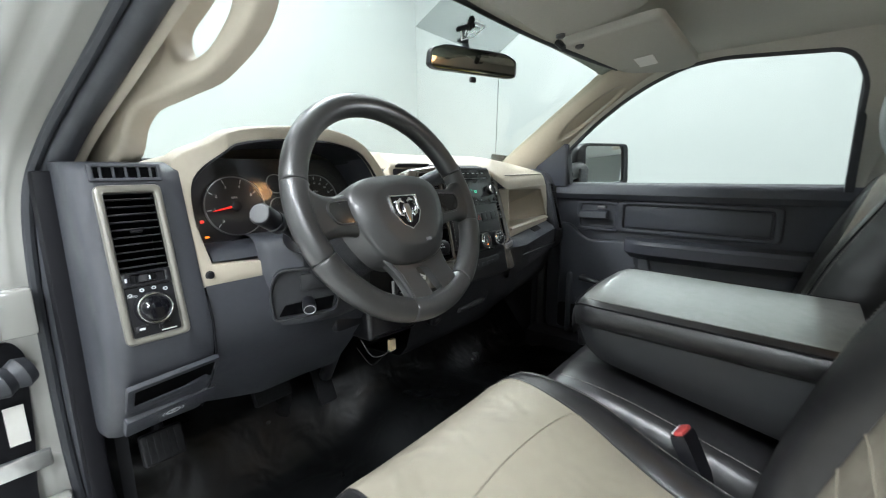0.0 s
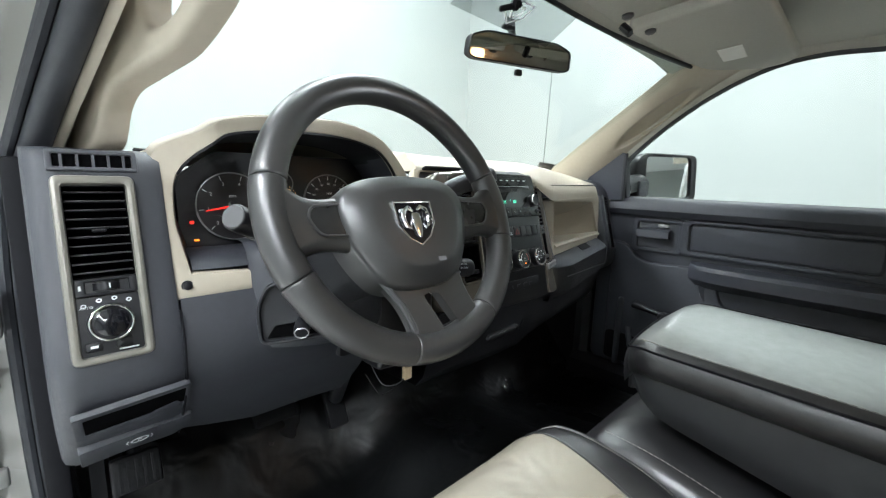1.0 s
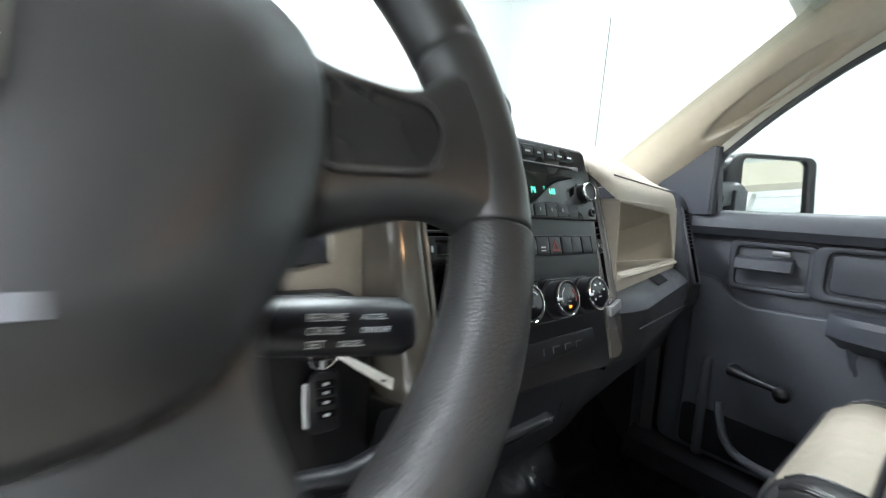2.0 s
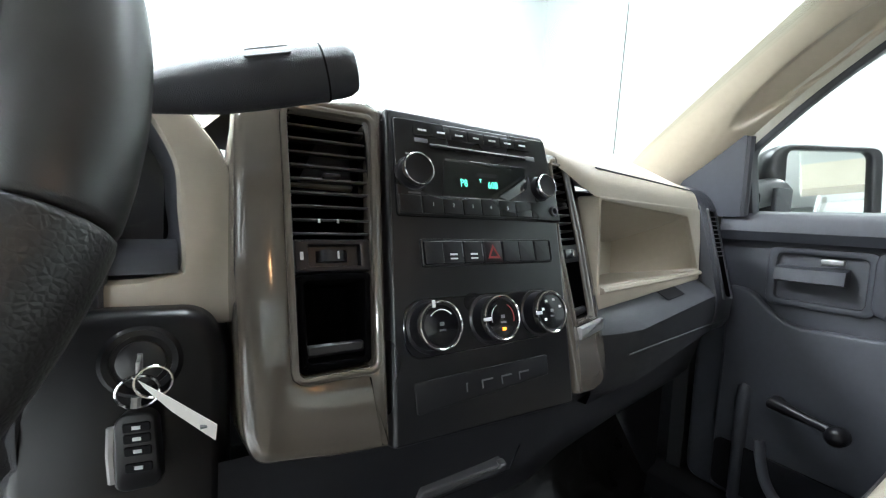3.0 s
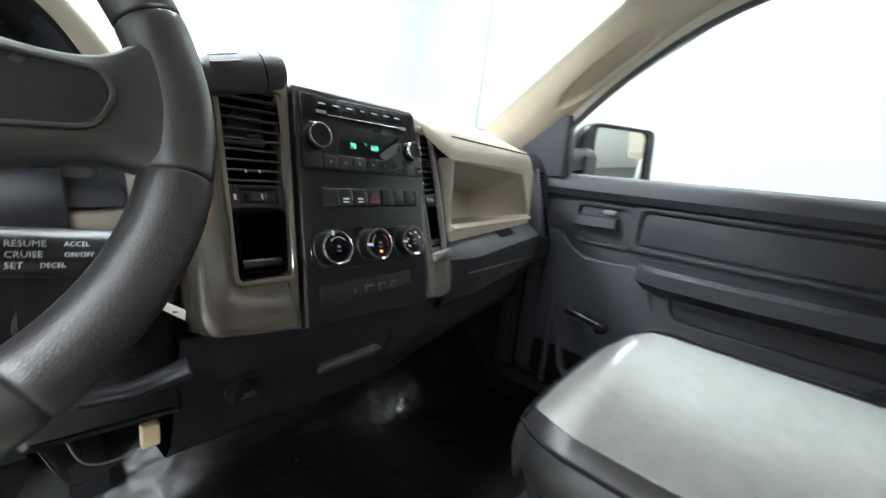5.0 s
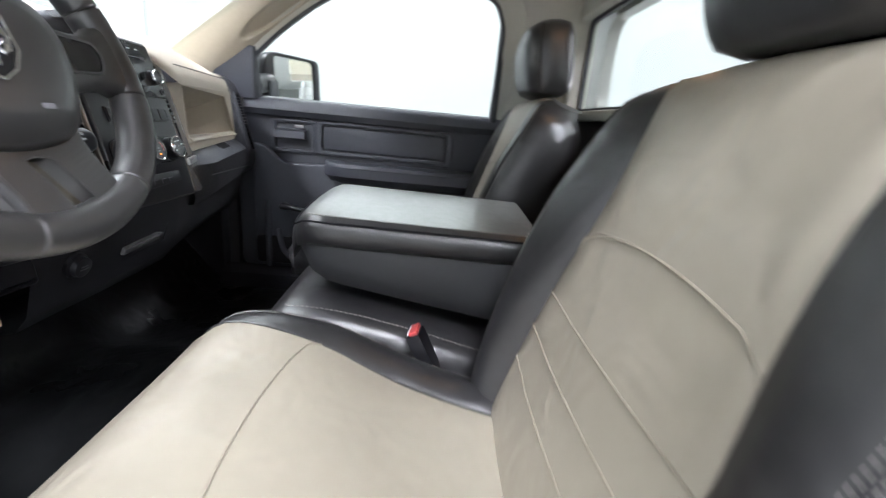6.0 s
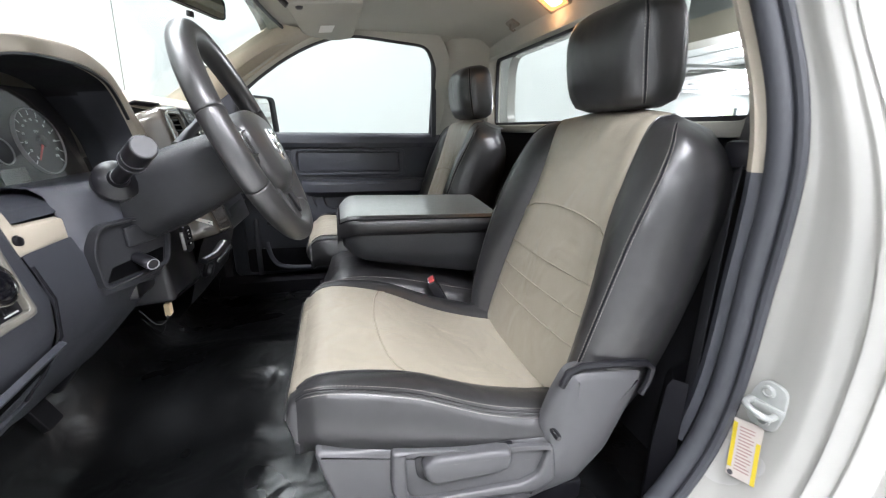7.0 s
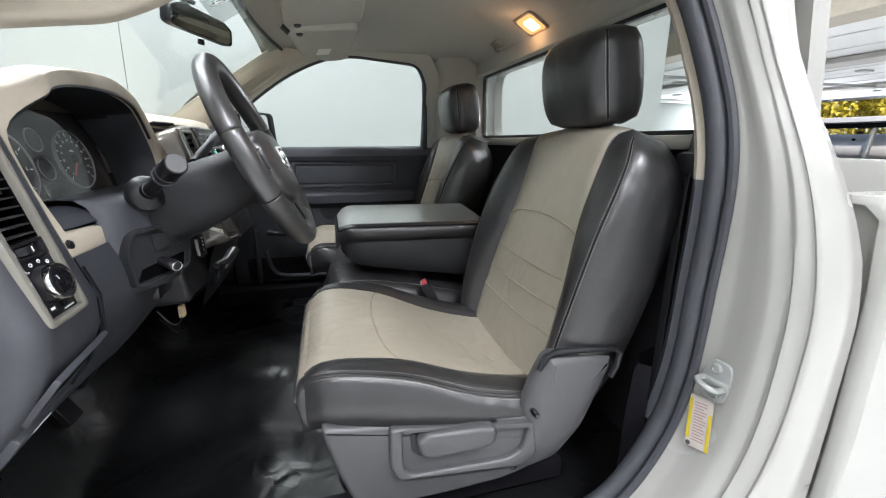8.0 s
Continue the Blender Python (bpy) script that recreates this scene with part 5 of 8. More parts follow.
# driver's end panel, grey, with rounded outer edge
def end_panel():
    zs = [1.035, 1.06, 1.09, 1.12, 1.15, 1.18, 1.20, 1.222, 1.25, 1.28, 1.32, 1.36, 1.40, 1.428, 1.44, 1.455]
    cols = [(-.828, .20), (-.828, .075), (-.827, .035), (-.823, .014), (-.812, .003), (-.80, 0), (-.793, 0), (-.732, 0), (-.70, 0), (-.690, .004), (-.685, .03)]
    rings = [[Vector((x, left_y(z) + d, z)) for x, d in cols] for z in zs]
    top = [[Vector((x, left_y(1.455) + d + .010, 1.466)) for x, d in cols], [Vector((x, left_y(1.455) + max(d, .0) + .035, 1.472)) for x, d in cols], [Vector((x, 1.20, 1.476)) for x, d in cols]]
    bot = [[Vector((x, left_y(1.035) + d + .02, 1.028)) for x, d in cols], [Vector((x, 1.18, 1.03)) for x, d in cols]]
    bm = loft(bot[::-1] + rings + top, closed=False)
    gone = [f for f in bm.faces if -.79 < f.calc_center_median().x < -.735 and 1.222 < f.calc_center_median().z < 1.428]
    bmesh.ops.delete(bm, geom=gone, context="FACES")
    return bm


part("end_panel", end_panel(), M_DASH_GREY, dash, "slate grey end panel", angle=50)
part("end_gap", tube([(-.689, left_y(z) - .0005, z) for z in (1.035, 1.08, 1.12, 1.17, 1.22, 1.262)], .0018, 5), M_BLACK_MATT, dash)


# knee panel below the instruments
def knee_panel():
    rows = []
    for z in (.985, 1.0, 1.03, 1.06, 1.09, 1.12, 1.15, 1.18, 1.21, 1.24, 1.265, 1.275):
        row = []
        for k in range(13):
            x = -.687 + .312 * k / 12
            zz = z + .055 * max(0, -(x + .56) / .13) * max(0, (1.2 - z) / .2)
            row.append(Vector((x, left_y(zz) + .004 - .03 * max(0, (x + .45) / .2) * (1 if z > 1.1 else .6), zz)))
        rows.append(row)
    back = [[p + Vector((0, .10, .01)) for p in rows[0]]]
    return loft(back + rows, closed=False)


part("knee_panel", knee_panel(), M_DASH_GREY, dash, "slate grey knee panel", angle=50)
# slot and parking brake release in the end panel
SL = face_at((-.742, .8845, 1.132), (1, .02, .06), (0, -.85, 1))
part("slot_frame", hoop(SL, rect(-.068, -.040, .058, .034, .004), rect(-.058, -.020, .052, .024, .002), -.006, .0016, .0008), M_DASH_GREY, dash)
# Flush black sheet stands for the shade inside the slot.
part("slot", plate(at_face(SL, 0, 0), rect(-.058, -.020, .052, .024), -.004, .0006), M_RECESS_SHADE, dash)
SB = face_at((-.742, .936, 1.066), (1, .02, .06), (0, -.87, 1))
bh = part("brake_release", plate(SB, rounded([(-.066, -.026), (.066, -.026), (.066, .024), (-.066, .024)], .003, 3), -.01, .0035, .0015), M_DASH_GREY, dash, "parking brake release handle")
part("ring_mark", hoop(SB, [(.011 * math.cos(a / 16 * 6.2832), .0075 * math.sin(a / 16 * 6.2832)) for a in range(16)], [(.0095 * math.cos(a / 16 * 6.2832), .0062 * math.sin(a / 16 * 6.2832)) for a in range(16)], .0033, .0040), M_PRINT_WHITE, bh)
lettering("letter_mark", "P", at_face(SB, 0, 0, .0039), .011, M_PRINT_WHITE, bh)
for s in (-1, 1):
    part("bracket_mark", tube([SB @ Vector((s * .0135, -.006, .0038)), SB @ Vector((s * .0155, 0, .0038)), SB @ Vector((s * .0135, .006, .0038))], .0006, 4), M_PRINT_WHITE, bh)

# defogger grille on top of the end panel
DG = face_at((-.760, .928, 1.4555), (1, 0, 0), (0, .25, 1))
dg = thing("window_defogger_grille", (-.76, .93, 1.445), "small dark defogger grille with upright fins", "vent")
part("frame", hoop(DG, rect(-.044, -.013, .044, .013, .003), rect(-.038, -.008, .038, .008, .002), -.004, .0045, .0015), M_DASH_GREY, dg)
# Thin black sheet stands for the shade between the fins.
part("backing", plate(DG, rect(-.038, -.008, .038, .008), -.001, .0012), M_RECESS_SHADE, dg)
for k in range(5):
    part("fin", box((-.030 + .015 * k, 0, .002), (.0028, .016, .004), 0, 1, DG), M_DASH_GREY, dg)


def slat_vent(t, m, x0, x1, y0, y1, n, lean, tab=True, wide=.0):
    """A dark duct with sloping slats; each slat is a piece."""
    # Back and walls blackened for the shade inside the duct.
    part("duct", join(plate(m, rect(x0, y0, x1, y1), -.052, -.048), hoop(m, rect(x0 - .001, y0 - .001, x1 + .001, y1 + .001), rect(x0, y0, x1, y1), -.05, 0)), M_RECESS_SHADE, t)
    h = (y1 - y0) / n
    for k in range(n):
        y = y0 + (k + .5) * h
        sl = part("slat", box((0, 0, 0), (x1 - x0 + wide, .0022, .014), .0008, 1, at_face(m, (x0 + x1) / 2, y, -.007) @ pose(0, 0, 0, lean)), M_SLAT, t)
    if tab:
        part("tab", box(((x0 + x1) / 2, (y0 + y1) / 2 + .001, .001), (.014, .004, .008), .001, 1, m), M_BLACK, t)


def thumbwheel(t, m, x0, x1, y0, y1):
    part("wheel_bar", join(hoop(m, rect(x0, y0, x1, y1, .001), rect(x0 + .010, y0 + .004, x1 - .008, y1 - .004, .001), -.006, .003, .001), plate(m, rect(x0 + .010, y0 + .004, x1 - .008, y1 - .004), -.006, -.004)), M_BLACK, t)
    a = at_face(m, (x0 + x1) / 2, (y0 + y1) / 2, -.010)
    part("thumbwheel", tube([a @ Vector((0, -.0045, 0)), a @ Vector((0, .0045, 0))], .0145, 22), M_BLACK, t)
    part("wheel_mark", box((.003, 0, .0147), (.0015, .006, .0006), 0, 1, a), M_PRINT_WHITE, t)
    part("wheel_icon", box((x0 + .005, (y0 + y1) / 2, .003), (.0025, .006, .0004), 0, 1, m), M_PRINT_WHITE, t)


# driver's vent and light switch panel
vent = thing("driver_vent_panel", (-.762, .88, 1.215), "tall air vent and headlight switch in a satin frame", "vent")
_o = rounded([(-.803, lv(1.215)), (-.722, lv(1.215)), (-.722, lv(1.437)), (-.803, lv(1.437))], .010, 5)
_i = rounded([(-.793, lv(1.224)), (-.732, lv(1.224)), (-.732, lv(1.426)), (-.793, lv(1.426))], .004, 5)
part("frame", hoop(FL, _o, _i, -.01, .009, .004, back=-.012), M_BEZEL, vent, "satin metallic frame")
slat_vent(vent, FL, -.792, -.733, lv(1.317), lv(1.424), 10, 6)
thumbwheel(vent, FL, -.793, -.732, lv(1.294), lv(1.315))
part("switch_plate", plate(FL, rect(-.793, lv(1.224), -.732, lv(1.293)), -.012, .001), M_BLACK, vent)
sw = part("headlight_switch", turned(at_face(FL, -.7625, lv(1.261)), [(.0235, 0), (.0235, .004), (.0225, .006), (.0215, .012), (.020, .016), (.017, .0175), (0, .0178)], 36), M_BLACK, vent, "black rotary headlight switch")
part("chrome_ring", hoop(at_face(FL, -.7625, lv(1.261)), [(.0222 * math.cos(a / 36 * 6.2832), .0222 * math.sin(a / 36 * 6.2832)) for a in range(36)], [(.0195 * math.cos(a / 36 * 6.2832), .0195 * math.sin(a / 36 * 6.2832)) for a in range(36)], .010, .0182, .0008), M_CHROME, sw)
part("knob_face", turned(at_face(FL, -.7625, lv(1.261), .0166), [(.0170, 0), (.0165, .002), (.013, .0034), (.006, .004), (0, .0042)], 32), M_GLOSS_BLACK, sw)
part("pointer", box((-.006, .010, .0206), (.0012, .006, .0004), 0, 1, at_face(FL, -.7625, lv(1.261)) @ pose(0, 0, 0, 0, 0, 25)), M_PRINT_WHITE, sw)
for dx, dz in ((-.024, .023), (-.009, .028), (.006, .029), (.020, .025)):
    part("switch_icon", hoop(at_face(FL, -.7625 + dx, lv(1.261) + dz, .001), [(.0030 * math.cos(a / 8 * 6.2832), .0026 * math.sin(a / 8 * 6.2832)) for a in range(8)], [(.0016 * math.cos(a / 8 * 6.2832), .0013 * math.sin(a / 8 * 6.2832)) for a in range(8)], 0, .0004), M_PRINT_WHITE, vent)
lettering("switch_word", "AUTO", at_face(FL, -.784, lv(1.281), .0011), .0045, M_PRINT_WHITE, vent)
for x in (-.781, -.752):
    part("push_button", plate(FL, rect(x - .008, lv(1.230), x + .008, lv(1.240), .001), 0, .0045, .001), M_BLACK, vent)
part("button_icon", box((-.781, lv(1.235), .0047), (.007, .003, .0003), 0, 1, FL), M_PRINT_WHITE, vent)
part("dimmer_wheel", tube([FL @ Vector((-.756, lv(1.2345), -.002)), FL @ Vector((-.744, lv(1.2345), -.002))], .0075, 14), M_BLACK, vent)
part("dimmer_scale", box((-.748, lv(1.2272), .0012), (.020, .0018, .0003), 0, 1, FL), M_PRINT_WHITE, vent)

# ---- instrument hood and bezel ----
bez_y = lambda x, z: .886 + (.06 + .20 * min(1, max(0, (-.625 - x) / .05))) * (z - 1.27)
OUT = [(-.699, 1.272), (-.596, 1.270), (-.50, 1.270), (-.40, 1.267), (-.30, 1.264), (-.247, 1.266), (-.245, 1.36), (-.252, 1.405), (-.285, 1.450), (-.318, 1.492), (-.355, 1.520),
       (-.43, 1.538), (-.545, 1.534), (-.612, 1.522), (-.640, 1.505), (-.700, 1.466), (-.701, 1.37)]
INN = [(-.668, 1.306), (-.596, 1.302), (-.50, 1.302), (-.40, 1.303), (-.31, 1.304), (-.283, 1.310), (-.284, 1.36), (-.287, 1.40), (-.308, 1.442), (-.332, 1.478), (-.362, 1.499),
       (-.43, 1.513), (-.530, 1.513), (-.600, 1.504), (-.628, 1.488), (-.671, 1.443), (-.679, 1.37)]


def dense(pts, k=5):
    n = len(pts)
    out = []
    for i in range(n):
        a, b, c, d = (Vector(pts[(i + j) % n]) for j in (-1, 0, 1, 2))
        if i in (0, 4, n - 1):
            out += [b.lerp(c, j / k) for j in range(k)]
            continue
        for j in range(k):
            t = j / k
            out.append(.5 * (2 * b + (c - a) * t + (2 * a - 5 * b + 4 * c - d) * t * t + (3 * b - a - 3 * c + d) * t ** 3))
    return out


def hood():
    o, i = dense(OUT), dense(INN)
    r3 = lambda pts, dy, back=0: [Vector((p.x, bez_y(p.x, p.y) + dy + back, p.y)) for p in pts]
    oi, ii = inset(o, .004), inset(i, -.004)
    rings = [r3(o, .06), r3(o, .004), r3(inset(o, .0012), .0012), r3(oi, 0), r3(ii, 0), r3(inset(i, -.0012), .0012), r3(i, .004), r3(inset(i, .002), .012)]
    return loft(rings, caps=False)


hd = thing("instrument_hood", (-.478, .95, 1.27), "beige instrument hood and bezel with a padded brow", "dashboard")
part("bezel", hood(), M_DASH_BEIGE, hd, angle=35)


def brow():
    o = [p for p in inset(dense(OUT), -.0005) if p.y > 1.36]
    o.sort(key=lambda p: p.x)
    rings = []
    for q in (0, .03, .1, .25, .45, .7, 1):
        ring = []
        for p in o:
            y = bez_y(p.x, p.y) + .004 + (1.27 - bez_y(p.x, p.y)) * q
            drop = (p.y - 1.472) * q ** 1.3 if p.y > 1.472 else 0
            bulge = .007 * math.sin(math.pi * min(1, q * 4)) if p.y > 1.46 else 0
            ring.append(Vector((p.x * (1 + .0 * q), y, p.y - drop + bulge)))
        rings.append(ring)
    return loft(rings, closed=False)


part("brow", brow(), M_DASH_BEIGE, hd, "beige padded brow", angle=60)


def tunnel(side_walls):
    i = dense(INN)
    a = [Vector((p.x, bez_y(p.x, p.y) + .010, p.y)) for p in inset(i, .0015)]
    b = []
    for p in i:
        x = -.478 + (p.x + .478) * .93
        z = 1.385 + (p.y - 1.385) * (.90 if p.y > 1.385 else .72)
        b.append(Vector((x, .985 + .2 * (z - 1.36), z)))
    bm = loft([a, [u.lerp(w, .5) for u, w in zip(a, b)], b], caps=False)
    flank = lambda c: c.z < 1.445 + .04 * (c.x > -.4) and c.x > -.34
    bmesh.ops.delete(bm, geom=[f for f in bm.faces if flank(f.calc_center_median()) != side_walls], context="FACES")
    return bm


part("tunnel", tunnel(False), M_DASH_DARK, hd, "dark inner cowl", angle=35)
part("tunnel_wall", tunnel(True), M_DASH_GREY, hd, "slate grey side wall of the cowl", angle=35)
part("lip", tube([Vector((p.x, bez_y(p.x, p.y) + .006, p.y)) for p in inset(dense(INN), .001) if p.y > 1.43], .003, 6), M_BLACK, hd)
part("lower_shelf", loft([[Vector((x, bez_y(x, 1.309) + .003, 1.3095)), Vector((x, bez_y(x, 1.30) + .012, 1.322)), Vector((x, .935, 1.334)), Vector((x, .978, 1.330))] for x in (-.667, -.60, -.50, -.40, -.286)], closed=False), M_DASH_GREY, hd, "slate grey ledge below the gauges")
trip = part("trip_button", turned(face_at((-.676, bez_y(-.676, 1.290), 1.290), (1, 0, 0), (0, .13, 1)), [(.0075, -.002), (.0075, .001), (.006, .0015), (.0055, .004), (.003, .0048), (0, .005)], 20), M_BLACK, hd, "round black trip reset button")

# gauges
cl = thing("instrument_cluster", (-.478, .99, 1.31), "instrument cluster with two round dials under a clear lens", "gauge")
part("face", plate(FG, rounded([(-.662, gv(1.315)), (-.300, gv(1.315)), (-.298, gv(1.44)), (-.335, gv(1.482)), (-.60, gv(1.482)), (-.660, gv(1.44))], .01, 3), -.012, -.006), M_DIAL, cl)
ring_of = lambda r, n=48: [(r * math.cos(a / n * 6.2832), r * math.sin(a / n * 6.2832)) for a in range(n)]
for cx, cz, rr, span, n, nums in ((-.580, 1.392, .056, (225, -45), 8, "01234567"), (-.402, 1.396, .053, (225, -45), 13, None)):
    G = at_face(FG, cx, gv(cz), -.006)
    d = part("dial", plate(G, ring_of(rr - .001), 0, .003), M_DIAL, cl, "black dial with white figures")
    part("dial_ring", hoop(G, ring_of(rr + .0010), ring_of(rr - .0008), 0, .006, .0008), M_SILVER, d)
    for k in range(n):
        a = radians(span[0] + (span[1] - span[0]) * k / (n - 1))
        part("tick", box((0, 0, 0), (.0075, .0013, .0004), 0, 1, G @ Matrix.Translation((math.cos(a) * (rr - .007), math.sin(a) * (rr - .007), .0033)) @ Matrix.Rotation(a, 4, "Z")), M_PRINT_WHITE, d)
        word = nums[k] if nums else str(k * 10)
        lettering("figure", word, G @ Matrix.Translation((math.cos(a) * (rr - .0175), math.sin(a) * (rr - .0175), .0033)), .0085 if nums else .0062, M_PRINT_WHITE, d)
    lettering("unit", "RPM" if nums else "MPH", G @ Matrix.Translation((0, .016, .0033)), .006, M_PRINT_WHITE, d)
    a = radians(190 if nums else 226)
    part("needle", loft([[G @ (Matrix.Rotation(a, 4, "Z") @ Vector(q)) for q in ((x, -w, .006), (x, w, .006), (x, w, .0075), (x, -w, .0075))] for x, w in ((-.008, .0022), (rr - .012, .0007))]), M_REDGLOW if nums else M_RED, d, "orange-red needle")
    part("needle_hub", turned(G, [(.009, .003), (.009, .009), (.006, .0105), (0, .0105)], 20), M_BLACK, d)
part("tell_tale", box((-.644, gv(1.368), -.004), (.006, .005, .0006), 0, 1, FG), M_REDGLOW, cl, "lit red warning lamp")
part("tell_tale", box((-.640, gv(1.340), -.004), (.007, .003, .0006), 0, 1, FG), M_AMBER, cl, "lit amber warning lamp")
part("small_gauge", hoop(at_face(FG, -.492, gv(1.432), -.005), ring_of(.020, 24), ring_of(.0185, 24), 0, .002), M_SILVER, cl)
part("small_gauge", hoop(at_face(FG, -.492, gv(1.385), -.005), ring_of(.020, 24), ring_of(.0185, 24), 0, .002), M_SILVER, cl)
part("info_display", plate(FG, rect(-.520, gv(1.338), -.464, gv(1.360), .002), -.006, -.004), M_DISPLAY, cl)
_l = part("lens", loft([[Vector((x, y, z)) for x in (-.666, -.575, -.478, -.385, -.296)] for y, z in ((.944, 1.327), (.954, 1.38), (.963, 1.43), (.971, 1.475))], closed=False), M_LENS, cl, "clear curved lens")
_l.visible_shadow = False

# ---- top pad and passenger side ----
CREST = [(-.72, 1.480), (-.27, 1.504), (-.10, 1.499), (.10, 1.500), (.30, 1.490), (.50, 1.477), (.70, 1.462), (.80, 1.455)]


def top_pad():
    rows = []
    for k in range(61):
        x = -.70 + 1.46 * k / 60
        zc = interp(CREST, x)
        ry = right_y(x)
        centre = [(.888, 1.446), (.890, 1.456), (.896, 1.464), (.910, 1.473), (.935, 1.485), (.965, zc - .004), (1.01, zc), (1.07, zc - .003), (1.18, 1.480), (1.31, 1.460)]
        side = [(ry + .0058, 1.396), (ry + .0085, 1.413), (ry + .015, 1.429), (ry + .030, 1.444), (ry + .055, zc - .014), (ry + .085, zc - .005), (ry + .115, zc), (ry + .15, zc - .002), (1.20, 1.474), (1.31, 1.458)]
        if x < -.25:
            prof = [(1.075 + .1 * i / 9, 1.455 + .02 * i / 9) for i in range(7)] + [(1.18, 1.474), (1.25, 1.47), (1.31, 1.460)]
        else:
            f = min(1, max(0, (x - .09) / .09))
            f = f * f * (3 - 2 * f)
            prof = [(a[0] + (b[0] - a[0]) * f, a[1] + (b[1] - a[1]) * f) for a, b in zip(centre, side)]
            g = max(0, min(1, (-.105 - x) / .02))
            back = [(.928, 1.462), (.930, 1.468), (.936, 1.475), (.946, 1.481), (.960, 1.488)] + centre[5:]
            prof = [(a[0] + (b[0] - a[0]) * g, a[1] + (b[1] - a[1]) * g) for a, b in zip(prof, back)]
        if x > .685:
            prof = [(1.05 + .25 * i / 9, 1.452 + .010 * math.sin(math.pi * i / 9)) for i in range(10)]
        rows.append([Vector((x, y, z)) for y, z in prof])
    return loft(rows, closed=False)


part("top_pad", top_pad(), M_DASH_BEIGE, dash, "beige padded dash top", angle=60)
part("pad_seam", tube([(x, right_y(x) + .0222, 1.4375) for x in (.20, .35, .5, .68)], .0012, 5), M_DASH_GREY, dash)
_ro = rounded([(ru(.186), -.056), (ru(.698), -.056), (ru(.690), .02), (ru(.680), .075), (ru(.676), .099), (ru(.186), .099)], [.004, .006, .002, .002, .004, .004], 5)
_ri = rounded([(ru(.194), -.024), (ru(.674), -.032), (ru(.638), .02), (ru(.602), .066), (ru(.590), .080), (ru(.194), .092)], [.004, .008, .004, .004, .006, .004], 5)
part("passenger_face", hoop(FR, _ro, _ri, -.03, .0, .003, back=-.012), M_DASH_BEIGE, dash, "beige fascia round the open shelf")
_bk = [Vector((p.x * .9 + .012 if p.x < .2 else .372 + .05 * (p.y + .032), .027 if p.y > .03 else -.042 + .02 * (p.y + .032))) for p in _ri]
sh = part("shelf_recess", loft([[FR @ Vector((p.x, p.y, -.008)) for p in _ri], [FR @ Vector((.6 * p.x + .4 * q.x, .6 * p.y + .4 * q.y, -.05)) for p, q in zip(_ri, _bk)], [FR @ Vector((p.x, p.y, -.135)) for p in _bk]], caps=False), M_DASH_BEIGE, dash, "beige lined open shelf", angle=30)
part("shelf_back", plate(FR, [(p.x, p.y) for p in inset(_bk, -.002)], -.14, -.134), M_DASH_BEIGE, sh)
part("shelf_lip", tube([FR @ Vector((ru(.195), -.030, .0)), FR @ Vector((ru(.40), -.035, .001)), FR @ Vector((ru(.686), -.041, .0))], .0065, 8, flat=.8), M_DASH_BEIGE, sh)


def tray(i0, i1):
    rows = []
    for k in range(13):
        x = .175 + .55 * k / 12
        y = right_y(x)
        f = min(1, .25 + (x - .175) / .10)
        rows.append([Vector((x, y + .01, 1.249)), Vector((x, y - .004 * f, 1.241)), Vector((x, y - .030 * f, 1.226)), Vector((x, y - .040 * f, 1.214)), Vector((x, y - .040 * f, 1.17)), Vector((x, y - .034 * f, 1.135)), Vector((x, y - .01 * f, 1.118)), Vector((x, y + .08, 1.110))][i0:i1])
    return loft(rows, closed=False)


part("glovebox_tray", tray(0, 4), M_DASH_GREY, dash, "slate grey tray above the glove box", angle=35)
# Charcoal here stands for the shade on the downward-facing lid.
part("glovebox_lid", tray(3, 8), M_DASH_DARK, dash, "glove box lid, darkened for the shade on its face", angle=35)
# Thin black sheet laid on the tray as the shade in its notch.
part("tray_notch_shade", loft([[Vector((x, right_y(x) + .004, 1.247)), Vector((x, right_y(x) - .022, 1.2335)), Vector((x, right_y(x) - .022, 1.2325)), Vector((x, right_y(x) + .004, 1.2455))] for x in (.425, .44, .50, .52)]), M_BLACK_MATT, dash)
# Tube in a paler plastic stands for the highlight on this seam.
part("glovebox_seam_glint", tube([(x, right_y(x) - .0405, 1.190 - .075 * (x - .2)) for x in (.22, .4, .5, .70)], .0013, 5), M_SEAT_TRIM, dash)


CAP = [(1.11, .985), (1.135, .945), (1.16, .932), (1.21, .930), (1.25, .941), (1.30, .954), (1.35, .967), (1.40, .981), (1.425, .994), (1.444, 1.015), (1.456, 1.05), (1.462, 1.12)]


def end_cap():
    rows = []
    for x, dy in ((.684, .045), (.6845, .008), (.687, .001), (.694, .0), (.725, .0), (.758, .002), (.772, .010), (.780, .028), (.784, .08)):
        rows.append([Vector((x, y + dy, z)) for z, y in CAP])
    return loft(rows, closed=False)


part("end_cap", end_cap(), M_DASH_GREY, dash, "slate grey end cap", angle=50)
pv = thing("passenger_vent", (.74, .93, 1.20), "tall narrow passenger air vent in a dark rim", "vent")
FE = face_at((.727, .9535, 1.303), (1, .05, 0), (-.027, .051, .194))
_vo = rounded([(-.021, -.102), (.019, -.106), (.020, .100), (-.017, .104)], .010, 4)
_vi = rounded([(-.015, -.095), (.013, -.099), (.014, .093), (-.011, .097)], .006, 4)
part("rim", hoop(FE, _vo, _vi, -.012, .003, .002), M_DASH_GREY, pv)
# Flush black sheet for the shade behind the slats.
part("backing", plate(FE, _vi, -.006, .0004), M_RECESS_SHADE, pv)
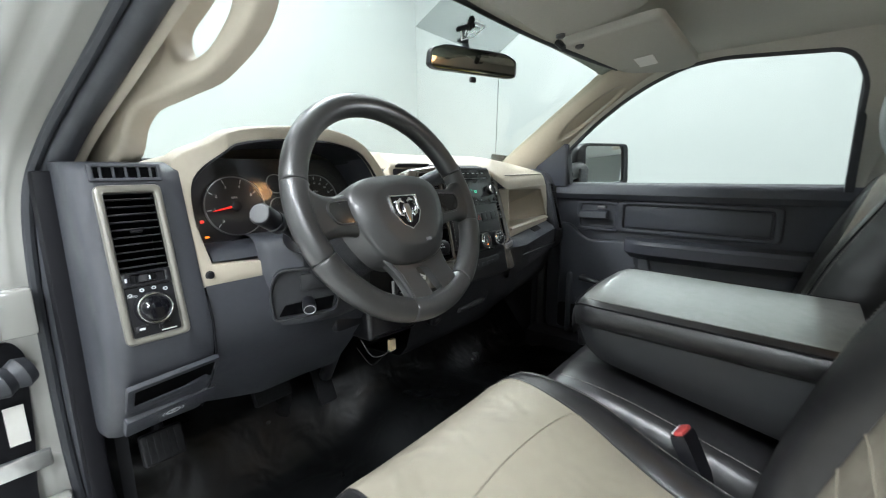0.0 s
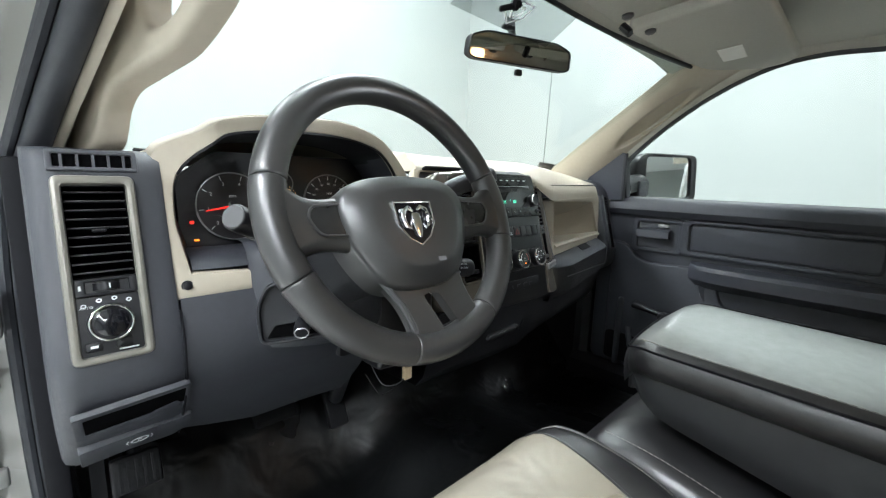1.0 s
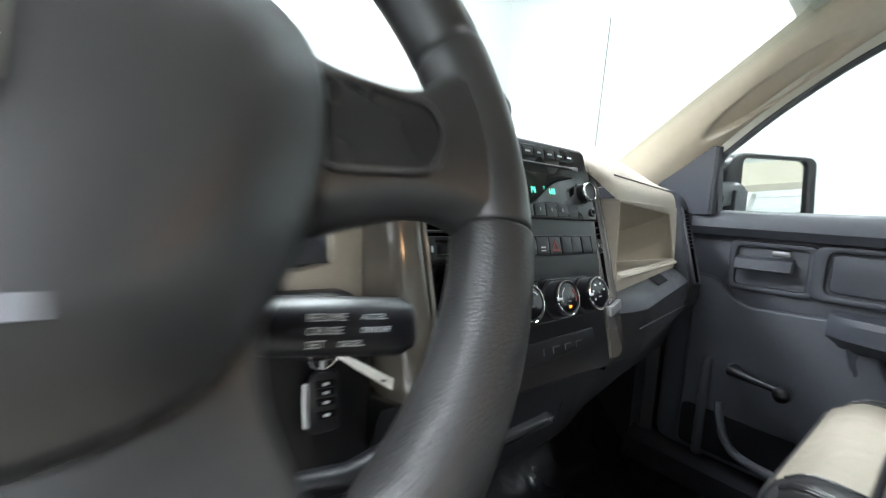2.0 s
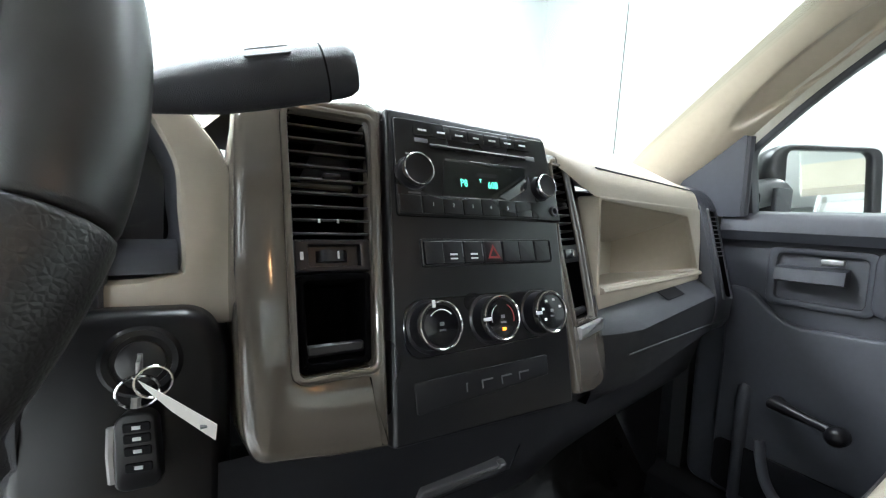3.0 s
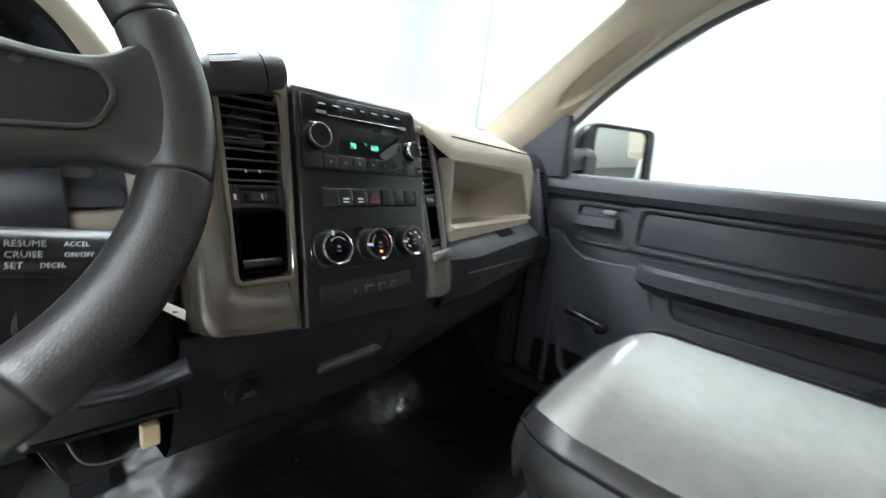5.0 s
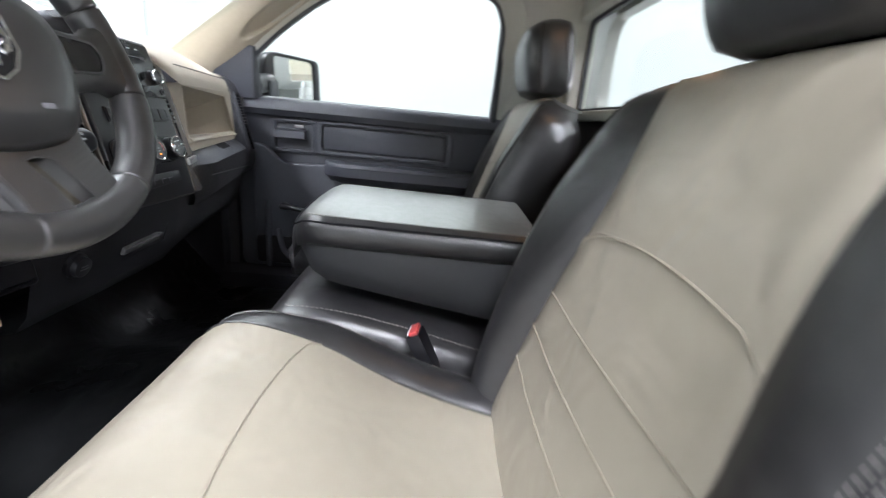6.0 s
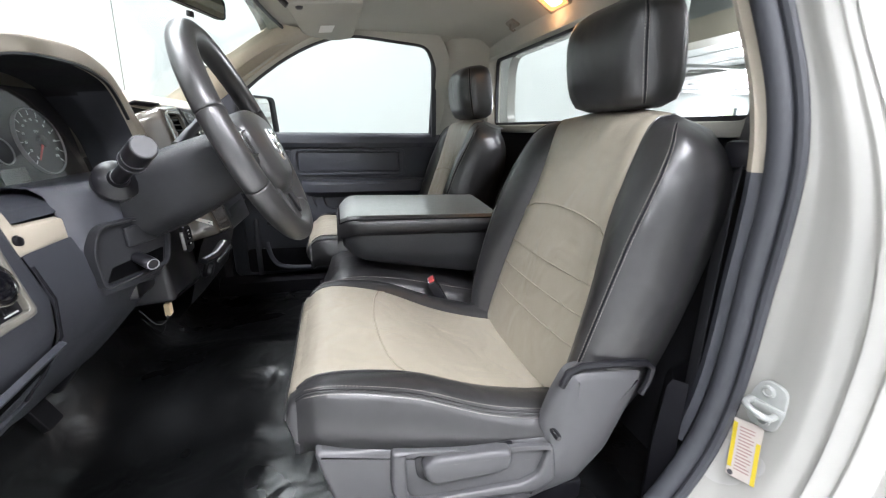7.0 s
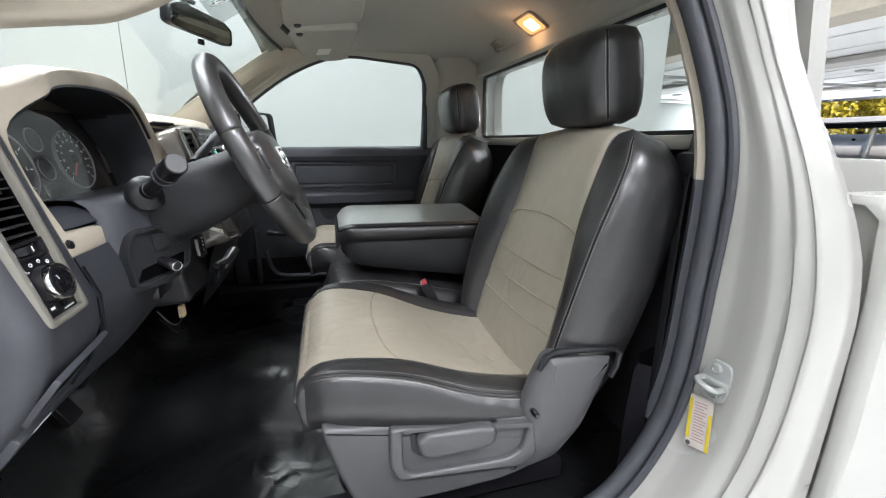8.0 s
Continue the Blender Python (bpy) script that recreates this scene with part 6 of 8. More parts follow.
for k in range(10):
    y = -.006 + .0098 * k
    part("slat", box((.0, y, .0012), (.026, .0018, .003), 0, 1, FE), M_SLAT, pv)

# lower dash, centre
def lower_centre():
    rows = []
    for x, k in ((-.262, 0), (-.20, .0), (-.1, -.004), (0, -.004), (.10, .0), (.20, .03), (.40, .07), (.70, .12)):
        y = .83 + k
        rows.append([Vector((x, y - .012, 1.182)), Vector((x, y - .004, 1.165)), Vector((x, y + .010, 1.12)), Vector((x, y + .022, 1.075)), Vector((x, y + .035, 1.03)), Vector((x, y + .06, 1.0)), Vector((x, y + .20, .985))])
    return loft(rows, closed=False)


part("lower_panel", lower_centre(), M_DASH_DARK, dash, "charcoal lower dash panel", angle=50)
LC = face_at((-.028, .845, 1.085), (1, -.04, 0), (0, -.30, 1))
part("ashtray_grip", join(plate(LC, rounded([(-.055, -.012), (.045, -.006), (.052, .006), (-.052, .002)], .003, 3), -.004, .009, .003), box((.048, .003, .006), (.010, .010, .010), .002, 1, LC)), M_SEAT_TRIM, dash, "grey pull grip of the lower drawer")
part("drawer_seam", tube([LC @ Vector((-.07, -.03, .001)), LC @ Vector((.07, -.018, .001)), LC @ Vector((.075, .02, .001))], .0012, 5), M_BLACK, dash)
out = thing("power_outlet", (-.185, .84, 1.06), "round black 12 volt power outlet with a cap", "socket")
LO = face_at((-.188, .842, 1.09), (1, 0, 0), (0, -.28, 1))
part("socket", turned(LO, [(.022, -.004), (.022, .002), (.018, .004), (.017, .012), (.014, .0135), (0, .0135)], 28), M_BLACK, out)
part("outlet_print", join(box((0, .003, .0138), (.014, .0022, .0003), 0, 1, LO), box((0, -.002, .0138), (.018, .0022, .0003), 0, 1, LO)), M_PRINT_DIM, out)

# ---- centre stack ----
st = thing("center_stack", (-.04, .84, 1.17), "center stack with glossy taupe trim round a black panel", "dashboard")
_lo = [(-.250, sv(1.215)), (-.243, sv(1.1965)), (-.19, sv(1.1895)), (-.148, sv(1.1855)), (-.142, sv(1.28)), (-.129, sv(1.456)), (-.146, sv(1.463)), (-.236, sv(1.455)), (-.250, sv(1.44)), (-.252, sv(1.32))]
_lo = rounded(_lo, [.008, .008, .004, .004, .0, .004, .004, .008, .012, .0], 4)


_ld = dense2(_lo)
_vh = [(-.2115, sv(1.247)), (-.1585, sv(1.247)), (-.1455, sv(1.441)), (-.2105, sv(1.441))]
part("left_trim", hoop(FS, _ld, match_poly(_ld, _vh), -.09, .006, .009, back=-.02), M_TAUPE, st, "glossy taupe trim", angle=60)
_vr = dense2(rounded(_vh, .004, 3), .004)
part("trim_ridge", hoop(FS, inset(_vr, -.0075), inset(_vr, -.0015), .004, .0085, .0025), M_TAUPE, st)
# black panel
part("panel", plate(FS, rounded([(-.1475, sv(1.184)), (.0505, sv(1.180)), (.058, sv(1.24)), (.069, sv(1.36)), (.067, sv(1.456)), (-.1285, sv(1.458))], [.004, .006, 0, 0, .006, .004], 4), -.06, .007, .004), M_PANEL_BLACK, st, "satin black panel")
part("top_cap", loft([[Vector((x, .8715, 1.452)), Vector((x, .8725, 1.4575)), Vector((x, .8765, 1.4615)), Vector((x, .884, 1.464)), Vector((x, .900, 1.468)), Vector((x, .915, 1.470))] for x in (-.137, -.06, 0, .05, .074)], closed=False), M_DASH_DARK, st, "charcoal edge above the radio", angle=60)
# the passenger's trim turns away from the panel
FT = face_at((.097, .836, 1.30), (1, .36, 0), (0, .28, 1))
_rt = [(-.020, -.134), (.02, -.142), (.058, -.143), (.080, -.120), (.088, -.06), (.089, .04), (.087, .10), (.081, .136), (.064, .151), (-.004, .147), (-.016, .03)]
_rt = dense2(rounded(_rt, [.004, .0, .02, .02, .0, .0, .0, .012, .012, .004, 0], 4))
_hp = [(.003, -.056), (.058, -.058), (.064, .040), (.061, .134), (.015, .131), (.000, .040)]
part("right_trim", hoop(FT, _rt, match_poly(_rt, _hp), -.06, .006, .004, back=-.02), M_TAUPE, st, "glossy taupe trim", angle=35)
part("trim_ridge", hoop(FT, [(-.001, -.062), (.063, -.064), (.069, .040), (.066, .139), (.011, .136), (-.004, .040)], [(.002, -.058), (.059, -.060), (.065, .040), (.062, .135), (.014, .132), (-.001, .040)], .004, .0085, .002), M_TAUPE, st)
part("chrome_lip", plate(FT, rounded([(.003, -.079), (.076, -.080), (.085, -.066), (.003, -.064)], .002, 3), 0, .011, .003), M_SILVER, st)
part("trim_return", loft([[FT @ Vector((x, y, .003)), FT @ Vector((x + .005, y, -.002)), FT @ Vector((x + .009, y, -.012)), FT @ Vector((x + .011, y, -.06))] for x, y in ((.056, -.141), (.078, -.118), (.0865, -.06), (.0875, .04), (.0855, .10), (.079, .136), (.062, .150))], closed=False), M_TAUPE, st, angle=60)

# left vent, thumbwheel and cubby
lvn = thing("center_vent", (-.183, .83, 1.34), "tall black air vent in the center stack", "vent", "center vents")
slat_vent(lvn, FS, -.2110, -.1475, sv(1.343), sv(1.440), 9, 14)
thumbwheel(lvn, FS, -.2115, -.1525, sv(1.318), sv(1.342))
for x in (-.191, -.176):
    part("clip_mark", box((x, sv(1.357), .0), (.0018, .003, .001), 0, 1, FS), M_PRINT_WHITE, lvn)
cub = thing("cubby", (-.183, .82, 1.248), "small open black cubby in the center stack", "storage", "cubbies")
_c = rounded([(-.2110, sv(1.249)), (-.1585, sv(1.249)), (-.1535, sv(1.316)), (-.2110, sv(1.316))], .004, 4)
# Bin coloured near-black for the shade in the cubby.
part("bin", join(hoop(FS, _c, inset(_c, .005), -.04, .004, .0015, back=-.05), plate(FS, inset(_c, .004), -.052, -.048)), M_RECESS_SHADE, cub)
part("front_sill", box((-.185, sv(1.262), .000), (.044, .009, .006), .002, 1, FS), M_BLACK, cub)
rvn = thing("center_vent", (.135, .84, 1.33), "tall black air vent beside the radio, angled to the passenger", "vent", "center vents")
# Duct back and sides blackened for their inner shade.
part("duct", plate(FT, inset(ccw(_hp), -.001), -.050, -.046), M_RECESS_SHADE, rvn)
part("duct_side", hoop(FT, inset(ccw(_hp), -.001), inset(ccw(_hp), .001), -.050, 0), M_RECESS_SHADE, rvn)
for k in range(9):
    v = .042 + .0104 * k
    part("slat", box((.032 + .0006 * k, v, -.007), (.062 - .0018 * k, .0022, .013), .0006, 1, FT), M_SLAT, rvn)
part("tab", box((.036, .085, .002), (.014, .005, .008), .001, 1, FT), M_BLACK, rvn)
part("wheel_bar", plate(FT, [(.001, .012), (.0615, .012), (.063, .034), (.000, .034)], -.01, .001, .001), M_BLACK, rvn)
part("thumbwheel", box((.032, .023, .002), (.034, .012, .006), .002, 2, FT), M_GLOSS_BLACK, rvn)
part("wheel_mark", box((.036, .023, .0052), (.0014, .006, .0004), 0, 1, FT), M_PRINT_WHITE, rvn)
cub2 = thing("cubby", (.128, .83, 1.25), "small open black cubby beside the climate knobs", "storage", "cubbies")
part("bin", plate(FT, [(.003, -.054), (.058, -.056), (.0615, .010), (.001, .010)], -.029, -.024), M_GLOSS_BLACK, cub2)
part("front_sill", box((.031, -.049, -.002), (.048, .009, .006), .002, 1, FT), M_BLACK, cub2)

# ---- radio ----
P0 = .007
rad = thing("car_radio", (-.024, .83, 1.362), "black car radio with two knobs and a green display", "radio")
RX = lambda x, z: (x - .0005 * 0, sv(z))
_r = rounded([RX(-.126, 1.362), RX(.0715, 1.361), RX(.064, 1.450), RX(-.122, 1.449)], .003, 3)
part("faceplate", plate(at_face(FS, 0, 0, P0), _r, -.01, .0022, .0012), M_PANEL_BLACK, rad)
part("faceplate_gap", hoop(at_face(FS, 0, 0, P0), inset(_r, -.0012), inset(_r, .0002), -.002, .0006), M_BLACK_MATT, rad)
_d = rounded([RX(-.079, 1.380), RX(.002, 1.380), RX(.026, 1.393), RX(.029, 1.416), RX(-.073, 1.416)], [.002, .006, .006, .003, .003], 4)
part("display", plate(at_face(FS, 0, 0, P0), _d, 0, .0030, .0004), M_DISPLAY, rad, "dark glossy display")
part("lower_glass", plate(at_face(FS, 0, 0, P0), [RX(.000, 1.3795), RX(.038, 1.3795), RX(.032, 1.408), RX(.027, 1.393)], 0, .0027, .0003), M_SATIN_DISPLAY, rad)
R_ = at_face(FS, 0, 0, P0 + .0032)
lettering("display_text", "P8", at_face(R_, -.0537, sv(1.3935)), .0105, M_GREEN, rad, squeeze=.8)
lettering("display_text", "608", at_face(R_, -.0187, sv(1.3935)), .0105, M_GREEN, rad, squeeze=.8)
lettering("display_text", "T", at_face(R_, -.0335, sv(1.397)), .005, M_GREEN, rad)
part("disc_slot", join(box((-.026, sv(1.4255), .0024), (.122, .0022, .0014), 0, 1, at_face(FS, 0, 0, P0))), M_BLACK_MATT, rad)
part("slot_lip", tube([at_face(FS, 0, 0, P0 + .003) @ Vector((-.087, sv(1.4275), 0)), at_face(FS, 0, 0, P0 + .003) @ Vector((.034, sv(1.427), 0))], .0007, 5), M_SILVER, rad)
part("eject_key", box((-.096, sv(1.430), .003), (.014, .004, .0015), .0005, 1, at_face(FS, 0, 0, P0)), M_PRINT_DIM, rad)
part("load_key", box((.038, sv(1.4265), .003), (.013, .005, .0015), .0005, 1, at_face(FS, 0, 0, P0)), M_PRINT_DIM, rad)
for k in range(7):
    x = -.094 + .0205 * k
    part("key", plate(at_face(FS, 0, 0, P0), rect(x - .0095, sv(1.4345), x + .0095, sv(1.4455), .001), 0, .0032, .0006), M_PANEL_BLACK, rad)
    part("key_print", box((x, sv(1.440), P0 + .0033), (.009 if k != 3 else .007, .0018, .0002), 0, 1, FS), M_PRINT_WHITE, rad)
for k in range(7):
    x = -.0907 + .0218 * k
    ky = part("preset_key", plate(at_face(FS, 0, 0, P0), rect(x - .0105, sv(1.3635), x + .0105, sv(1.3795), .001), 0, .0036, .0008), M_PANEL_BLACK, rad)
    if k < 5:
        lettering("key_figure", str(k + 1), at_face(FS, x, sv(1.3715), P0 + .0037), .0052, M_PRINT_WHITE, ky)
part("preset_key", plate(at_face(FS, 0, 0, P0), rect(-.124, sv(1.3635), -.1025, sv(1.3795), .001), 0, .0036, .0008), M_PANEL_BLACK, rad)
jack = part("aux_jack", turned(at_face(FS, .0625, sv(1.3710), P0), [(.0055, 0), (.0055, .0035), (.0042, .004), (.0035, .0038), (.0025, .001), (0, .001)], 20), M_BLACK, rad)
part("jack_rim", hoop(at_face(FS, .0625, sv(1.3710), P0), ring_of(.0046, 20), ring_of(.0034, 20), .0036, .0044), M_PRINT_DIM, jack)


def knob(t, m, r, h, ring_r, label):
    k = part("knob", turned(m, [(r * 1.12, 0), (r * 1.12, .002), (r, .003), (r * .97, h * .85), (r * .93, h * .95), (r * .90, h), (r * .86, h), (r * .84, h - .001), (0, h - .0012)], 40), M_BLACK, t, label)
    part("chrome_ring", ringed(m, [(r * .88, h - .003), (r * 1.0, h - .005), (r * 1.015, h - .0025), (r * .98, h + .0002), (r * .93, h + .0008), (r * .885, h - .0002)], 40), M_CHROME, k)
    return k


knob(rad, at_face(FS, -.1082, sv(1.3985), P0), .0150, .017, .013, "black volume knob with a chrome ring")
knob(rad, at_face(FS, .0457, sv(1.3945), P0), .0128, .016, .011, "black tuning knob with a chrome ring")
part("knob_print", box((-.1082, sv(1.3815), P0 + .0024), (.012, .0016, .0002), 0, 1, FS), M_PRINT_DIM, rad)
part("knob_print", box((-.1082, sv(1.4165), P0 + .0024), (.010, .0016, .0002), 0, 1, FS), M_PRINT_DIM, rad)

# ---- switch row ----
swr = thing("switch_bank", (-.024, .82, 1.317), "row of black dash switches with a red hazard switch", "switch")
_s = rounded([RX(-.1075, 1.3175), RX(.049, 1.318), RX(.050, 1.341), RX(-.1075, 1.3415)], .002, 3)
part("frame", hoop(at_face(FS, 0, 0, P0), _s, inset(_s, .0018), -.004, .0030, .0008), M_BLACK, swr)
for k, x in enumerate((-.0955, -.0755, -.053, -.030, -.0070, .0130, .0350)):
    w = .0100 if k == 0 else (.0113 if k < 4 else .0105)
    ky = part("switch", plate(at_face(FS, 0, 0, P0), rect(x - w + .0006, sv(1.3195), x + w - .0006, sv(1.3393), .0012), -.002, .0042, .0007), M_BLACK, swr)
    if k in (1, 2):
        part("print_bar", join(box((x, sv(1.3275), P0 + .0043), (.008, .0017, .0002), 0, 1, FS), box((x, sv(1.3238), P0 + .0043), (.008, .0014, .0002), 0, 1, FS)), M_PRINT_WHITE, ky)
        part("lamp_bar", box((x + .010, sv(1.331), P0 + .0043), (.0012, .012, .0002), 0, 1, FS), M_PRINT_DIM, ky)
    if k == 3:
        tri = [(x - .0075, sv(1.323)), (x + .0075, sv(1.323)), (x, sv(1.336))]
        part("hazard_mark", hoop(at_face(FS, 0, 0, P0 + .0042), dense2(tri, .003), match_poly(dense2(tri, .003), [(x - .0042, sv(1.325)), (x + .0042, sv(1.325)), (x, sv(1.3323))]), 0, .0004), M_HAZARD, ky, "dull red hazard triangle")

# ---- climate controls ----
hv = thing("climate_control", (-.022, .80, 1.245), "climate control panel with three chrome-ringed knobs", "control panel")
_h = rounded([(-.132, sv(1.244)), (.036, sv(1.247)), (.044, sv(1.292)), (-.130, sv(1.292))], .02, 5)
part("recess", hoop(at_face(FS, 0, 0, P0), _h, inset(_h, .0014), -.004, .0012, .0005), M_GLOSS_BLACK, hv)
for k, x in enumerate((-.106, -.043, .018)):
    m = at_face(FS, x, sv(1.2695), P0)
    kb = knob(hv, m, .0205, .022, .019, "black rotary climate knob with a chrome ring")
    part("dial_face", turned(at_face(m, 0, 0, .0205), [(.0163, 0), (.0160, .0010), (0, .0014)], 36), M_GLOSS_BLACK, kb)
    for a0, a1, mt in (((40, 140, M_PRINT_WHITE),) if k == 0 else ((115, 200, M_PRINT_WHITE), (-20, 60, M_RED)) if k == 1 else ()):
        part("scale_arc", tube([m @ Vector((.0125 * math.cos(radians(a)), .0125 * math.sin(radians(a)), .0221)) for a in range(a0, a1 + 1, 10)], .0005, 4), mt, kb)
    if k == 2:
        for a in (20, 70, 120, 165, 215):
            part("mode_icon", box((.0118 * math.cos(radians(a)), .0118 * math.sin(radians(a)), .0220), (.003, .0025, .0004), 0, 1, m), M_PRINT_WHITE, kb)
    part("pointer", box((-.0175 if k else -.006, .0 if k else .0175, .0225), (.008 if k else .003, .003 if k else .006, .0012), .0003, 1, m), M_PRINT_WHITE, kb)
    part("push_print", join(box((0, -.004, .0221), (.006, .0016, .0003), 0, 1, m), box((.0, .001, .0221), (.004, .003, .0003), 0, 1, m)), M_PRINT_DIM, kb)
    if k == 1:
        part("lit_lamp", box((.0, -.0098, .0222), (.0040, .0026, .0004), 0, 1, m), M_AMBER, kb, "small amber lamp")
stb = thing("switch_blank", (-.04, .79, 1.205), "black blank panel with faint raised marks", "control panel")
_b = rounded([(-.126, sv(1.204)), (.020, sv(1.212)), (.022, sv(1.230)), (-.126, sv(1.228))], .003, 3)
part("cover", plate(at_face(FS, 0, 0, P0), _b, -.003, .0016, .0008), M_BLACK, stb)
for x, w in ((-.076, .0014), (-.054, .012), (-.032, .012), (-.011, .012)):
    part("raised_mark", join(box((x, sv(1.2195), P0 + .0018), (w, .0014, .0004), 0, 1, FS), box((x - w / 2, sv(1.2165), P0 + .0018), (.0014, .007, .0004), 0, 1, FS)), M_PRINT_DIM, stb)
# storage pod on the dash top, left of the stack
pod = thing("dash_top_bin", (-.19, .92, 1.40), "slate grey dash-top bin in a beige rim, its lid ajar", "storage")
FP = face_at((-.170, .917, 1.445), (1, -.10, 0), (0, .35, 1))
_po = rounded([(-.076, -.062), (.062, -.062), (.062, .020), (-.076, .026)], .016, 5)
_pi = rounded([(-.062, -.058), (.055, -.058), (.055, .012), (-.062, .018)], .012, 5)
part("rim", hoop(FP, _po, _pi, -.02, .0, .003), M_DASH_BEIGE, pod)
part("cavity", loft([[FP @ Vector((p.x, p.y, -.004)) for p in _pi], [FP @ Vector((p.x * .93, p.y * .9, -.03)) for p in _pi], [FP @ Vector((p.x * .9, p.y * .85, -.034)) for p in _pi]]), M_DASH_GREY, pod, "slate grey bin")
part("lid", box((-.004, .022, .004), (.100, .005, .024), .002, 2, FP), M_DASH_DARK, pod)


# ---- steering wheel and column ----
WC = Vector((-.4755, .659, 1.403))
FW = face_at(WC, (1, 0, 0), (0, .407, .914))


def steering_wheel():
    t = thing("steering_wheel", WC - Vector((0, 0, .19)), "dark grey four-spoke steering wheel with grained lower grips", "steering wheel")
    R, r = .1695, .0185
    arcs = ((17, 166, M_WHEEL, "rim_top"), (166, 203, M_WHEEL, "rim_spoke_section"), (203, 256, M_WHEEL_GRIP, "rim_grip"), (256, 302, M_WHEEL, "rim_bottom"), (302, 344, M_WHEEL_GRIP, "rim_grip"), (344, 377, M_WHEEL, "rim_spoke_section"))
    for a0, a1, mt, nm in arcs:
        n = max(6, int((a1 - a0) / 3))
        deg = [a0 + .05, a0 + .35, a0 + .9] + [a0 + (a1 - a0) * k / n for k in range(1, n)] + [a1 - .9, a1 - .35, a1 - .05]
        path = [FW @ Vector((R * math.cos(radians(a)), R * math.sin(radians(a)), 0)) for a in deg]
        big = 1.03 if "grip" in nm else 1.0
        rr = [r * big * (.90 if k in (0, len(deg) - 1) else .975 if k in (1, len(deg) - 2) else 1) for k in range(len(deg))]
        part(nm, tube(path, rr, 20, flat=1.0, up=FW.to_3x3() @ Vector((0, 0, 1))), mt, t, angle=60)
    # horizontal spokes
    for s in (-1, 1):
        secs = []
        for k in range(15):
            x = .056 + .110 * k / 14
            y1 = catmull([(.056, .030), (.085, .022), (.115, .018), (.135, .021), (.150, .031), (.160, .042), (.167, .053)], x)
            y0 = catmull([(.056, -.054), (.085, -.046), (.115, -.040), (.135, -.041), (.150, -.047), (.160, -.054), (.167, -.058)], x)
            d, h = .002 * (1 - (x - .056) / .11), catmull([(.056, .012), (.12, .011), (.15, .0125), (.167, .0165)], x)
            secs.append([FW @ Vector((s * x, y, z)) for y, z in ((y0 + .004, d - h), (y0, d - h * .3), (y0 + .001, d + h * .35), (y0 + .006, d + h * .85), (y0 + .014, d + h), ((y0 + y1) / 2, d + h * 1.02), (y1 - .014, d + h), (y1 - .006, d + h * .85), (y1 - .001, d + h * .35), (y1, d - h * .3), (y1 - .004, d - h))])
        sp = part("spoke", loft(secs), M_WHEEL, t, angle=60)
        _pd = ccw(rounded([(s * .078, -.030), (s * .128, -.027), (s * .139, -.006), (s * .133, .008), (s * .078, .011)], .009, 4))
        part("spoke_pad", plate(FW, inset(_pd, .002), .008, .0132, .0008), M_SPOKE_PAD, sp, "smooth glossy spoke inlay")
        part("pad_edge", hoop(FW, _pd, inset(_pd, .0028), .008, .0150, .0011), M_WHEEL, sp)
    # lower spokes, joined above by a yoke
    body = dense2(smooth_loop([(-.088, -.040), (-.082, -.058), (-.062, -.085), (-.043, -.115), (-.034, -.150), (-.040, -.170), (.0, -.174), (.045, -.172), (.084, -.158), (.074, -.140), (.060, -.100), (.062, -.070), (.075, -.040), (.0, -.030)]), .004)
    slot = dense2(smooth_loop([(-.017, -.108), (-.012, -.103), (.000, -.101), (.013, -.104), (.019, -.110), (.034, -.140), (.045, -.160), (.038, -.165), (.014, -.167), (.006, -.160), (-.006, -.132)]), .004)
    lo = part("lower_spoke", pierced(FW, body, slot, -.012, .008, .005), M_WHEEL, t, "forked lower spoke with an open slot", angle=60)
    # Paler tubes stand for the highlights along the slot and spoke edges.
    part("slot_edge", tube([FW @ Vector((p.x, p.y, .0072)) for p in inset(slot, -.003)[::2]], .0010, 5, loop=True), M_SPOKE_HIGHLIGHT, lo)
    part("spoke_edge_highlight", tube([FW @ Vector((x, y, .005)) for x, y in ((-.076, -.066), (-.060, -.088), (-.044, -.114), (-.036, -.138), (-.033, -.156))], [.003, .0045, .005, .0045, .003], 8), M_SPOKE_HIGHLIGHT, lo, "paler spoke edge, its highlight put into the colour")
    # airbag cover
    out = smooth_loop([(-.099, .004), (-.088, .026), (-.060, .038), (-.020, .043), (.020, .043), (.060, .038), (.082, .026), (.091, .004), (.086, -.030), (.072, -.062), (.050, -.089), (.018, -.099), (-.026, -.099), (-.058, -.089), (-.080, -.062), (-.094, -.030)], 4)
    rings = []
    for k, z in ((1.0, -.03), (1.0, .006), (.992, .012), (.972, .0165), (.94, .0195), (.80, .0262), (.70, .0300), (.64, .0314), (.4, .0322), (.15, .0325)):
        rings.append([FW @ Vector((p.x * k - .004, (p.y + .025) * k - .025, z)) for p in out])
    cov = part("airbag_cover", loft(rings), M_WHEEL, t, "smooth dark airbag cover", angle=60)
    # badge: a shield outline with plain bright shapes
    E = at_face(FW, -.016, -.022, .0325)
    sh = [(-.026, .022), (.026, .022), (.025, -.004), (.014, -.020), (0, -.028), (-.014, -.020), (-.025, -.004)]
    sh = dense2(sh, .004)
    bd = part("badge", hoop(E, sh, inset(sh, .0022), -.001, .0026, .0006), M_CHROME, cov, "chrome shield badge")
    part("badge_field", plate(E, inset(sh, .0021), -.001, .0006), M_GLOSS_BLACK, bd)
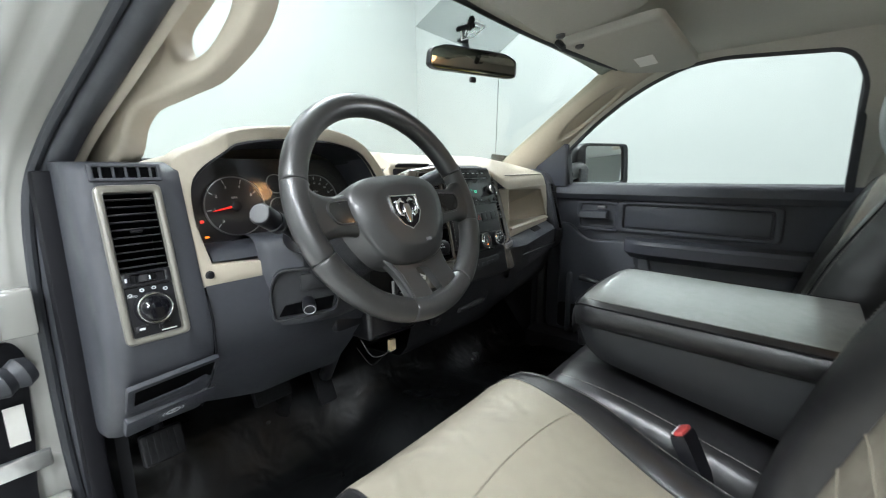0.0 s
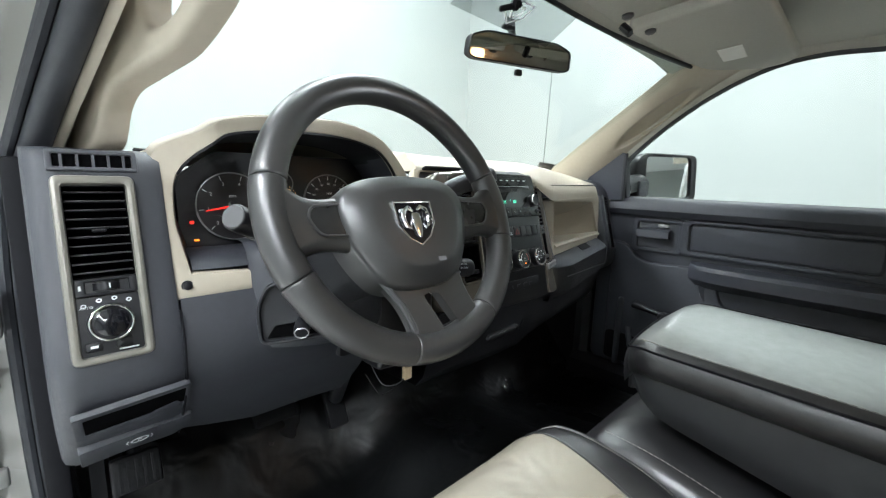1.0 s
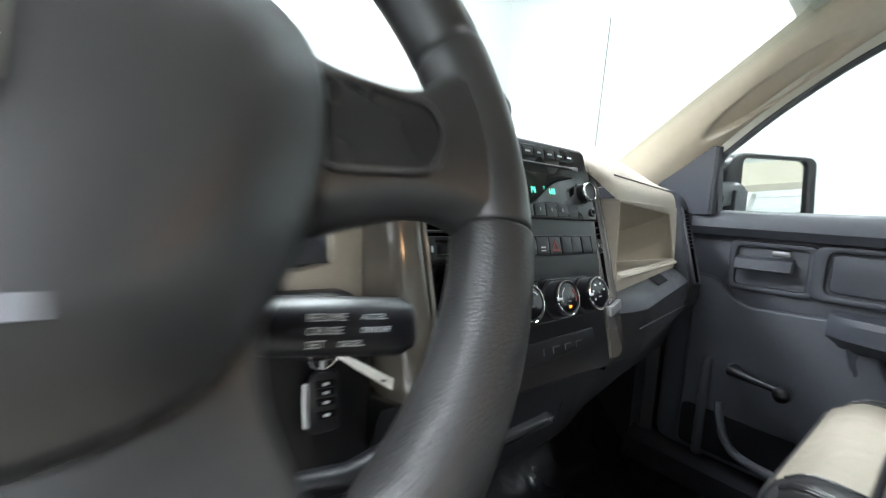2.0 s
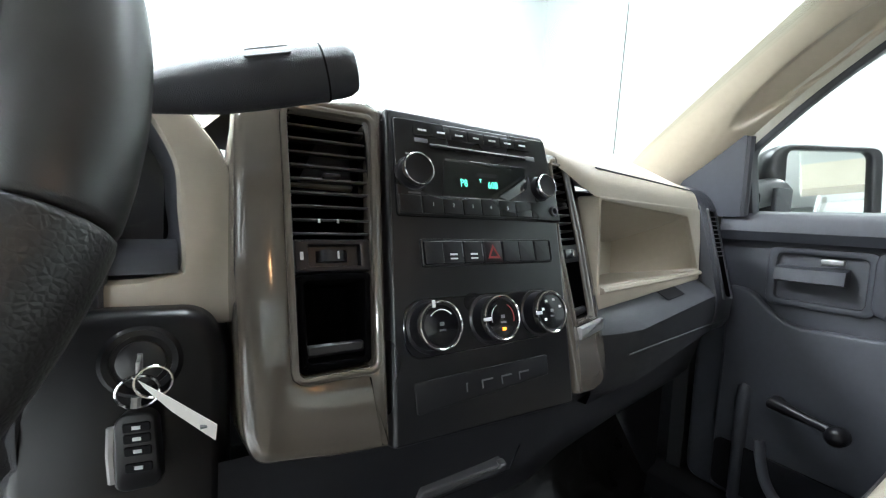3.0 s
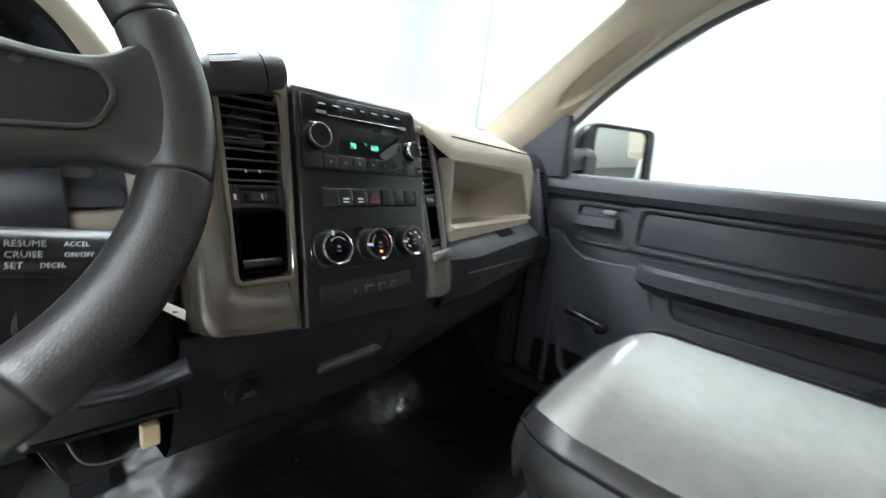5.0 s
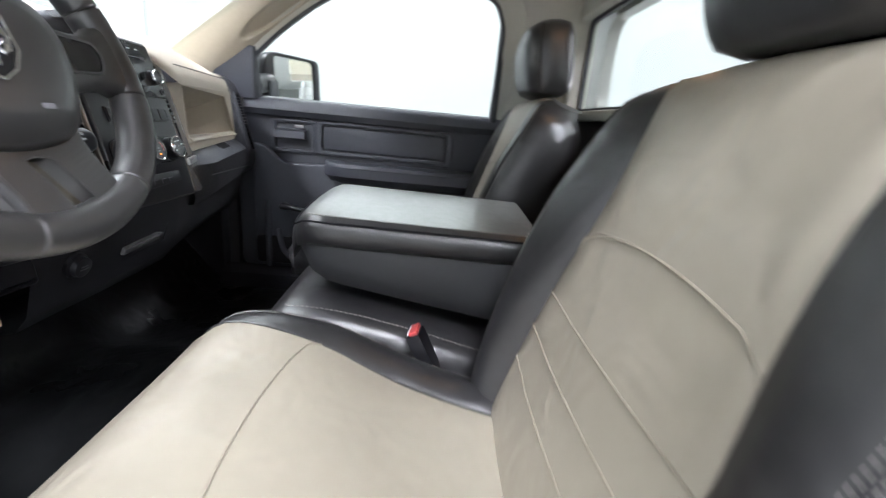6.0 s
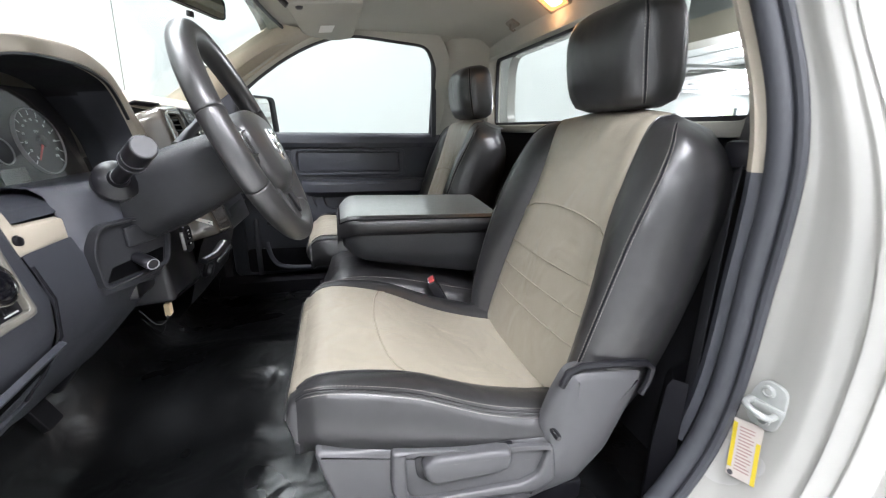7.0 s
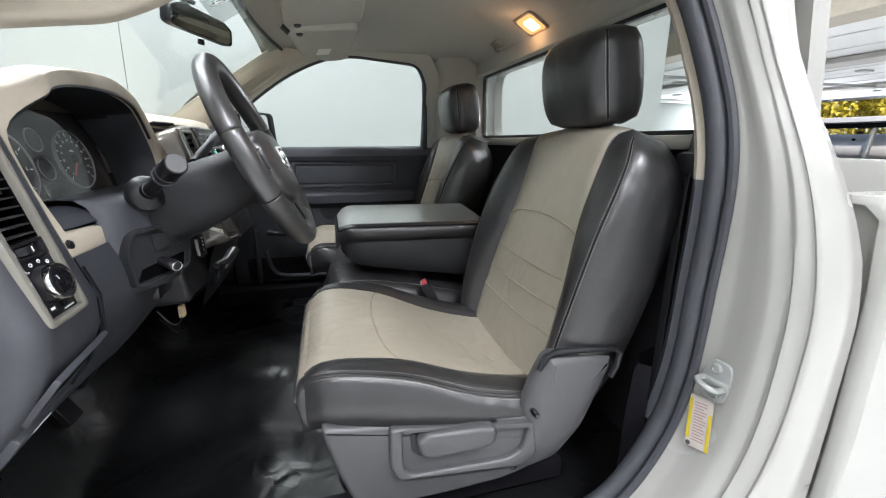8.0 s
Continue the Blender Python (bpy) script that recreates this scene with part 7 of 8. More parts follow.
    part("badge_shape", plate(E, rounded([(-.006, .010), (.006, .010), (.007, -.004), (.003, -.020), (-.003, -.020), (-.007, -.004)], .003, 3), 0, .004, .0015), M_CHROME, bd)
    for s in (-1, 1):
        part("badge_curl", tube([E @ Vector((s * x, y, .0022)) for x, y in ((.003, .012), (.009, .0165), (.016, .013), (.0185, .004), (.016, -.006), (.011, -.009), (.0085, -.004))], [.0022, .0032, .0036, .0034, .0028, .002, .001], 8), M_CHROME, bd)
    part("airbag_mark", box((.012, -.070, .0318), (.012, .005, .0003), 0, 1, FW), M_PRINT_DIM, cov)
    part("hub", turned(at_face(FW, 0, 0, -.06), [(.03, 0), (.038, .03), (.044, .055)], 28), M_BLACK, t)


M_SPOKE_PAD = material("worn_gloss_inlay", (.020, .020, .020), .24, var=.3, scale=60, rough_var=.12, blotch=25, bump=.05, bscale=300)
# Lighter than the wheel: edge highlights put into the colour.
M_SPOKE_HIGHLIGHT = material("spoke_highlight_grey", (.055, .055, .056), .35, metal=.2, var=.08, scale=60)
steering_wheel()


def column():
    t = thing("steering_column", (-.478, .85, 1.2), "dark steering column shroud with lever stalks and ignition lock", "steering column")
    ax = FW.to_3x3() @ Vector((0, 0, -1))
    up = FW.to_3x3() @ Vector((0, 1, 0))
    secs = []
    for d, w, hu, hl in ((.030, .044, .028, .050), (.042, .056, .036, .064), (.10, .060, .042, .074), (.16, .062, .046, .078), (.22, .062, .046, .078)):
        ring = []
        for k in range(28):
            a = 2 * math.pi * k / 28
            c, s = math.cos(a), math.sin(a)
            ring.append(WC + ax * d + Vector((w * abs(c) ** .75 * (1 if c > 0 else -1), 0, 0)) + up * ((hu if s > 0 else hl) * abs(s) ** .75 * (1 if s > 0 else -1) - .004))
        secs.append(ring)
    part("shroud", loft(secs), M_DASH_DARK, t, "charcoal column shroud", angle=60)
    part("shroud_seam", tube([s[0] + Vector((.0008, 0, 0)) for s in secs], .001, 4), M_BLACK_MATT, t)
    # turn signal stalk
    a, b = Vector((-.545, .835, 1.345)), Vector((-.652, .752, 1.397))
    d = (b - a)
    sk = part("turn_stalk", tube([a, a + d * .35, a + d * .55, a + d * .57], [.011, .010, .0105, .0105], 16), M_BLACK, t, "black turn signal stalk")
    part("stalk_boot", turned(face_at(a - d * .02, d.orthogonal(), d.cross(d.orthogonal())), [(.030, -.012), (.030, .002), (.024, .008), (.014, .012), (.012, .02)], 24), M_BLACK, sk)
    part("twist_end", tube([a + d * .57, a + d * .585, a + d * .72, a + d * .73, a + d * .735, a + d * .98, a + d * 1.0], [.0155, .0165, .0170, .0170, .0158, .0162, .0145], 22), M_BLACK, sk)
    part("end_cap", tube([a + d * 1.0, a + d * 1.008], [.0140, .0132], 22), M_SEAT_TRIM, sk)
    part("mark_band", tube([a + d * .625, a + d * .635], .0172, 22), M_PRINT_DIM, sk)
    # gear lever
    p = [Vector(q) for q in ((-.385, .800, 1.385), (-.34, .792, 1.408), (-.302, .786, 1.424))]
    gl = part("gear_lever", tube(p, [.011, .010, .0095], 14), M_BLACK, t, "black column gear lever")
    q0, q1 = Vector((-.302, .786, 1.424)), Vector((-.187, .764, 1.456))
    e = q1 - q0
    part("lever_knob", tube([q0, q0 + e * .04, q0 + e * .18, q0 + e * .32, q0 + e * .5, q0 + e * .84, q0 + e * .86, q0 + e * .96, q1], [.0085, .0105, .0135, .0160, .0168, .0172, .0166, .0160, .0130], 24), M_DASH_GREY, gl, "fat grained lever knob", angle=50)
    part("knob_joint", tube([q0 + e * .835, q0 + e * .845], .0174, 24), M_BLACK_MATT, gl)
    kf = face_at(q0 + e * .55 + Vector((0, -.6, .8)) * .0165, e, (0, .8, .6))
    part("knob_button", plate(kf, rect(-.012, -.005, .012, .005, .002, 3), -.004, .0010, .0006), M_DASH_GREY, gl)
    part("button_rim", hoop(kf, rect(-.0128, -.0058, .0128, .0058, .002, 3), rect(-.0118, -.0048, .0118, .0048, .002, 3), -.004, .0014), M_SEAT_TRIM, gl)
    # cruise lever with its printed face
    c = Vector((-.360, .688, 1.312))
    cr = part("cruise_lever", tube([Vector((-.445, .715, 1.318)), Vector((-.41, .703, 1.315)), Vector((-.392, .698, 1.313)), Vector((-.335, .680, 1.310)), Vector((-.329, .678, 1.310))], [.008, .010, .015, .0155, .012], 16, flat=.95), M_BLACK, t, "black cruise control lever")
    fc = face_at(c + Vector((-.004, -.0158, .002)), (.062, -.018, -.002), (0, .12, 1))
    for k, (w1, w2) in enumerate((("RESUME", "ACCEL"), ("CRUISE", "ON/OFF"), ("SET", "DECEL"))):
        lettering("cruise_word", w1, at_face(fc, -.020, .0060 - .0060 * k, .0004), .0050, M_PRINT_WHITE, cr, "LEFT", .95)
        lettering("cruise_word", w2, at_face(fc, .004 if k < 2 else -.006, .0060 - .0060 * k, .0004), .0038, M_PRINT_WHITE, cr, "LEFT", .95)
    # ignition lock panel
    LK = face_at((-.300, .858, 1.235), (1, -.10, 0), (0, .10, 1))
    part("lock_housing", plate(LK, rounded([(-.085, -.150), (.047, -.150), (.047, .020), (.030, .052), (-.050, .054), (-.085, .040)], [.01, .01, .03, .02, .03, .02], 6), -.08, .004, .012), M_BLACK, t, "black housing round the ignition lock", angle=60)
    part("lock_dish", ringed(at_face(LK, -.008, .016, .004), [(.025, -.002), (.026, .001), (.023, .003), (.019, .0015), (.0185, -.002)], 32), M_BLACK, t)
    part("lock_barrel", turned(at_face(LK, -.008, .016, .003), [(.0155, 0), (.0150, .004), (.012, .0055), (0, .0055)], 28), M_SLAT, t)
    part("key_slot", box((-.008, .016, .0085), (.003, .014, .003), 0, 1, LK), M_STEEL, t)
    # tilt lever and bracketry below the column
    part("tilt_lever", tube([Vector((-.345, .80, 1.155)), Vector((-.31, .785, 1.158)), Vector((-.268, .775, 1.172))], [.010, .011, .013], 12, flat=.7), M_BLACK, t)
    part("column_bracket", join(box((-.40, .93, 1.145), (.10, .10, .05), .008), tube([(-.43, .90, 1.15), (-.36, 1.02, 1.02), (-.33, 1.12, .90)], .018, 12), box((-.33, .93, 1.12), (.05, .06, .03), .006)), M_BLACK, t, "black steering shaft bracket")
    part("bolt", turned(face_at((-.345, .872, 1.145), (1, 0, 0), (0, 0, 1)), [(.009, 0), (.009, .006), (.006, .008), (0, .008)], 6), M_STEEL, t)
    part("bolt", turned(face_at((-.300, .885, 1.120), (1, 0, 0), (0, 0, 1)), [(.009, 0), (.009, .006), (.006, .008), (0, .008)], 6), M_STEEL, t)


column()


def surround():
    """Slate panel that closes the dash round the steering column."""
    rows = []
    for x, y in ((-.594, .892), (-.590, .878), (-.58, .868), (-.56, .853), (-.535, .839), (-.51, .828), (-.478, .822), (-.44, .828), (-.40, .845), (-.36, .866), (-.335, .878), (-.331, .892)):
        rows.append([Vector((x, y + .03, 1.172)), Vector((x, y + .008, 1.178)), Vector((x, y + .001, 1.19)), Vector((x, y, 1.25)), Vector((x, y + .002, 1.31)), Vector((x, y + .010, 1.330)),
                     Vector((x, y + .025, 1.341)), Vector((x, max(y + .05, .92), 1.343)), Vector((x, .978, 1.338))])
    return loft(rows, closed=False)


part("column_surround", surround(), M_DASH_GREY, dash, "slate grey panel round the steering column", angle=45)


def column_pocket():
    t = thing("brake_controller_pocket", (-.55, .85, 1.19), "charcoal pocket under the column with a small pull knob", "control panel")
    m = face_at((-.538, .832, 1.240), (1, -.55, 0), (0, .04, 1))
    o = rounded([(-.062, -.050), (.050, -.040), (.062, .020), (.030, .048), (-.050, .046), (-.066, .010)], .016, 5)
    part("rim", hoop(m, o, inset(o, .005), -.03, .006, .002), M_DASH_DARK, t)
    part("floor_plate", plate(m, inset(o, .0045), -.02, -.002), M_DASH_DARK, t)
    part("blank", plate(m, rounded([(-.012, .004), (.036, .006), (.040, .030), (.020, .036), (-.012, .034)], .004, 3), -.008, .003, .002), M_DASH_DARK, t)
    # Shallow black sheet as the shade in the pocket's slot.
    part("slot", plate(m, rounded([(-.052, -.040), (.040, -.034), (.046, -.010), (-.040, -.020)], .003, 3), -.008, -.0005), M_RECESS_SHADE, t)
    kb = part("pull_knob", tube([m @ Vector((.0, -.014, -.004)), m @ Vector((.0, -.020, .014)), m @ Vector((0, -.024, .024)), m @ Vector((0, -.025, .027))], [.010, .012, .012, .009], 14, flat=.7), M_BLACK, t)
    part("knob_rim", tube([m @ Vector((.010 * math.cos(a * .5236), -.025 + .0075 * math.sin(a * .5236), .0275)) for a in range(12)], .001, 5, loop=True), M_SILVER, kb)


column_pocket()


def keys():
    t = thing("key_bunch", (-.31, .84, 1.16), "car key in the lock with black fob and paper tag", "key")
    rc = Vector((-.309, .838, 1.242))
    part("key_blade", box((-.3085, .846, 1.252), (.003, .022, .012), .001), M_STEEL, t)
    part("key_ring", tube([rc + Vector((.0125 * math.cos(a * .3142), -.003 * math.sin(a * .3142), .0125 * math.sin(a * .3142) - .006)) for a in range(20)], .0011, 6, loop=True), M_CHROME, t)
    part("key_ring", tube([rc + Vector((.009 + .011 * math.cos(a * .3142), -.004, .011 * math.sin(a * .3142) + .001)) for a in range(20)], .001, 6, loop=True), M_CHROME, t)
    m = face_at((-.3095, .835, 1.196), (1, -.28, .05), (-.06, .05, 1)) @ Matrix.Scale(.82, 4)
    fb = part("fob", plate(m, rounded([(-.017, -.028), (-.010, -.033), (.013, -.031), (.017, -.026), (.016, .028), (.010, .034), (-.008, .034), (-.015, .026)], .006, 4), -.005, .005, .0025), M_BLACK, t, "black remote key fob")
    part("fob_edge", tube([m @ Vector(q) for q in ((-.017, .022, .0), (-.0185, .0, .001), (-.018, -.024, .001))], .0035, 8), M_SILVER, fb)
    for y in (.022, .0125, .002, -.012):
        part("fob_button", plate(m, rect(-.008, y - .004, .012, y + .004, .002, 3), .004, .0062, .0008), M_BLACK_MATT, fb)
        part("fob_mark", box((.002, y, .0064), (.006, .003, .0003), 0, 1, m), M_PRINT_WHITE, fb)
    part("fob_loop", tube([(-.3105, .836, 1.226), (-.310, .837, 1.233)], .003, 8), M_SILVER, fb)
    tag = loft([[rc + Vector(q) for q in a] for a in (((.000, -.004, .004), (.004, -.006, -.002), (.004, -.0056, -.002), (.0, -.0036, .004)), ((.020, -.022, -.006), (.020, -.024, -.014), (.0204, -.0236, -.014), (.0204, -.0216, -.006)),
               ((.045, -.043, -.020), (.044, -.044, -.030), (.0444, -.0436, -.030), (.0454, -.0426, -.020)))])
    part("paper_tag", tag, M_PAPER, t, "cream paper tag")
    part("tag_mark", box(tuple(rc + Vector((.0375, -.0385, -.0215))), (.004, .004, .0012), 0, 1), M_PRINT_DIM, t)


keys()


def pedals():
    t = thing("brake_pedal", (-.46, 1.17, .88), "black rubber brake pedal on a steel arm", "pedal", "pedals")
    m = face_at((-.47, 1.155, .905), (1, 0, 0), (0, .45, 1))
    part("pad", plate(m, rect(-.048, -.030, .048, .030, .008), -.008, .010, .004), M_PEDAL, t)
    for k in range(5):
        part("tread", box((0, -.022 + .011 * k, .0105), (.084, .004, .003), 0, 1, m), M_PEDAL, t)
    part("arm", tube([(-.46, 1.165, .90), (-.455, 1.22, 1.02), (-.45, 1.20, 1.15)], .010, 8), M_BLACK_MATT, t)
    t = thing("accelerator_pedal", (-.30, 1.20, .80), "long black accelerator pedal", "pedal", "pedals")
    m = face_at((-.30, 1.19, .85), (1, 0, 0), (0, .5, 1))
    part("pad", plate(m, rect(-.026, -.07, .026, .06, .008), -.006, .008, .003), M_PEDAL, t)
    part("arm", tube([(-.30, 1.22, .90), (-.30, 1.27, 1.05)], .009, 8), M_BLACK_MATT, t)
    t = thing("parking_brake_pedal", (-.745, 1.02, .92), "black rubber parking brake pedal", "pedal", "pedals")
    m = face_at((-.742, 1.03, .955), (1, 0, 0), (0, .35, 1))
    part("pad", plate(m, rect(-.034, -.028, .034, .030, .006), -.008, .008, .004), M_PEDAL, t)
    for k in range(5):
        part("tread", box((-.022 + .011 * k, 0, .0085), (.004, .046, .003), 0, 1, m), M_PEDAL, t)
    part("arm", tube([(-.742, 1.04, .965), (-.742, 1.10, 1.08), (-.742, 1.06, 1.16)], .010, 8), M_BLACK_MATT, t)


pedals()


def hanging_tag():
    t = thing("wire_connector", (-.27, .91, 1.02), "small cream plug on a loose wire under the dash", "cable")
    part("plug", box((-.272, .908, 1.028), (.020, .012, .030), .002, 1, None), M_TAG, t)
    part("wire", tube(smooth_path([(-.272, .91, 1.02), (-.30, .905, 1.012), (-.335, .91, 1.02), (-.35, .93, 1.06)], 5), .0012, 5), M_PRINT_DIM, t)
    part("wire", tube(smooth_path([(-.30, .905, 1.010), (-.345, .90, 1.004), (-.37, .92, 1.05)], 5), .0011, 5), M_BLACK, t)


hanging_tag()


# ---- overhead ----
def rear_view_mirror():
    t = thing("rear_view_mirror", (-.04, .80, 1.66), "black-rimmed rear view mirror on the windshield", "mirror")
    m = face_at((-.030, .828, 1.722), (.945, -.315, .0), (-.10, -.10, 1))
    o = rounded([(-.132, -.022), (-.118, -.029), (.118, -.029), (.132, -.022), (.130, .016), (.09, .029), (-.09, .029), (-.130, .016)], .012, 4)
    part("housing", plate(at_face(m, 0, 0, -.03) @ Matrix.Diagonal((1, 1, -1, 1)), o, -.028, -.002, .012), M_BLACK_MATT, t)
    part("rim", hoop(m, o, inset(o, .0035), -.006, .003, .001), M_BLACK, t)
    part("glass", plate(m, inset(o, .003), -.002, .001), M_MIRROR_DARK, t, "dark prismatic mirror glass")
    part("day_night_tab", box((.0, -.042, -.008), (.016, .014, .012), .003, 2, m), M_BLACK, t)
    part("arm", tube([m @ Vector((0, .01, -.03)), m @ Vector((-.005, .045, -.045)), m @ Vector((-.005, .075, -.055))], .009, 10), M_BLACK, t)
    part("button", box((-.035, .044, -.012), (.03, .010, .014), .004, 2, m), M_BLACK, t)


rear_view_mirror()


def visor(s, label):
    t = thing("sun_visor", (s * .25, .53, 1.75), label, "visor", "sun visors")
    z = lambda x, y: 1.772 - .045 * (y - .45) / .18 * .5
    pts = [(.02, .635), (.43, .612), (.545, .515), (.54, .46), (.50, .435), (.04, .425)]
    m = Matrix.Translation((0, 0, 1.790))
    o = rounded([(s * x, -y) for x, y in pts], [.03, .06, .05, .04, .03, .03], 5)
    tilt = face_at((0, 0, 1.822), (1, 0, 0), (0, -1, .11))
    part("body", plate(tilt, o, .004, .024, .008), M_HEADLINER, t)
    if s > 0:
        part("label", plate(tilt, [(.385, -.560), (.285, -.550), (.290, -.505), (.390, -.515)], .0238, .0248), M_PAPER, t, "pale printed label")
        part("rod", tube([(.03, .622, 1.728), (.03, .64, 1.745)], .008, 8), M_BLACK, t)
    part("pivot", tube([tilt @ Vector((s * .36, -.595, .016)), tilt @ Vector((s * .42, -.600, .012)), tilt @ Vector((s * .46, -.60, .0))], .010, 10), M_HEADLINER, t)
    part("edge_clip", turned(at_face(tilt, s * .05, -.600, .022), [(.010, 0), (.010, .006), (.006, .009), (0, .009)], 14), M_SEAT_TRIM, t)


visor(1, "beige cloth sun visor folded up, with a pale label")
visor(-1, "beige cloth sun visor folded up above the wheel")


def shade_strip():
    t = thing("tinted_visor_strip", (-.10, .76, 1.72), "smoky translucent strip on the windshield with a white sticker", "sticker")
    f = lambda u, v: Vector(WS(.275 + .235 * u, .0 + .135 * v - .0)) + Vector((0, -.012, -.010))
    _b = part("film", sheet(8, 4, f), M_TINT, t)
    _b.visible_shadow = False
    E = face_at(f(.47, .55) + Vector((0, -.002, -.001)), Vector(WS(.6, .05)) - Vector(WS(.4, .05)), Vector(WS(.5, 0)) - Vector(WS(.5, .3)))
    s2 = dense2([(-.026, .020), (.026, .020), (.024, -.006), (0, -.026), (-.024, -.006)], .004)
    st2 = part("sticker", hoop(E, s2, inset(s2, .003), 0, .0006), M_PRINT_WHITE, t, "white shield sticker")
    for s in (-1, 1):
        part("sticker_curl", tube([E @ Vector((s * x, y, .0006)) for x, y in ((.002, .010), (.010, .013), (.015, .004), (.010, -.006), (.004, -.014))], .0016, 6), M_PRINT_WHITE, st2)
    part("clip", join(box((-.02, .022, .006), (.045, .010, .010), .003, 1, E @ pose(0, 0, 0, 0, 0, 35)), box((-.01, .030, .006), (.012, .034, .012), .003, 1, E @ pose(0, 0, 0, 0, 0, 35))), M_BLACK_MATT, t, "black plastic clip")


shade_strip()


def dome_lamp():
    x, y = .022, -.135
    z = roof_z(x, y)
    t = thing("dome_lamp", (x, y, z - .02), "lit rectangular dome lamp with warm glow", "lamp")
    m = face_at((x, y, z - .001), (1, 0, 0), (0, -1, -.60))
    part("bezel", hoop(m, rect(-.064, -.046, .064, .046, .016), rect(-.054, -.036, .054, .036, .014), 0, .008, .003), M_SEAT_TRIM_TAN, t)
    part("lens_edge", plate(m, rect(-.053, -.035, .053, .035, .014), 0, .007, .004), M_DOME_EDGE, t, "orange lit lens edge")
    part("lens", plate(m, rect(-.036, -.022, .022, .024, .010), 0, .0105, .004), M_DOME, t, "bright warm lens")
    lamp = new("dome_lamp_light", bpy.data.lights.new("dome_lamp_light", "POINT"))
    lamp.data.energy, lamp.data.color, lamp.data.shadow_soft_size = 0.22, (1.0, .55, .25), .03
    lamp.location = m @ Vector((0, 0, .05))
    hx, hy = .325, -.138
    t2 = thing("coat_hook", (hx, hy, roof_z(hx, hy) - .02), "small beige coat hook on the headliner", "hook")
    m2 = face_at((hx, hy, roof_z(hx, hy) - .001), (1, 0, 0), (0, -1, -.62))
    part("plate", plate(m2, rounded([(-.030, -.018), (.030, -.018), (.036, .018), (-.036, .018)], .006, 3), 0, .008, .003), M_SEAT_TRIM_TAN, t2)
    part("hook", tube([m2 @ Vector((0, -.006, .006)), m2 @ Vector((0, .004, .022)), m2 @ Vector((0, .018, .020)), m2 @ Vector((0, .020, .012))], .004, 8), M_SEAT_TRIM_TAN, t2)


M_SEAT_TRIM_TAN = material("tan_plastic", (.22, .20, .165), .5, var=.06, scale=80)
dome_lamp()


# ---- door jamb details ----
def striker():
    t = thing("door_striker", (-.835, -.105, 1.0), "grey steel door striker loop on the white jamb", "striker")
    m = face_at((-.8525, -.0905, 1.022), (-.98, -.2, 0), (.02, -.08, .99))
    part("plate", plate(m, rounded([(-.022, -.036), (.018, -.040), (.024, -.01), (.022, .034), (-.012, .040), (-.024, .01)], .014, 4), -.004, .003, .001), M_STRIKER, t)
    part("loop", tube(smooth_path([m @ Vector((-.018, .0, .002)), m @ Vector((-.016, .002, .030)), m @ Vector((.0, .0, .040)), m @ Vector((.016, -.006, .030)), m @ Vector((.016, -.008, .002))], 5), .0048, 10), M_STRIKER, t)
    part("rib", box((.0, -.002, .006), (.052, .012, .008), .003, 2, m), M_STRIKER, t)
    for x, y in ((-.002, .022), (.002, -.024)):
        part("bolt", turned(at_face(m, x, y, .003), [(.0095, 0), (.009, .003), (.006, .0045), (.005, .002), (0, .002)], 20), M_STRIKER, t)


striker()


def jamb_label():
    t = thing("jamb_sticker", (-.83, -.095, .90), "cream jamb sticker with yellow bars and fine print", "sticker")
    m = face_at((-.8492, -.0745, .9346), (-.0337, -.0077, .006), (.0123, -.0214, .0889))
    part("paper", plate(m, rect(-.022, -.045, .020, .048, .002, 2), 0, .0006), M_STICKER, t)
    part("yellow_bar", box((-.0185, .005, .0008), (.006, .072, .0006), 0, 1, m), M_STICKER_YELLOW, t)
    part("yellow_bar", box((.0165, -.012, .0008), (.006, .066, .0006), 0, 1, m), M_STICKER_YELLOW, t)
    for k in range(14):
        part("print_bar", box((-.001 - .002 * (k % 3 == 2), .036 - .0052 * k, .0008), (.022 - .006 * (k % 3 == 2), .0019, .0004), 0, 1, m), M_PRINT_PINK, t)
    part("round_mark", turned(at_face(m, -.016, -.040, .0006), [(.0042, 0), (.0042, .0005), (0, .0005)], 16), M_PRINT_DARK, t)


jamb_label()


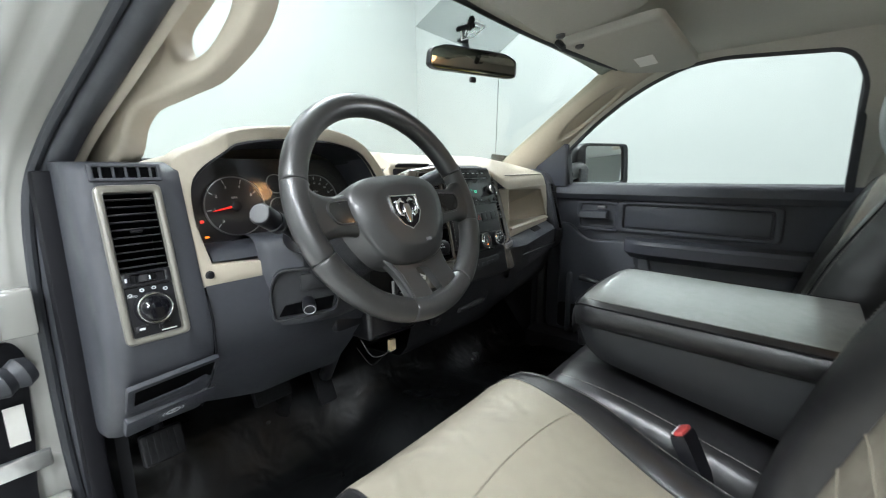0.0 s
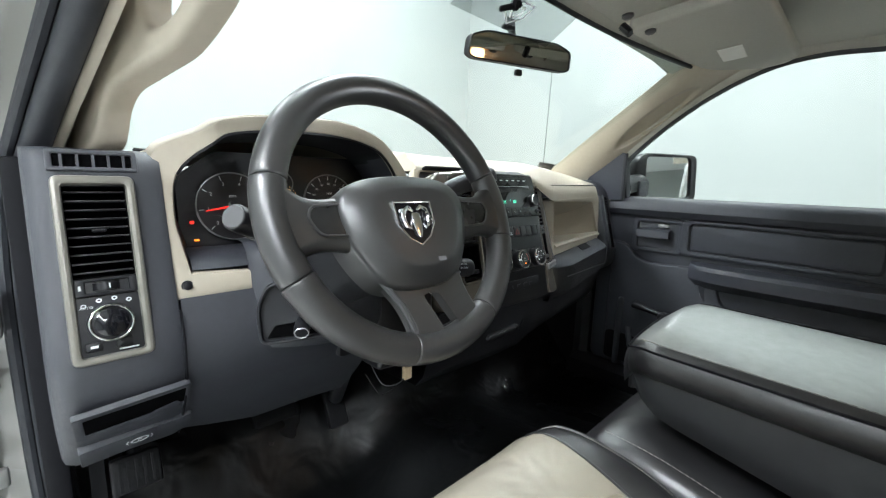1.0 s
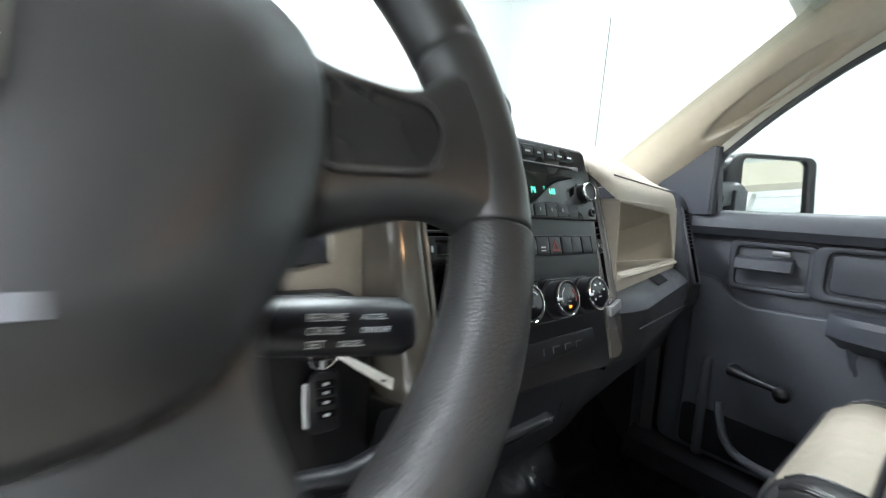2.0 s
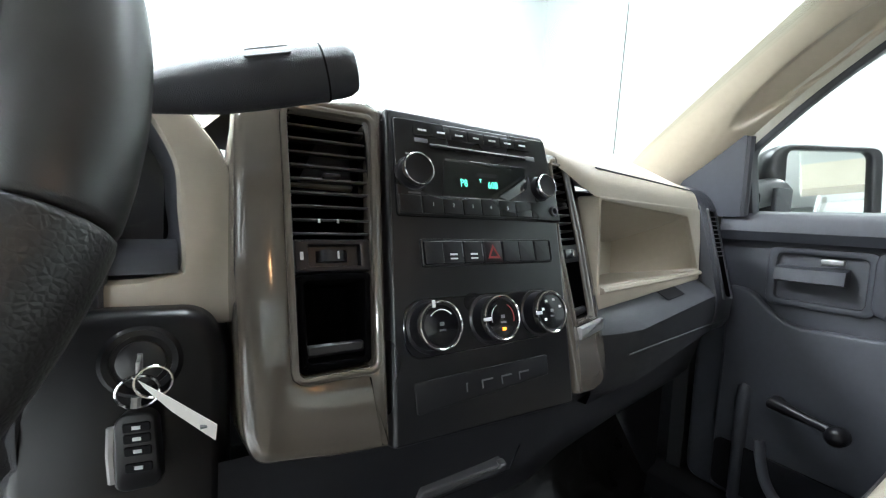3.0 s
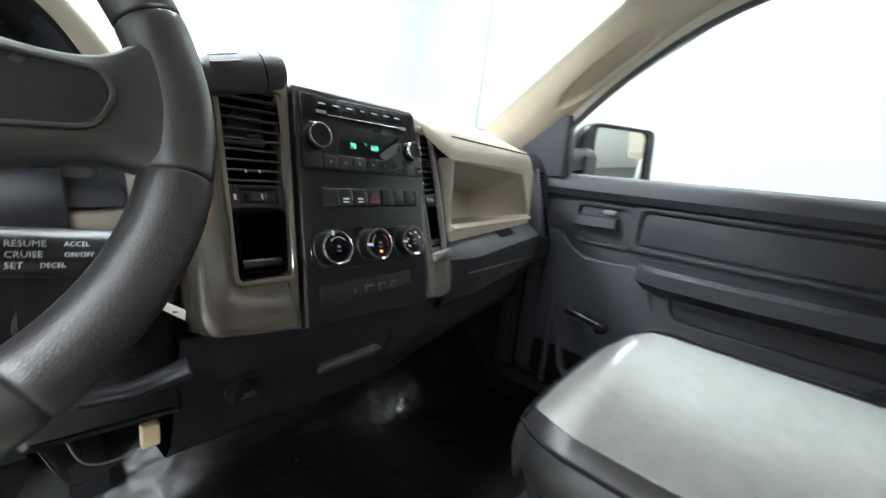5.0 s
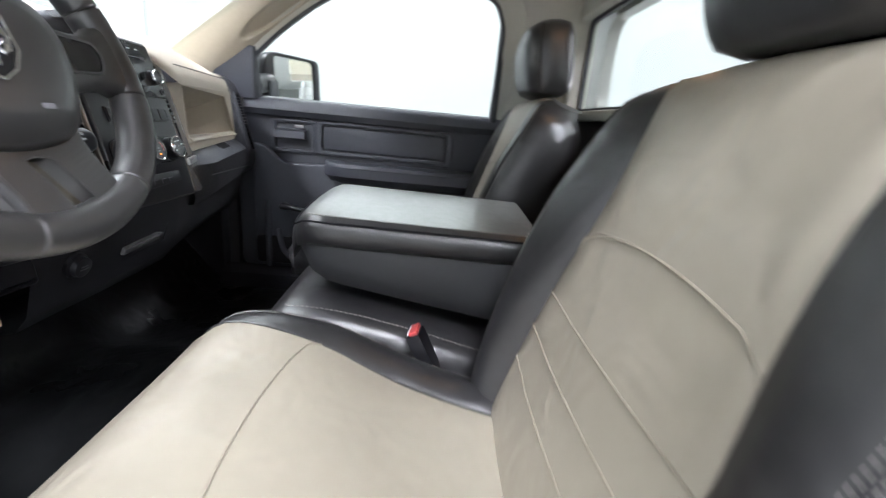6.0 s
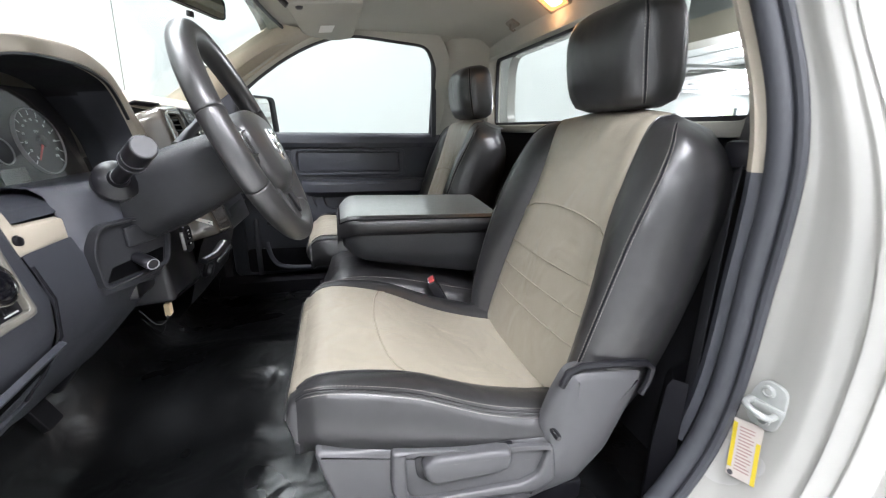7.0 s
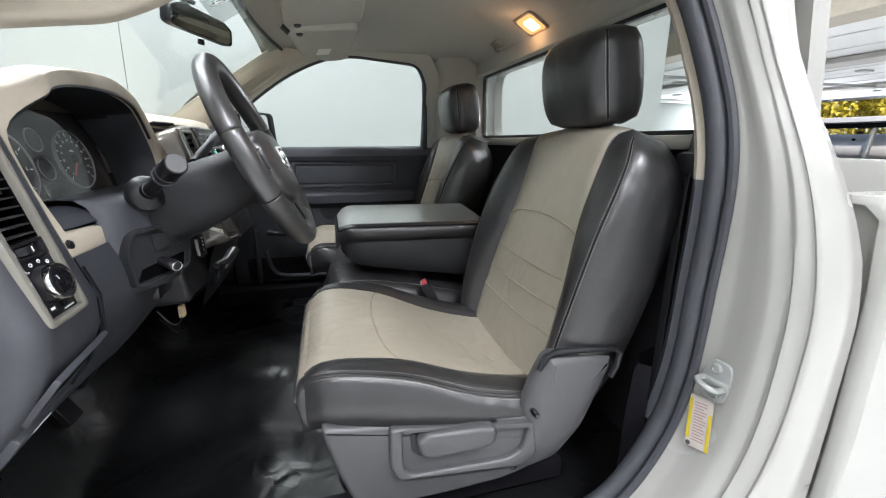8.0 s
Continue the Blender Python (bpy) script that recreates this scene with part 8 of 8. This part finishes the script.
for z in (1.245, .88):
    h_ = part("hinge", box((-.895, 1.075, z), (.05, .03, .075), .006), M_PAINT, cab, "white painted steel door hinge")
    part("knuckle", tube([(-.925, 1.06, z - .035), (-.925, 1.06, z + .035)], .012, 14), M_STEEL, h_)
    part("arm", box((-.955, 1.06, z), (.05, .022, .05), .006), M_PAINT, h_)
# Black sheet added for the shade in the open hinge gap.
solid("hinge_gap_shade", plate(face_at((0, 1.104, 0), (1, 0, 0), (0, 0, 1)), rounded([(-1.06, .55), (-.905, .55), (-.908, .93), (-.898, 1.03), (-.890, 1.17), (-.905, 1.195), (-1.06, 1.195)], .01, 3), -.004, .003), M_BLACK_MATT, "black sheet for the shade in the gap behind the door hinges", "trim", kind="structure")
_wb = thing("wiring_boot", (-.92, 1.08, 1.12), "black corrugated rubber wiring boot at the front post", "cable")
part("boot", tube([(-.888 - .012 * k, 1.085 - .004 * k, 1.150 - .003 * k) for k in range(12)], [.026 if k % 2 else .020 for k in range(12)], 16), M_RUBBER, _wb)
_pt = thing("paper_tag", (-.915, 1.09, 1.02), "small white paper tag hanging by the hinge", "tag")
part("sheet", box((-.916, 1.092, 1.058), (.024, .0012, .066), 0, 1), M_PAPER, _pt)
_cs = thing("door_check_strap", (-.93, 1.07, .98), "steel door check strap below the hinge", "hinge")
part("strap", box((-.93, 1.065, 1.0), (.09, .012, .03), .004), M_STEEL, _cs)


# ---- grab handle on the windshield pillar ----
def grab_handle():
    t = thing("grab_handle", (-.74, .90, 1.48), "beige moulded grab handle on the windshield pillar", "handle")
    m = face_at((-.704, .816, 1.603), (.25, -.968, 0), (0, 0, 1))
    uv = lambda y, z: (-(y - .816) * 1.033, z - 1.603)
    outer = [uv(*p) for p in ((1.150, 1.462), (1.010, 1.472), (.967, 1.524), (.944, 1.543), (.921, 1.552), (.886, 1.558), (.841, 1.566), (.793, 1.575), (.759, 1.589), (.725, 1.608), (.698, 1.629),
                              (.682, 1.650), (.664, 1.690), (.660, 1.735), (.70, 1.765), (.773, 1.752), (.81, 1.722), (.859, 1.685), (.91, 1.654), (.976, 1.613), (1.056, 1.550))]
    hole = [uv(*p) for p in ((.832, 1.609), (.816, 1.603), (.793, 1.605), (.765, 1.616), (.732, 1.644), (.721, 1.664), (.718, 1.685), (.728, 1.702), (.755, 1.700), (.798, 1.672), (.820, 1.659), (.838, 1.645), (.842, 1.627))]
    o, h = dense2(smooth_loop(outer), .006), dense2(smooth_loop(hole), .006)
    part("grip", pierced(m, o, h, -.034, 0, .011), M_DASH_BEIGE, t, angle=60)


grab_handle()
